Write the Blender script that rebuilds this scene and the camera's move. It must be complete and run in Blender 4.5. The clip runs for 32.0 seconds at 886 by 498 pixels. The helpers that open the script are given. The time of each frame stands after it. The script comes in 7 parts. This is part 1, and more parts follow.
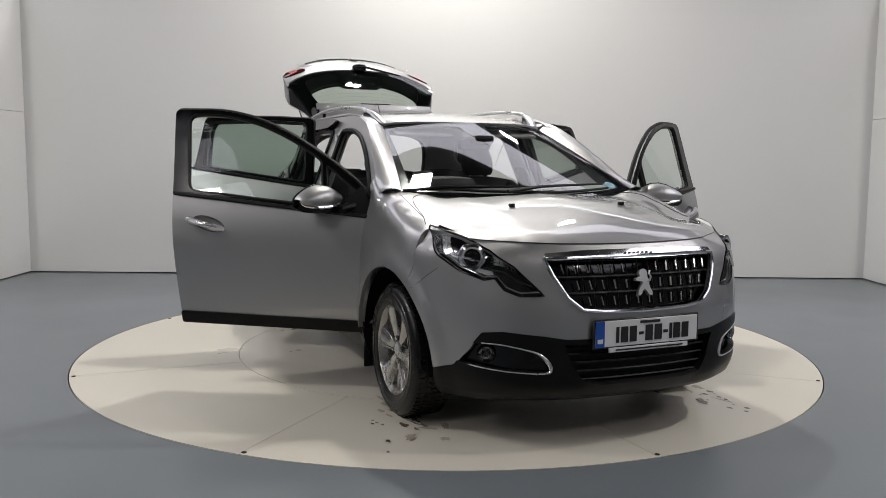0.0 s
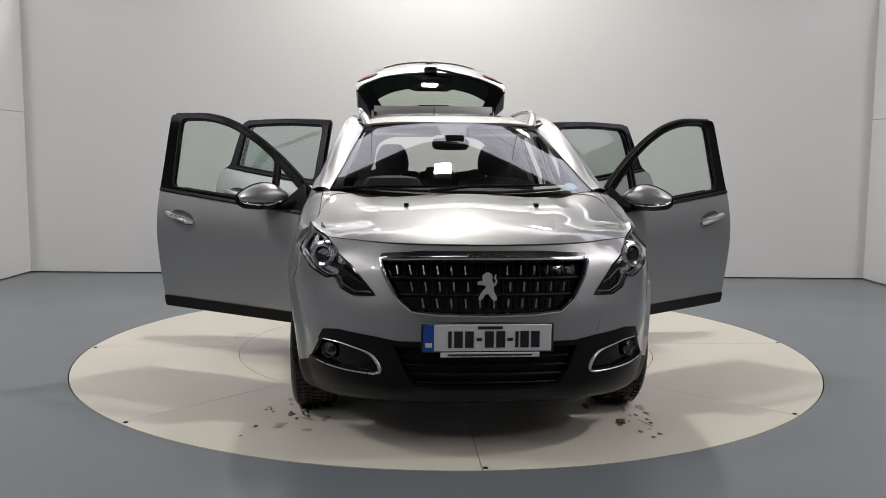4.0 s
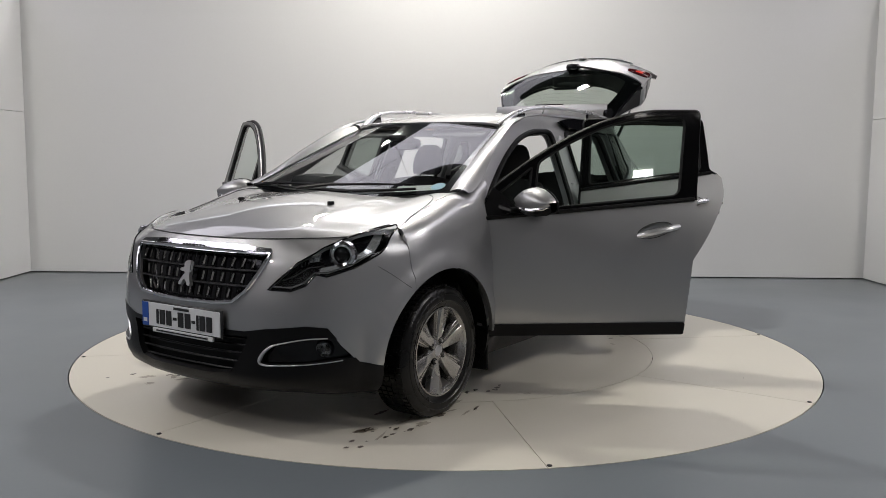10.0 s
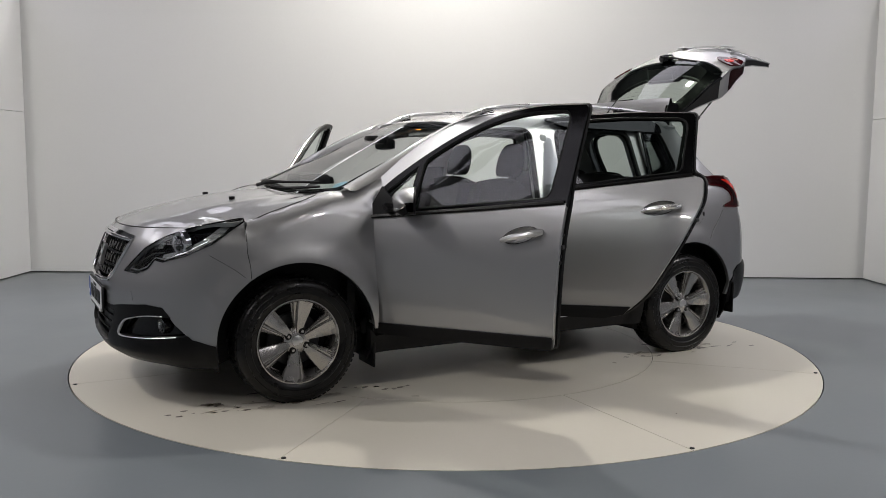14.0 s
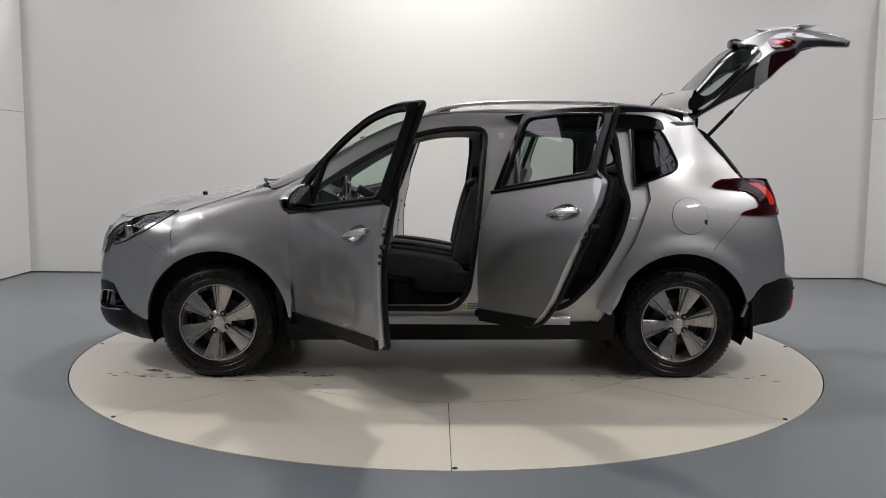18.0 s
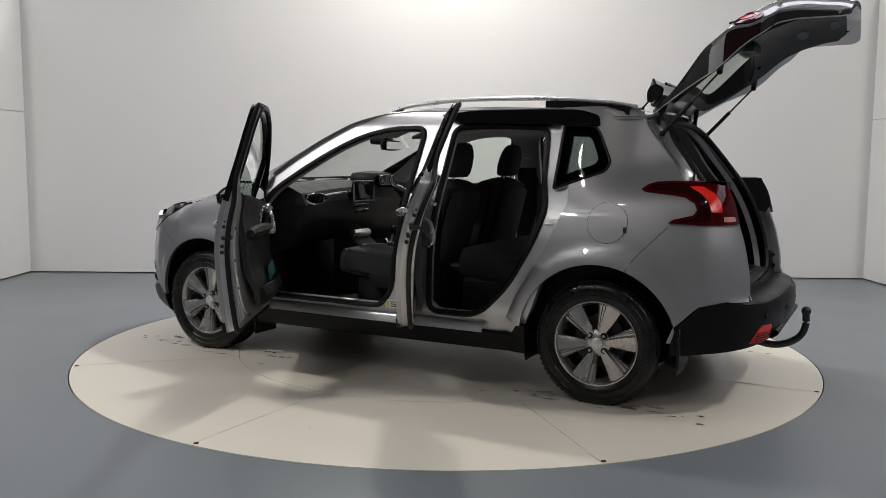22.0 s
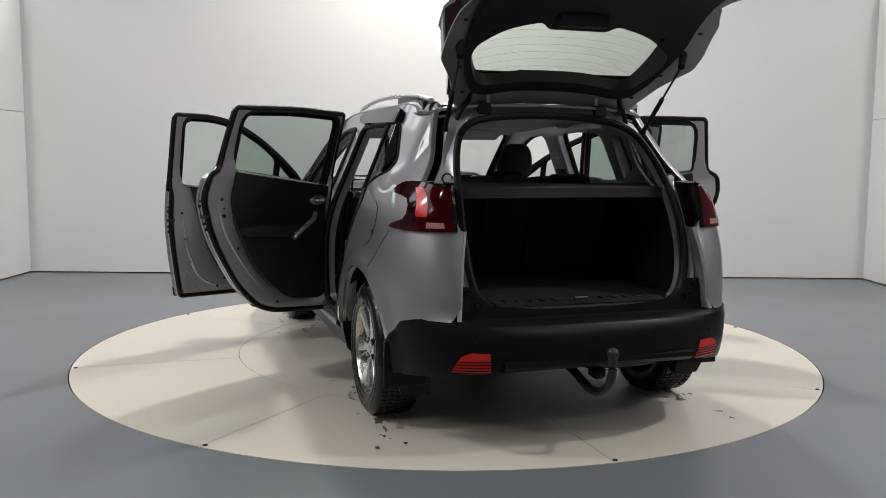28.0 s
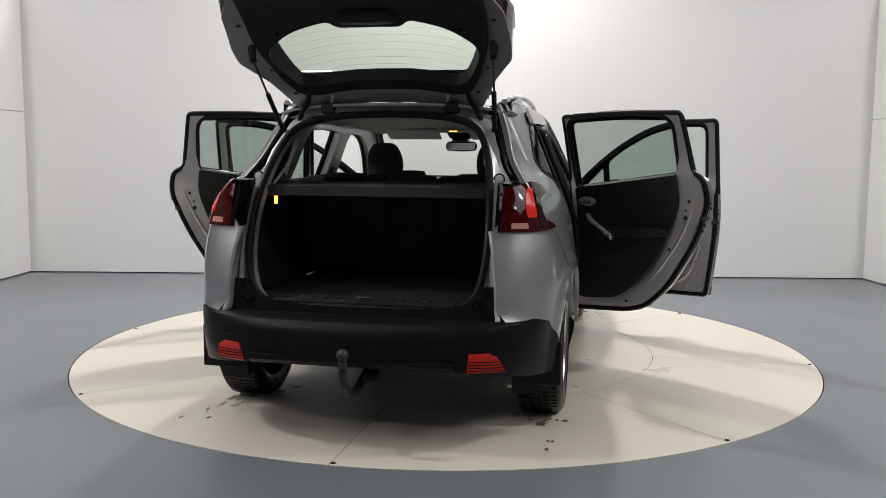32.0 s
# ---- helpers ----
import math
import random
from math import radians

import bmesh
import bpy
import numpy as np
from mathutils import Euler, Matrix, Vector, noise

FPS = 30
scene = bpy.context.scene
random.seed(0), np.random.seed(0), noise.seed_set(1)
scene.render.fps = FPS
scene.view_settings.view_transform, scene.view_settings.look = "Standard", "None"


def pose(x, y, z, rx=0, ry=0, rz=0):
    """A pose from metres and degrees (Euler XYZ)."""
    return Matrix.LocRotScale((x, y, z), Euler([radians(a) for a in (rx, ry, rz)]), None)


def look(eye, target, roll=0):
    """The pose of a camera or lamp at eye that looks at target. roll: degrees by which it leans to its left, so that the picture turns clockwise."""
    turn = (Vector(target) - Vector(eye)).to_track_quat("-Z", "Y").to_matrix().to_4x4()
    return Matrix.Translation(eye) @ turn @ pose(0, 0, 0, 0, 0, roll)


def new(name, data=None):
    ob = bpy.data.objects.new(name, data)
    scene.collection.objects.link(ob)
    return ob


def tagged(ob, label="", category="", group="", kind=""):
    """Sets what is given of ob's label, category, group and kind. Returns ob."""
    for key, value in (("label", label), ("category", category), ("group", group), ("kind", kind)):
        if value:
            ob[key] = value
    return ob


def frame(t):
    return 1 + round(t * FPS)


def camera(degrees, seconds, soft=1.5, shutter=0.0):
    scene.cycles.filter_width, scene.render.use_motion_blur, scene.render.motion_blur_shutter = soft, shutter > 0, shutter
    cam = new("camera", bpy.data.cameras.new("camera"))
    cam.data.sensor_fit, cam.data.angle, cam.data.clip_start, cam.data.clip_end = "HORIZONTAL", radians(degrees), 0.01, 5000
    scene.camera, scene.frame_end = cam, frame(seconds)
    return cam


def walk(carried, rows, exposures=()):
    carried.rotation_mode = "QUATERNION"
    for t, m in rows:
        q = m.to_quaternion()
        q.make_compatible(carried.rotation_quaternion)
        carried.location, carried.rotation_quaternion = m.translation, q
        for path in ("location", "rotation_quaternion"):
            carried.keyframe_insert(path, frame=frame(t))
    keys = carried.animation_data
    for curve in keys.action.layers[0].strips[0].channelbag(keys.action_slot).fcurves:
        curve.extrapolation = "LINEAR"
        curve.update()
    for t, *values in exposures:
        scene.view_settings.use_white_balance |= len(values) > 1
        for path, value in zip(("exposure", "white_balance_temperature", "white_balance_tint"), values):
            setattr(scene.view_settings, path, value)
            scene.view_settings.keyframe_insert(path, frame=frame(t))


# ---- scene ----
from mathutils.geometry import delaunay_2d_cdt

# ---------------------------------------------------------------- camera
LED_BACK, LED_HALL, LED_SIDE, LED_FAR, LED_FRONT, ROOFLIGHT = 150.0, 36.0, 112.0, 50.0, 10.0, 1.8
SEGMENTS, SEG0 = 8, -0.8
MARKS = [(0.72, 0.79, 0.05, 7), (0.93, 0.70, 0.06, 6), (-0.91, 0.78, 0.04, 5), (1.42, -0.78, 0.10, 12), (1.38, -0.97, 0.04, 5), (1.77, -0.99, 0.05, 2),
         (1.55, 0.78, 0.09, 10), (1.8, 0.77, 0.05, 4), (-1.48, -0.76, 0.05, 8), (-1.80, -0.78, 0.04, 4), (-1.68, 0.83, 0.06, 5), (-0.274, 1.819, 0.001, 1)]
cam = camera(54.845, 32.0, soft=0.6)
EYE = (0.0, -5.458, 1.2074)
CAM = look(EYE, (EYE[0] - math.sin(radians(0.231)) * 10, EYE[1] + math.cos(radians(0.231)) * 10,
                 EYE[2] - math.tan(radians(6.054)) * 10), 0.4596)
walk(cam, [(0.0, CAM), (32.0, CAM)], [(0.0, 0.05), (6.0, 0.0), (13.0, 0.04), (20.0, 0.09), (25.0, 0.14), (28.0, 0.27), (31.0, 0.44), (32.0, 0.44)])

# degrees through which the turntable has turned, second by second
TURN = [-66.31, -70.78, -75.42, -80.32, -85.42, -90.81, -96.63, -103.0, -109.79, -116.77, -123.76,
        -130.76, -137.79, -144.77, -151.55, -158.23, -164.9, -171.63, -178.5, -185.55, -192.94,
        -200.43, -207.8, -215.04, -222.2, -229.4, -236.68, -244.05, -251.49, -259.0, -266.36,
        -273.67, -281.05]

# ---------------------------------------------------------------- world and light
world = bpy.data.worlds.new("World")
scene.world = world
world.use_nodes = True
world.node_tree.nodes["Background"].inputs[0].default_value = (0.5, 0.55, 0.62, 1)
world.node_tree.nodes["Background"].inputs[1].default_value = 0.02


# ---------------------------------------------------------------- materials
def material(name, color, rough=0.5, metal=0.0, coat=0.0, scale=8.0, vary=0.08, bump=0.0, fine=120.0,
             spec=0.5, rough_vary=0.06, emit=0.0, grit=0.0):
    m = bpy.data.materials.new(name)
    m.use_nodes = True
    nt = m.node_tree
    b = nt.nodes["Principled BSDF"]
    b.inputs["Metallic"].default_value = metal
    b.inputs["Coat Weight"].default_value = coat
    b.inputs["Coat Roughness"].default_value = 0.02
    b.inputs["Specular IOR Level"].default_value = spec
    tc = nt.nodes.new("ShaderNodeTexCoord")
    n1 = nt.nodes.new("ShaderNodeTexNoise")
    n1.inputs["Scale"].default_value = scale
    n1.inputs["Detail"].default_value = 4
    n2 = nt.nodes.new("ShaderNodeTexNoise")
    n2.inputs["Scale"].default_value = fine
    n2.inputs["Detail"].default_value = 3
    nt.links.new(tc.outputs["Object"], n1.inputs["Vector"])
    nt.links.new(tc.outputs["Object"], n2.inputs["Vector"])
    add = nt.nodes.new("ShaderNodeMath")
    add.operation = "ADD"
    nt.links.new(n1.outputs["Fac"], add.inputs[0])
    mul = nt.nodes.new("ShaderNodeMath")
    mul.operation = "MULTIPLY"
    mul.inputs[1].default_value = 0.4 + grit
    nt.links.new(n2.outputs["Fac"], mul.inputs[0])
    nt.links.new(mul.outputs[0], add.inputs[1])
    ramp = nt.nodes.new("ShaderNodeMapRange")
    ramp.inputs["From Min"].default_value = 0.35
    ramp.inputs["From Max"].default_value = 1.05
    ramp.inputs["To Min"].default_value = 1 - vary
    ramp.inputs["To Max"].default_value = 1 + vary
    nt.links.new(add.outputs[0], ramp.inputs["Value"])
    hsv = nt.nodes.new("ShaderNodeHueSaturation")
    hsv.inputs["Color"].default_value = (*color, 1)
    nt.links.new(ramp.outputs[0], hsv.inputs["Value"])
    nt.links.new(hsv.outputs[0], b.inputs["Base Color"])
    r2 = nt.nodes.new("ShaderNodeMapRange")
    r2.inputs["From Min"].default_value = 0.3
    r2.inputs["From Max"].default_value = 0.7
    r2.inputs["To Min"].default_value = max(0.0, rough - rough_vary)
    r2.inputs["To Max"].default_value = min(1.0, rough + rough_vary)
    nt.links.new(n1.outputs["Fac"], r2.inputs["Value"])
    nt.links.new(r2.outputs[0], b.inputs["Roughness"])
    if bump:
        bp = nt.nodes.new("ShaderNodeBump")
        bp.inputs["Strength"].default_value = bump
        bp.inputs["Distance"].default_value = 0.002
        nt.links.new(n2.outputs["Fac"], bp.inputs["Height"])
        nt.links.new(bp.outputs[0], b.inputs["Normal"])
    if emit:
        b.inputs["Emission Color"].default_value = (*color, 1)
        b.inputs["Emission Strength"].default_value = emit
    return m


def glass(name, tint, gloss=1.0):
    """Thin glass: a clear tinted pass-through under a mirror sheen."""
    m = bpy.data.materials.new(name)
    m.use_nodes = True
    nt = m.node_tree
    for n in list(nt.nodes):
        nt.nodes.remove(n)
    out = nt.nodes.new("ShaderNodeOutputMaterial")
    mix = nt.nodes.new("ShaderNodeMixShader")
    lw = nt.nodes.new("ShaderNodeLayerWeight")
    lw.inputs[0].default_value = 0.5
    pw = nt.nodes.new("ShaderNodeMath")
    pw.operation = "POWER"
    pw.inputs[1].default_value = 4.0
    nt.links.new(lw.outputs["Facing"], pw.inputs[0])
    fr = nt.nodes.new("ShaderNodeMapRange")
    fr.inputs["To Min"].default_value = 0.05 * gloss
    fr.inputs["To Max"].default_value = 0.9
    nt.links.new(pw.outputs[0], fr.inputs["Value"])
    tr = nt.nodes.new("ShaderNodeBsdfTransparent")
    tr.inputs[0].default_value = (*tint, 1)
    gl = nt.nodes.new("ShaderNodeBsdfGlossy")
    gl.inputs["Roughness"].default_value = 0.01
    nt.links.new(fr.outputs[0], mix.inputs[0])
    nt.links.new(tr.outputs[0], mix.inputs[1])
    nt.links.new(gl.outputs[0], mix.inputs[2])
    nt.links.new(mix.outputs[0], out.inputs[0])
    return m


PAINT = material("silver_paint", (0.40, 0.40, 0.402), 0.46, 0.95, 1.0, scale=3, vary=0.02, fine=900, rough_vary=0.01)
PAINT.node_tree.nodes["Principled BSDF"].inputs["Coat IOR"].default_value = 1.75
PAINT_IN = material("inner_silver_paint", (0.53, 0.53, 0.54), 0.36, 0.7, 0.8, scale=5, vary=0.05)
BLACK_PLASTIC = material("black_plastic", (0.007, 0.007, 0.0075), 0.36, scale=6, vary=0.15, bump=0.10, fine=500, spec=0.16)
GRILLE_BLACK = material("grille_black", (0.004, 0.004, 0.004), 0.4, spec=0.2)
BLACK_SATIN = material("black_satin_frame", (0.004, 0.004, 0.0045), 0.12, vary=0.1, spec=0.2, rough_vary=0.01)
BLACK_GLOSS = material("black_gloss", (0.004, 0.004, 0.005), 0.1, coat=0.1, rough_vary=0.02, spec=0.35)
RUBBER = material("rubber", (0.005, 0.005, 0.005), 0.5, bump=0.1, fine=300, vary=0.2, spec=0.25)
TYRE = material("tyre_rubber", (0.007, 0.0068, 0.0066), 0.28, bump=0.12, fine=200, vary=0.3, spec=0.3)
CHROME = material("chrome", (0.78, 0.78, 0.79), 0.1, 1.0, rough_vary=0.03, vary=0.03)
SATIN = material("satin_silver", (0.66, 0.66, 0.67), 0.3, 0.75, vary=0.05)
ALLOY = material("alloy", (0.44, 0.43, 0.415), 0.24, 0.88, coat=0.3, vary=0.06)
DARK_METAL = material("dark_metal", (0.05, 0.05, 0.052), 0.5, 0.7, vary=0.2)
TRIM = material("dark_trim", (0.0217, 0.0217, 0.0224), 0.45, vary=0.15, bump=0.15, fine=400, spec=0.25)
FABRIC = material("black_fabric", (0.0448, 0.0448, 0.0464), 0.9, vary=0.25, bump=0.5, fine=700, spec=0.2)
CARPET = material("carpet", (0.0216, 0.0216, 0.0225), 0.95, vary=0.3, bump=0.6, fine=500, spec=0.1)
HEADLINER = material("headliner", (0.45, 0.45, 0.44), 0.9, vary=0.04, bump=0.2, fine=500, spec=0.2)
RED_LENS = material("red_lens", (0.045, 0.001, 0.002), 0.06, coat=0.05, spec=0.35, vary=0.2, scale=30)
RED_BRIGHT = material("red_lens_bright", (0.70, 0.022, 0.014), 0.15, coat=0.2, vary=0.15, scale=40)
DARK_LENS = material("smoked_lens", (0.014, 0.0015, 0.002), 0.1, coat=0.1, spec=0.3)
PINK_LENS = material("clear_red_lens", (0.5, 0.22, 0.2), 0.15, coat=0.4, scale=60)
WHITE_PLASTIC = material("white_plastic", (0.72, 0.73, 0.74), 0.4)
PLATE_WHITE = material("plate_white", (0.72, 0.73, 0.74), 0.35, vary=0.03)
PLATE_BLUE = material("plate_blue", (0.01, 0.07, 0.35), 0.35)
INK = material("black_ink", (0.012, 0.012, 0.013), 0.5)
PAPER = material("paper_white", (0.75, 0.75, 0.7), 0.6)
TEAL = material("teal_paper", (0.05, 0.2, 0.24), 0.5)
SKY_PAPER = material("pale_blue_paper", (0.35, 0.6, 0.75), 0.6)
YELLOW = material("yellow_print", (0.7, 0.55, 0.05), 0.6)
AMBER = material("amber_light", (1.0, 0.36, 0.06), 0.4, emit=3.0)
SCREEN = material("screen_glass", (0.03, 0.035, 0.04), 0.08, coat=0.4)
REFLECTOR = material("lamp_reflector", (0.90, 0.91, 0.93), 0.2, 0.8, scale=60, vary=0.06)
PALE_PAPER = material("pale_paper", (0.45, 0.50, 0.48), 0.6)
CLEAR = glass("clear_glass", (0.93, 0.95, 0.94))
SCREEN_GLASS = glass("windscreen_glass", (0.87, 0.91, 0.89), 1.9)
REAR_TINT = glass("rear_window_glass", (0.60, 0.67, 0.61), 1.2)
TINT = glass("green_tinted_glass", (0.78, 0.86, 0.81), 1.2)
DARK_TINT = glass("dark_green_glass", (0.50, 0.57, 0.53), 1.4)
PRIVACY = glass("privacy_glass", (0.30, 0.33, 0.32))


# ---------------------------------------------------------------- mesh helpers
def spline(pts):
    """Monotone smooth curve through (t, v) pairs."""
    t = np.array([p[0] for p in pts], float)
    v = np.array([p[1] for p in pts], float)
    h = np.diff(t)
    d = np.diff(v) / h
    m = np.zeros(len(t))
    m[0], m[-1] = d[0], d[-1]
    for i in range(1, len(t) - 1):
        if d[i - 1] * d[i] > 0:
            w1, w2 = 2 * h[i] + h[i - 1], h[i] + 2 * h[i - 1]
            m[i] = (w1 + w2) / (w1 / d[i - 1] + w2 / d[i])

    def f(x):
        x = min(max(x, t[0]), t[-1])
        i = min(max(int(np.searchsorted(t, x)) - 1, 0), len(h) - 1)
        k = (x - t[i]) / h[i]
        return ((1 + 2 * k) * (1 - k) ** 2 * v[i] + k * (1 - k) ** 2 * h[i] * m[i]
                + k * k * (3 - 2 * k) * v[i + 1] + k * k * (k - 1) * h[i] * m[i + 1])
    return f


def rounded(pts, n=4, closed=True, amount=0.25):
    """A polygon with its corners cut round (Chaikin, n passes)."""
    p = [Vector(q) for q in pts]
    for _ in range(n):
        q = []
        for i in range(len(p) if closed else len(p) - 1):
            a, b = p[i], p[(i + 1) % len(p)]
            q += [a.lerp(b, amount), a.lerp(b, 1 - amount)]
        if not closed:
            q = [p[0]] + q + [p[-1]]
        p = q
        amount = 0.25
    return [tuple(q) for q in p]


def fillet(pts, r, n=4):
    """A 2D polygon with each corner replaced by an arc of about radius r."""
    out = []
    k = len(pts)
    rr = r if isinstance(r, (list, tuple)) else [r] * k
    for i in range(k):
        a, b, c = Vector(pts[i - 1]), Vector(pts[i]), Vector(pts[(i + 1) % k])
        la, lc = (a - b).length, (c - b).length
        cut = min(rr[i], la * 0.45, lc * 0.45)
        p, q = b + (a - b) * (cut / la), b + (c - b) * (cut / lc)
        for j in range(n + 1):
            w = j / n
            out.append(tuple(p * (1 - w) ** 2 + b * 2 * w * (1 - w) + q * w * w))
    return out


def dense(poly, step, closed=True):
    out = []
    k = len(poly)
    for i in range(k if closed else k - 1):
        a, b = Vector(poly[i]), Vector(poly[(i + 1) % k])
        n = max(1, int(math.ceil((b - a).length / step)))
        out += [tuple(a.lerp(b, j / n)) for j in range(n)]
    if not closed:
        out.append(tuple(poly[-1]))
    return out


def inside(px, py, poly):
    """Which points (arrays) lie inside a polygon."""
    q = np.array(poly)
    x0, y0 = q[:, 0], q[:, 1]
    x1, y1 = np.roll(x0, -1), np.roll(y0, -1)
    r = np.zeros(len(px), bool)
    for a, b, c, d in zip(x0, y0, x1, y1):
        if b == d:
            continue
        r ^= ((b > py) != (d > py)) & (px < (c - a) * (py - b) / (d - b) + a)
    return r


def near_edge(px, py, polys):
    best = np.full(len(px), 9.0)
    for poly in polys:
        q = np.array(poly)
        for a, b in zip(q, np.roll(q, -1, 0)):
            ab = b - a
            k = np.clip(((px - a[0]) * ab[0] + (py - a[1]) * ab[1]) / max(ab @ ab, 1e-12), 0, 1)
            best = np.minimum(best, np.hypot(px - a[0] - k * ab[0], py - a[1] - k * ab[1]))
    return best


def sheet(outline, fn, holes=(), step=0.05, thick=0.012, out=(0, 0, 1), edge=None, lip=0.0):
    """A curved plate: a 2D outline with holes, laid on the surface fn(u, v), with a thickness behind it."""
    edge = edge or step * 0.7
    loops = [dense(outline, edge)] + [dense(h, edge) for h in holes]
    pts, cons = [], []
    for lp in loops:
        b = len(pts)
        pts += [Vector(p) for p in lp]
        cons += [(b + i, b + (i + 1) % len(lp)) for i in range(len(lp))]
    o = np.array(loops[0])
    gx, gy = np.meshgrid(np.arange(o[:, 0].min() + step / 2, o[:, 0].max(), step),
                         np.arange(o[:, 1].min() + step / 2, o[:, 1].max(), step))
    gx, gy = gx.ravel(), gy.ravel()
    ok = inside(gx, gy, loops[0])
    for h in loops[1:]:
        ok &= ~inside(gx, gy, h)
    gx, gy = gx[ok], gy[ok]
    if len(gx):
        ok = near_edge(gx, gy, loops) > step * 0.4
        pts += [Vector((a, b)) for a, b in zip(gx[ok], gy[ok])]
    v2, _, f2, *_ = delaunay_2d_cdt(pts, cons, [], 0, 1e-6)
    c = np.array([[sum(v2[i][k] for i in f) / 3 for k in (0, 1)] for f in f2])
    ok = inside(c[:, 0], c[:, 1], loops[0])
    for h in loops[1:]:
        ok &= ~inside(c[:, 0], c[:, 1], h)
    faces = [tuple(f) for f, k in zip(f2, ok) if k]
    used = sorted({i for f in faces for i in f})
    idx = {k: i for i, k in enumerate(used)}
    faces = [tuple(idx[i] for i in f) for f in faces]
    V = np.array([fn(v2[k][0], v2[k][1]) for k in used], float)
    F = np.array(faces)
    nf = np.cross(V[F[:, 1]] - V[F[:, 0]], V[F[:, 2]] - V[F[:, 0]])
    if (nf @ np.array(out, float)).sum() < 0:
        F = F[:, ::-1]
        nf = -nf
    nv = np.zeros_like(V)
    for k in range(3):
        np.add.at(nv, F[:, k], nf)
    nv /= np.maximum(np.linalg.norm(nv, axis=1, keepdims=True), 1e-12)
    verts = [tuple(x) for x in V]
    fl = [tuple(f) for f in F]
    if thick:
        n = len(V)
        verts += [tuple(x) for x in V - nv * thick]
        count = {}
        for f in fl:
            for i in range(3):
                a, b = f[i], f[(i + 1) % 3]
                count[(a, b)] = 1
        rim = [(a, b) for a, b in count if (b, a) not in count]
        fl += [tuple(i + n for i in reversed(f)) for f in F]
        fl += [(b, a, a + n, b + n) for a, b in rim]
    return verts, fl


def mirror(g):
    return [(x, -y, z) for x, y, z in g[0]], [tuple(reversed(f)) for f in g[1]]


def join(*gs):
    V, F = [], []
    for v, f in gs:
        b = len(V)
        V += v
        F += [tuple(i + b for i in q) for q in f]
    return V, F


def used(g):
    """The same faces without the points that none of them needs."""
    keep = {k: i for i, k in enumerate(sorted({i for f in g[1] for i in f}))}
    return [g[0][k] for k in keep], [tuple(keep[i] for i in f) for f in g[1]]


def moved(g, m):
    return [tuple(m @ Vector(v)) for v in g[0]], list(g[1])


def box(c, s, bevel=0.006, m=None, seg=1):
    bm = bmesh.new()
    bmesh.ops.create_cube(bm, size=1, matrix=Matrix.Diagonal((*s, 1)))
    if bevel:
        bmesh.ops.bevel(bm, geom=bm.edges[:], offset=min(bevel, min(s) * 0.45), segments=seg, affect="EDGES", profile=0.6)
    bm.verts.index_update()
    t = Matrix.Translation(c) @ (m or Matrix())
    g = [tuple(t @ v.co) for v in bm.verts], [tuple(v.index for v in f.verts) for f in bm.faces]
    bm.free()
    return g


def tube(path, r, n=8, closed=False, flat=1.0, up=(0, 0, 1)):
    """A bar along a path; flat squeezes its section; r may be a list."""
    P = [Vector(p) for p in path]
    k = len(P)
    V, F = [], []
    for i, p in enumerate(P):
        a = P[i - 1] if (i or closed) else P[i]
        b = P[(i + 1) % k] if (i < k - 1 or closed) else P[i]
        d = (b - a).normalized()
        u = Vector(up)
        s = d.cross(u)
        if s.length < 1e-4:
            s = d.cross(Vector((0, 1, 0)))
        s.normalize()
        w = s.cross(d)
        rr = r[i] if isinstance(r, (list, tuple)) else r
        for j in range(n):
            t = 2 * math.pi * j / n
            V.append(tuple(p + s * (rr * math.cos(t)) + w * (rr * flat * math.sin(t))))
    for i in range(k if closed else k - 1):
        for j in range(n):
            a, b = i * n + j, i * n + (j + 1) % n
            c, d = ((i + 1) % k) * n + (j + 1) % n, ((i + 1) % k) * n + j
            F.append((a, b, c, d))
    if not closed:
        F.append(tuple(reversed(range(n))))
        F.append(tuple((k - 1) * n + j for j in range(n)))
    return V, F


def lathe(prof, n=32, closed=False):
    """A body turned round the y axis; prof holds (radius, y)."""
    V, F = [], []
    k = len(prof)
    for i in range(n):
        t = 2 * math.pi * i / n
        V += [(r * math.cos(t), y, r * math.sin(t)) for r, y in prof]
    for i in range(n):
        for j in range(k if closed else k - 1):
            a, b = i * k + j, i * k + (j + 1) % k
            c, d = ((i + 1) % n) * k + (j + 1) % k, ((i + 1) % n) * k + j
            F.append((a, d, c, b))
    return V, F


def lathe_z(prof, n=32):
    V, F = lathe(prof, n)
    return [(x, z, y) for x, y, z in V], F


def lathe_at(c, prof, n=20):
    V, F = lathe_z(prof, n)
    return [(x + c[0], y + c[1], z + c[2]) for x, y, z in V], F


def loft(rows, closed=False, caps=False):
    """A skin through rows of equally many points."""
    n = len(rows[0])
    V = [tuple(p) for r in rows for p in r]
    F = []
    for i in range(len(rows) - 1):
        for j in range(n if closed else n - 1):
            F.append((i * n + j, i * n + (j + 1) % n, (i + 1) * n + (j + 1) % n, (i + 1) * n + j))
    if caps:
        F.append(tuple(reversed(range(n))))
        F.append(tuple((len(rows) - 1) * n + j for j in range(n)))
    return V, F


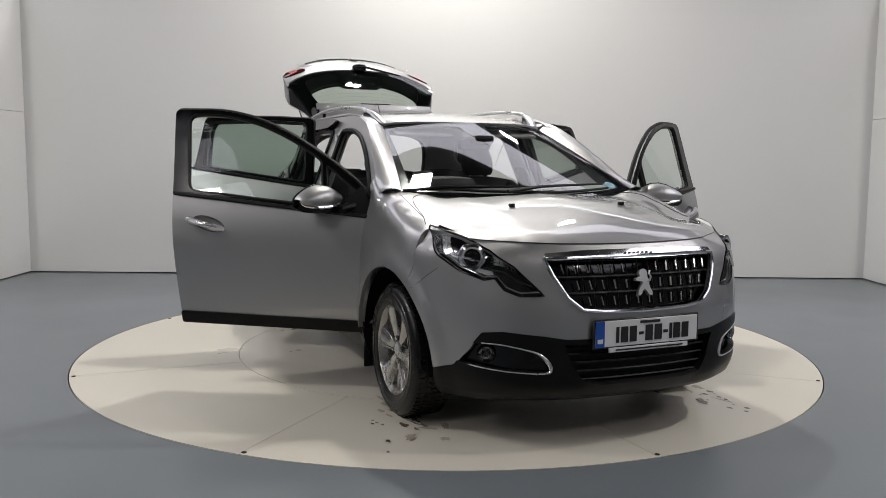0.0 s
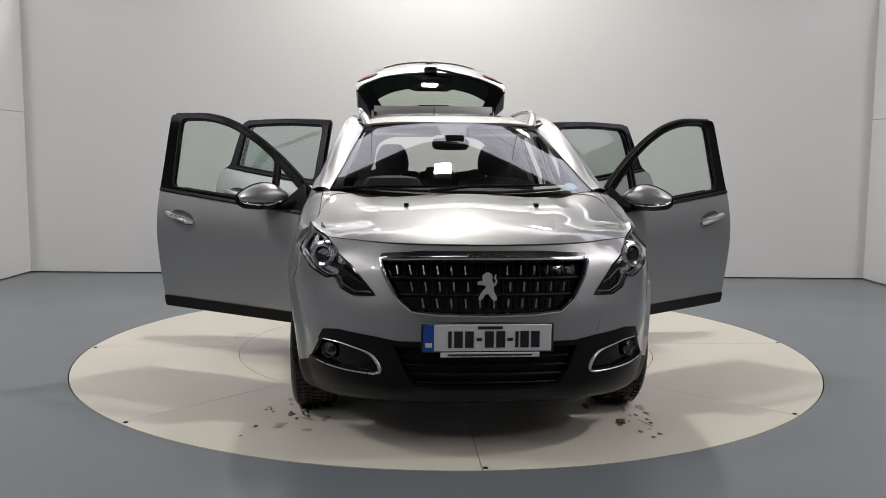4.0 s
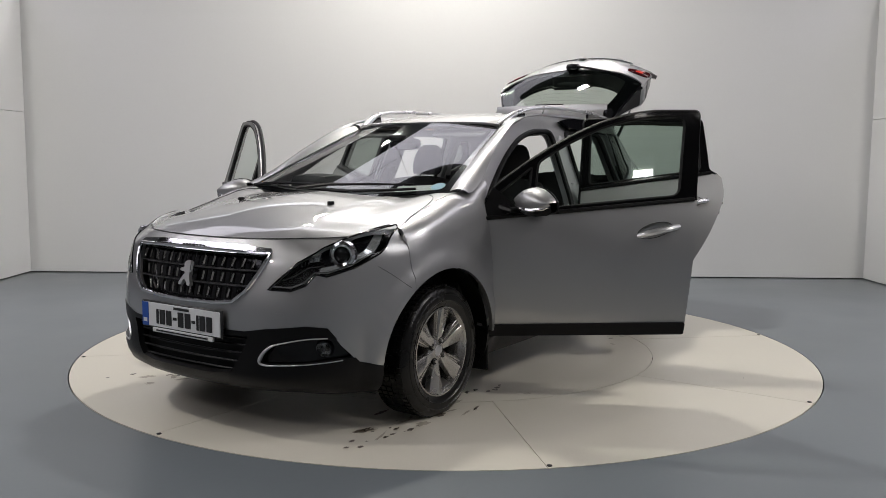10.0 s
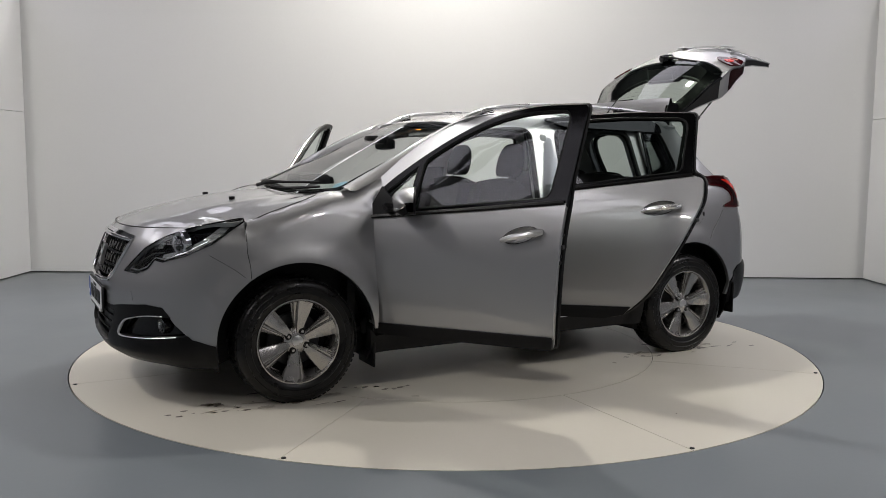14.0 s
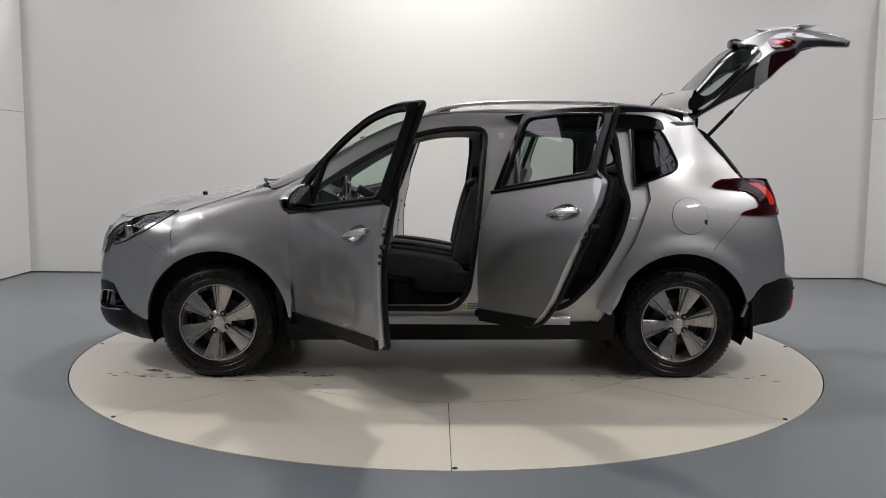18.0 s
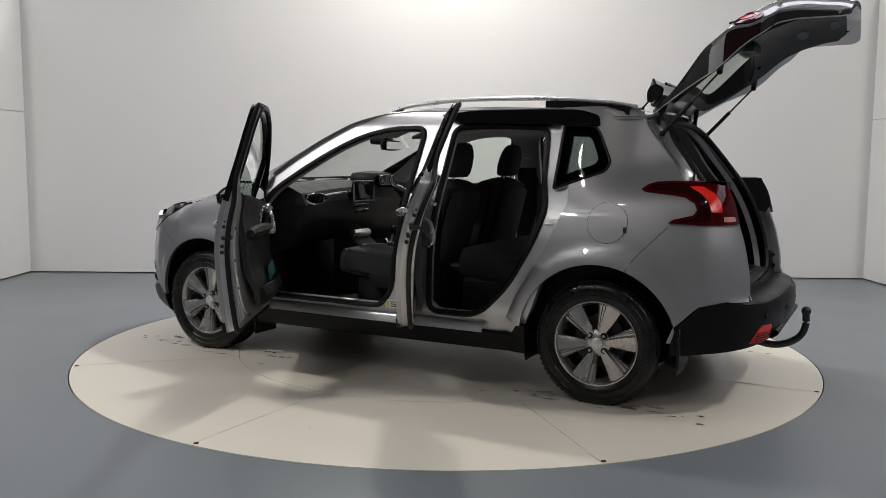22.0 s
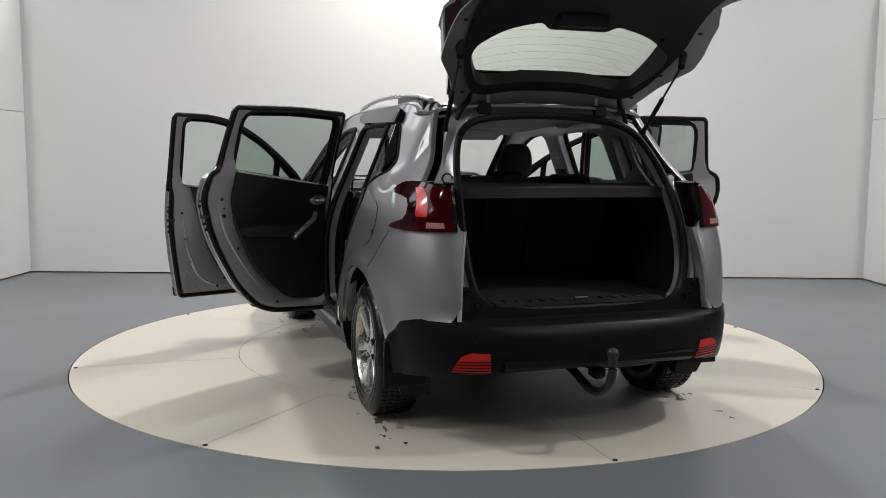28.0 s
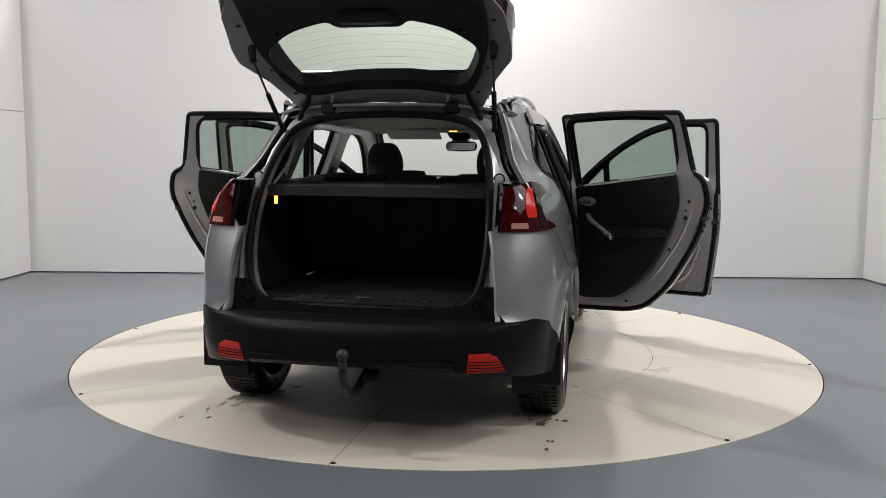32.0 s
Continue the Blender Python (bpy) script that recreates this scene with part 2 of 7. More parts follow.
def cushion(c, s, puff=0.35, n=5, m=None):
    """A padded block: a subdivided box drawn towards an ellipsoid."""
    bm = bmesh.new()
    bmesh.ops.create_cube(bm, size=2)
    bmesh.ops.subdivide_edges(bm, edges=bm.edges[:], cuts=n, use_grid_fill=True)
    for v in bm.verts:
        x, y, z = v.co
        e = Vector((x * math.sqrt(max(0, 1 - y * y / 2 - z * z / 2 + y * y * z * z / 3)),
                    y * math.sqrt(max(0, 1 - x * x / 2 - z * z / 2 + x * x * z * z / 3)),
                    z * math.sqrt(max(0, 1 - y * y / 2 - x * x / 2 + y * y * x * x / 3))))
        v.co = v.co.lerp(e, puff)
    bm.verts.index_update()
    t = Matrix.Translation(c) @ (m or Matrix()) @ Matrix.Diagonal((s[0] / 2, s[1] / 2, s[2] / 2, 1))
    g = [tuple(t @ v.co) for v in bm.verts], [tuple(v.index for v in f.verts) for f in bm.faces]
    bm.free()
    return g


def part(name, g, mat, parent, label="", sharp=38, m=None):
    """Links the mesh g as ONE object under its thing or part."""
    me = bpy.data.meshes.new(name)
    me.from_pydata(g[0], [], g[1])
    bm = bmesh.new()
    bm.from_mesh(me)
    bmesh.ops.recalc_face_normals(bm, faces=bm.faces[:])
    bm.to_mesh(me)
    bm.free()
    me.polygons.foreach_set("use_smooth", [True] * len(me.polygons))
    me.set_sharp_from_angle(angle=radians(sharp))
    me.materials.append(mat)
    ob = new(name, me)
    if parent:
        ob.parent = parent
    if m:
        ob.matrix_basis = m
    if label:
        ob["label"] = label
    return ob


def both(name, g, mat, parent, label="", **k):
    """A part and its mirror image on the car's other side."""
    return part(name, g, mat, parent, label, **k), part(name, mirror(g), mat, parent, label, **k)


def empty(name, label, category, group="", m=None):
    ob = new(name)
    ob.empty_display_size = 0.2
    if m:
        ob.matrix_basis = m
    return tagged(ob, label, category, group)


# ---------------------------------------------------------------- the studio
WALL = material("white_wall_paint", (0.80, 0.80, 0.80), 0.55, scale=0.8, vary=0.02, bump=0.05, fine=60)
FLOOR = material("grey_floor_paint", (0.155, 0.175, 0.19), 0.32, scale=1.3, vary=0.06, bump=0.03, fine=40, rough_vary=0.03)
TABLE = material("cream_table_paint", (0.66, 0.625, 0.54), 0.30, scale=1.6, vary=0.03, bump=0.03, fine=50, rough_vary=0.03)
ROOF_MAT = material("dark_roof_sheet", (0.06, 0.06, 0.065), 0.6)
SKYLIGHT = material("daylight_sheet", (0.93, 0.90, 1.0), 0.6, emit=ROOFLIGHT)
GAP = material("dark_gap", (0.015, 0.015, 0.015), 0.8)
LED = material("led_panel", (1.0, 0.98, 0.955), 0.5, emit=4.0)
HW, BACK, FRONT, TOP, ROOF_Z = 4.31, 3.31, -10.5, 2.95, 7.0


def structure(name, g, mat, label):
    return tagged(part(name, g, mat, None, label, sharp=30), label, "", "", "structure")


def slab(x0, x1, y0, y1, z0, z1, bevel=0.0):
    return box(((x0 + x1) / 2, (y0 + y1) / 2, (z0 + z1) / 2), (x1 - x0, y1 - y0, z1 - z0), bevel)


ring = [(2.253 * math.cos(a), 2.253 * math.sin(a)) for a in np.linspace(0, 2 * math.pi, 160, endpoint=False)]
floor_outline = [(-12, FRONT), (12, FRONT), (12, BACK + 6.0), (-12, BACK + 6.0)]
structure("floor", sheet(floor_outline, lambda x, y: (x, y, 0.0), [ring], step=0.9, edge=0.9, thick=0.12), FLOOR,
          "smooth blue-grey painted concrete floor")
structure("turntable_pit", lathe_z([(2.40, -0.02), (2.40, -0.3), (0.0, -0.3)], 64), GAP, "dark pit under the turntable")
structure("wall_north", slab(-HW - 0.2, HW + 0.2, BACK, BACK + 0.2, 0.012, TOP), WALL, "plain white painted back wall")
structure("wall_west", slab(-HW - 0.2, -HW, 2.3, BACK, 0.012, 1.64), WALL, "white painted side wall panel")
structure("wall_east", slab(HW, HW + 0.2, 2.3, BACK, 0.012, 1.63), WALL, "white painted side wall panel")
structure("wall_west_upper", slab(-HW - 0.2, -HW, 2.3, BACK, 1.645, TOP), WALL, "white painted upper side wall panel")
structure("wall_east_upper", slab(HW, HW + 0.2, 2.3, BACK, 1.635, TOP), WALL, "white painted upper side wall panel")
# unseen walls, added round the hall; their grey sets what the paint mirrors
HALL = material("hall_wall", (0.23, 0.23, 0.23), 0.7, scale=1, vary=0.1)
structure("wall_south", slab(-12, 12, FRONT - 0.2, FRONT, 0, ROOF_Z), HALL, "unseen grey wall behind the camera, added for reflections")
structure("ceiling", slab(-12, 12, FRONT - 0.2, BACK + 6.0, ROOF_Z, ROOF_Z + 0.1), ROOF_MAT, "dark corrugated roof high above")
structure("wall_far_west", slab(-12.2, -12, FRONT - 0.2, BACK + 6.0, 0, ROOF_Z), HALL, "unseen grey side wall, added for reflections")
structure("wall_far_east", slab(12, 12.2, FRONT - 0.2, BACK + 6.0, 0, ROOF_Z), HALL, "unseen grey side wall, added for reflections")
structure("wall_far_north", slab(-12, 12, BACK + 6.0, BACK + 6.2, 0, ROOF_Z), ROOF_MAT, "dark hall wall")

for k in range(2):
    structure("roof_glow_panel", slab(-9, 9, 4.25 + 0.95 * k, 5.15 + 0.95 * k, ROOF_Z - 0.05, ROOF_Z - 0.02), SKYLIGHT, "glowing roof panel out of view, standing in for daylight")
# side panels: added glow that brightens the car's flanks, no such source known
for sgn in (1, -1):
    for k in range(6):
        structure("roof_glow_panel", slab(min(sgn * 5.6, sgn * 10.6), max(sgn * 5.6, sgn * 10.6), -9.3 + 2.1 * k, -7.3 + 2.1 * k, ROOF_Z - 0.05, ROOF_Z - 0.02), SKYLIGHT, "glowing roof panel out of view, standing in for daylight")
CLERESTORY = material("daylight_window", (0.92, 0.94, 1.0), 0.5, emit=2.5)
for k in range(-2, 3):
    structure("high_window", slab(4.3 * k - 2.05, 4.3 * k + 2.05, BACK + 5.96, BACK + 5.99, 5.35, 5.75), CLERESTORY, "bright strip window high in the far wall")
for k in range(12):
    structure("purlin", slab(-12, 12, -9.5 + 1.05 * k, -9.42 + 1.05 * k, ROOF_Z - 0.2, ROOF_Z - 0.003), ROOF_MAT, "thin steel roof purlin")
# ceiling lights: LED panels hung over the turntable
LIGHTS = [(0, 1.95, LED_BACK), (-1.7, 4.35, LED_HALL), (1.7, 4.35, LED_HALL), (-4.7, -2.0, LED_SIDE), (4.7, -2.0, LED_SIDE),
          (-4.6, -6.2, LED_FAR), (4.6, -6.2, LED_FAR), (-1.8, -4.3, LED_FRONT), (1.8, -4.3, LED_FRONT)]
LAMP_Z = 5.0
for lx, ly, power in LIGHTS:
    lamp = empty("ceiling_light", "white LED ceiling panel hung under the dark roof", "ceiling light",
                 "LED panels over the turntable", Matrix.Translation((lx, ly, LAMP_Z)))
    part("frame", join(slab(-0.16, 0.16, -0.115, -0.105, -0.03, 0.05), slab(-0.16, 0.16, 0.105, 0.115, -0.03, 0.05),
                       slab(-0.16, -0.15, -0.105, 0.105, -0.03, 0.05), slab(0.15, 0.16, -0.105, 0.105, -0.03, 0.05),
                       slab(-0.16, 0.16, -0.115, 0.115, 0.05, 0.07)), WHITE_PLASTIC, lamp)
    part("diffuser", slab(-0.145, 0.145, -0.1, 0.1, -0.03, -0.02), LED, lamp)
    lum = bpy.data.lights.new("ceiling_lamp", "AREA")
    lum.shape, lum.size, lum.size_y, lum.energy, lum.color = "RECTANGLE", 0.28, 0.19, power, (1.0, 0.955, 0.89)
    new("ceiling_lamp", lum).matrix_basis = Matrix.Translation((lx, ly, LAMP_Z - 0.04))
    part("cable", tube([(0, 0, 0.07), (0, 0, ROOF_Z - LAMP_Z)], 0.006, 6), INK, lamp)

# the turntable: cream segments round a disc, with thin joints
table = empty("turntable", "cream painted round vehicle turntable flush with the floor", "turntable")
TABLE_R, DISC_R = 2.246, 1.3075


def arc(r, a0, a1, n):
    return [(r * math.cos(a), r * math.sin(a)) for a in np.linspace(a0, a1, n)]


part("base", lathe_z([(0.0, -0.012), (TABLE_R - 0.012, -0.012), (TABLE_R - 0.012, -0.06), (0.0, -0.06)], 96), GAP, table)
flatz = lambda x, y: (x, y, 0.0)
part("centre_disc", sheet(arc(DISC_R - 0.002, 0, 2 * math.pi, 129)[:-1], flatz, step=0.3, edge=0.1, thick=0.01), TABLE, table)
SEAMS_WITH_BOLT = range(SEGMENTS)
for k in range(SEGMENTS):
    a0, a1 = radians(SEG0 + 360 / SEGMENTS * k), radians(SEG0 + 360 / SEGMENTS * (k + 1))
    part("segment", sheet(arc(TABLE_R, a0 + 0.0008, a1 - 0.0008, 25) + arc(DISC_R + 0.002, a1 - 0.0014, a0 + 0.0014, 17), flatz,
                          step=0.3, edge=0.12, thick=0.01), TABLE, table)
    if k in SEAMS_WITH_BOLT:
        part("bolt", lathe_at((2.222 * math.cos(a0 + 0.006), 2.222 * math.sin(a0 + 0.006), 0.0), [(0.011, 0.0), (0.011, 0.003), (0.0, 0.004)], 12), GAP, table)


# ---------------------------------------------------------------- the car's outer skin
# plan line of the body from the nose's middle round the left flank to the tail's middle, at bumper height
PLAN = [(2.095, 0.0), (2.088, 0.18), (2.062, 0.36), (2.01, 0.50), (1.935, 0.615), (1.835, 0.705), (1.70, 0.775), (1.53, 0.825),
        (1.27, 0.853), (0.80, 0.866), (0.0, 0.872), (-0.60, 0.872), (-1.10, 0.864), (-1.40, 0.848), (-1.62, 0.822), (-1.80, 0.775),
        (-1.93, 0.69), (-2.01, 0.57), (-2.05, 0.42), (-2.068, 0.22), (-2.073, 0.0)]


def catmull(pts, n=24):
    P = [Vector(p) for p in pts]
    P = [P[0] * 2 - P[1]] + P + [P[-1] * 2 - P[-2]]
    out = []
    for i in range(1, len(P) - 2):
        a, b, c, d = P[i - 1:i + 3]
        for j in range(n):
            t = j / n
            out.append(0.5 * (2 * b + (c - a) * t + (2 * a - 5 * b + 4 * c - d) * t * t + (3 * b - a - 3 * c + d) * t ** 3))
    out.append(P[-2])
    return out


_c = np.array([tuple(p) for p in catmull(PLAN)])
_s = np.concatenate([[0], np.cumsum(np.hypot(*np.diff(_c, axis=0).T))])
S_END = _s[-1]
_t = np.gradient(_c, _s, axis=0)
_n = np.stack([-_t[:, 1], _t[:, 0]], 1)
if _n[len(_n) // 2, 1] < 0:
    _n = -_n
_n /= np.linalg.norm(_n, axis=1, keepdims=True)
for _ in range(30):
    _n[1:-1] = (_n[:-2] + 2 * _n[1:-1] + _n[2:]) / 4
_n[0], _n[-1] = (1, 0), (-1, 0)

D_FRONT = spline([(0.14, -0.34), (0.175, -0.20), (0.20, -0.085), (0.25, -0.012), (0.32, 0.010), (0.42, 0.0), (0.50, 0.004), (0.58, 0.0), (0.68, -0.022),
                  (0.78, -0.055), (0.83, -0.09), (0.86, -0.125), (0.90, -0.19), (1.0, -0.40)])
D_SIDE = spline([(0.16, -0.10), (0.20, -0.055), (0.26, -0.030), (0.36, -0.012), (0.48, -0.004), (0.62, 0.0), (0.72, -0.002), (0.80, -0.010),
                 (0.88, -0.026), (0.95, -0.046), (1.0, -0.064), (1.07, -0.093), (1.20, -0.147), (1.36, -0.212), (1.45, -0.254), (1.50, -0.30),
                 (1.54, -0.38)])
D_REAR = spline([(0.20, -0.30), (0.25, -0.16), (0.30, -0.075), (0.36, -0.02), (0.44, 0.0), (0.51, -0.004), (0.535, -0.03), (0.56, -0.085), (0.66, -0.105),
                 (0.74, -0.135), (0.83, -0.175), (0.90, -0.215), (0.96, -0.230), (1.03, -0.25), (1.1, -0.295), (1.25, -0.39), (1.36, -0.47), (1.46, -0.58), (1.54, -0.66)])
WHEELS = ((1.269, 0.31), (-1.269, 0.31))


def ease(a, b, x):
    k = min(max((x - a) / (b - a), 0), 1)
    return k * k * (3 - 2 * k)


def body(s, z, off=0.0):
    """A point of the left half of the skin at plan length s and height z, off metres outside it."""
    wf = 1 - ease(0.42, 1.02, s)
    wr = 1 - ease(0.30, 0.95 - 0.18 * ease(0.95, 1.25, z), S_END - s)
    d = wf * D_FRONT(z) + wr * D_REAR(z) + (1 - wf - wr) * D_SIDE(z) + off
    cx, cy = np.interp(s, _s, _c[:, 0]), np.interp(s, _s, _c[:, 1])
    nx, ny = np.interp(s, _s, _n[:, 0]), np.interp(s, _s, _n[:, 1])
    d -= 0.070 * ease(-1.12, -1.42, cx) * ease(0.98, 1.24, z)
    d -= 0.050 * ease(0.80, 0.885, z) * ease(0.45, 0.66, cy) * ease(1.38, 1.50, cx)   # the lamp corner leans in
    for wx, wz in WHEELS:   # the raised lip round the wheel arches
        r = math.hypot(cx - wx, z - wz)
        d += 0.018 * (1 - ease(0.435, 0.472, r)) * (1 if z > 0.2 else 0.5)
    return cx + nx * d, cy + ny * d, z


def s_x(x):
    return float(np.interp(-x, -_c[:, 0], _s))


_half = len(_s) // 2


def s_front(y):
    return float(np.interp(y, _c[:_half, 1], _s[:_half]))


def s_rear(y):
    return float(np.interp(y, _c[::-1, 1][:_half], _s[::-1][:_half]))


def side(x, z, off=0.0):
    return body(s_x(x), z, off)


def y_at(x, z):
    return side(x, z)[1]


def side_fn(off=0.0):
    return lambda x, z: side(x, z, off)


def front_fn(off=0.0):
    """(s, z) with s running over both sides of the nose."""
    def f(s, z):
        x, y, zz = body(abs(s), z, off)
        return (x, y if s >= 0 else -y, zz)
    return f


def rear_fn(off=0.0):
    def f(s, z):
        x, y, zz = body(S_END - abs(s), z, off)
        return (x, y if s >= 0 else -y, zz)
    return f


def wheel_arc(w, r, a0, a1, n=28):
    cx, cz = WHEELS[w]
    return [(cx + r * math.cos(radians(a)), cz + r * math.sin(radians(a))) for a in np.linspace(a0, a1, n)]


car = empty("car", "silver five-door crossover car with every door and tailgate open", "car")

# bonnet
NOSE_TOP = lambda y: 0.853 + 0.014 * (abs(y) / 0.7) ** 2
BONNET_RISE = spline([(0, 0), (0.03, 0.020), (0.08, 0.043), (0.16, 0.074), (0.30, 0.113), (0.52, 0.153), (0.70, 0.174), (0.95, 0.190)])


def nose_edge(y):
    s = s_front(abs(y))
    return body(s, NOSE_TOP(y))[0]


_ys = np.linspace(0, 0.74, 40)
_nx = [(body(s_front(v), NOSE_TOP(v))[1], body(s_front(v), NOSE_TOP(v))[0]) for v in _ys]


def nose_x(y):
    return float(np.interp(abs(y), [a for a, _ in _nx], [b for _, b in _nx]))


EDGE_LIFT = lambda x: float(np.interp(x, (0.98, 1.06, 1.13, 1.195, 1.32, 1.47, 1.56), (0.066, 0.064, 0.054, 0.040, 0.022, 0.008, 0.0)))


def bonnet_z(x, y):
    rib = 0.008 * math.exp(-((abs(y) - 0.42) / 0.05) ** 2) * ease(0.0, 0.4, nose_x(y) - x)
    d = nose_x(y) - x
    sag = 0.006 * ease(0.50, 0.68, abs(y)) * ease(0.0, 0.05, d) * (1 - ease(0.12, 0.25, d))
    lift = EDGE_LIFT(x) * ease(0.42, 0.71, abs(y))
    return NOSE_TOP(y) + BONNET_RISE(d) + rib + lift - sag - (0.108 * abs(y) ** 1.4 + 0.006 * ease(0.60, 0.74, abs(y))) * ease(0.0, 0.28, d)


BONNET_SIDE = 0.715
front_edge = [(nose_x(y) + 0.0, y) for y in np.linspace(-0.66, 0.66, 40)]
rear_edge = [(1.186 - 0.175 * (y / 0.688) ** 2, y) for y in np.linspace(BONNET_SIDE, -BONNET_SIDE, 30)]
flank_edge = [(1.715, 0.674), (1.64, 0.707), (1.575, 0.733), (1.51, 0.744), (1.44, 0.735), (1.38, BONNET_SIDE)]
bonnet_outline = front_edge + flank_edge + rear_edge + [(x, -y) for x, y in reversed(flank_edge)]
part("bonnet", sheet(bonnet_outline, lambda x, y: (x, y, bonnet_z(x, y)), step=0.045, thick=0.018), PAINT, car, "silver bonnet with a soft raised crease")
for sy in (0.306, -0.306):
    part("washer_nozzle", cushion((1.455, sy, bonnet_z(1.455, sy) + 0.007), (0.03, 0.022, 0.018), 0.3, 2), BLACK_PLASTIC, car)


part("shut_line", tube([(nose_x(y) + 0.002, y, NOSE_TOP(y) + 0.002) for y in np.linspace(-0.66, 0.66, 40)], 0.0028, 5), INK, car, "dark gap in front of the bonnet")
both("shut_line", tube([(p.x, p.y, bonnet_z(p.x, p.y) + 0.0005) for p in catmull([(1.44, 0.735, 0), (1.36, 0.714, 0), (1.25, 0.704, 0), (1.18, 0.693, 0), (1.13, 0.675, 0), (1.105, 0.650, 0), (1.085, 0.615, 0), (1.06, 0.58, 0)], 6)], 0.0024, 5), INK, car)
both("shut_line", tube([side(x, z, 0.001) for x, z in ((1.685, 0.745), (1.62, 0.705), (1.57, 0.672), (1.53, 0.640))], 0.0011, 5, up=(0, 1, 0)), INK, car)

# front wing: the flank above the wheel rolling over to the bonnet's edge
def wing(x, v):
    zh = bonnet_z(x, BONNET_SIDE) if x > 0.98 else bonnet_z(0.98, BONNET_SIDE) + (0.98 - x) * 0.42
    zt = zh - 0.075
    if v <= zt:
        return side(x, v)
    k = min((v - zt) / 0.12, 1.0) * math.pi / 2
    sx, y, _ = side(x, zt)
    ye = BONNET_SIDE + 0.004 if x > 0.98 else BONNET_SIDE + 0.004 + (0.98 - x) * 0.10
    return (sx, y - (y - ye) * (1 - math.cos(k)), zt + (zh - zt) * math.sin(k))


wing_top = lambda x: (bonnet_z(x, BONNET_SIDE) if x > 0.98 else bonnet_z(0.98, BONNET_SIDE) + (0.98 - x) * 0.42) - 0.075 + 0.12
wing_outline = ([(0.862, 0.345)] + [(0.862, z) for z in (0.6, 0.9, 0.99)] + [(0.80, 1.07), (0.80, wing_top(0.80))]
                + [(x, wing_top(x)) for x in np.linspace(0.86, 1.50, 12)]
                + [(1.505, 0.905), (1.518, 0.865), (1.516, 0.76), (1.505, 0.70), (1.500, 0.632)] + wheel_arc(0, 0.392, 53, 175))
both("front_wing", sheet(wing_outline, wing, step=0.04, thick=0.02, out=(0, 1, 0)), PAINT, car)


# nose: painted bumper with the grille and lamp openings
def sz(pts):
    return [(math.copysign(s_front(abs(y)), y), z) for y, z in pts]


GRILLE = [(-0.452, 0.800), (-0.25, 0.806), (0, 0.808), (0.25, 0.806), (0.452, 0.800), (0.42, 0.735), (0.36, 0.645), (0.30, 0.598), (0.2, 0.588), (0, 0.584),
          (-0.2, 0.588), (-0.30, 0.598), (-0.36, 0.645), (-0.42, 0.735)]
LAMP = [(0.455, 0.655), (0.545, 0.652), (0.60, 0.675), (0.632, 0.720), (0.665, 0.712), (0.735, 0.745), (0.785, 0.80), (0.814, 0.865), (0.826, 0.900), (0.825, 0.914),
        (0.811, 0.906), (0.787, 0.893), (0.760, 0.880), (0.728, 0.863), (0.66, 0.828), (0.57, 0.768), (0.50, 0.70)]
lamp_sz = sz(LAMP)
s_lamp_top = max(p[0] for p in lamp_sz)
top_edge = [(s_front(y), NOSE_TOP(y)) for y in np.linspace(0, 0.66, 14)]
right_run = top_edge + [(s_front(0.735), 0.873), (s_front(0.787), 0.897), (s_x(1.53), 0.917), (s_x(1.521), 0.865), (s_x(1.519), 0.76), (s_x(1.508), 0.70), (s_x(1.503), 0.630)]
right_run += [(s_x(x), z) for x, z in wheel_arc(0, 0.392, 52, 2, 14)]
right_run += [(s_x(1.665), 0.305), (s_front(0.79), 0.305), (s_front(0.745), 0.335), (s_front(0.70), 0.42), (s_front(0.67), 0.49), (s_front(0.60), 0.502), (s_front(0.45), 0.487), (s_front(0.36), 0.472),
              (s_front(0.20), 0.470), (0, 0.470)]
nose_outline = right_run + [(-a, b) for a, b in reversed(right_run[1:-1])]
part("front_bumper", sheet(nose_outline, front_fn(), [sz(GRILLE), lamp_sz, [(-a, b) for a, b in lamp_sz]], step=0.035, thick=0.02, out=(1, 0, 0)),
     PAINT, car, "silver painted front bumper")

# lower bumper in black plastic with the lower grille and fog lamp recesses
LOWG = [(-0.375, 0.455), (0, 0.452), (0.375, 0.455), (0.335, 0.36), (0.29, 0.295), (0.2, 0.280), (-0.2, 0.280), (-0.29, 0.295), (-0.335, 0.36)]
FOG = [(0.435, 0.345), (0.43, 0.37), (0.47, 0.415), (0.53, 0.437), (0.62, 0.450), (0.70, 0.446), (0.735, 0.40), (0.745, 0.362), (0.60, 0.345)]
run = [(0, 0.474), (s_front(0.36), 0.476), (s_front(0.45), 0.491), (s_front(0.60), 0.506), (s_front(0.665), 0.496), (s_front(0.70), 0.43), (s_front(0.745), 0.34), (s_front(0.79), 0.309),
       (s_x(1.665), 0.309), (s_x(1.66), 0.27), (s_x(1.66), 0.19), (s_front(0.74), 0.185), (s_front(0.5), 0.165), (0, 0.155)]
low_outline = run + [(-a, b) for a, b in reversed(run[1:-1])]
fog_sz = sz(FOG)
part("lower_bumper", sheet(low_outline, front_fn(0.004), [sz(LOWG), fog_sz, [(-a, b) for a, b in fog_sz]], step=0.035, thick=0.03, out=(1, 0, 0)),
     BLACK_PLASTIC, car, "black textured plastic lower bumper")
both("tow_eye_cover", sheet(fillet(sz([(0.462, 0.505), (0.53, 0.515), (0.522, 0.56), (0.478, 0.56)]), 0.008), front_fn(0.0015), step=0.02, thick=0.004, out=(1, 0, 0)), PAINT, car)

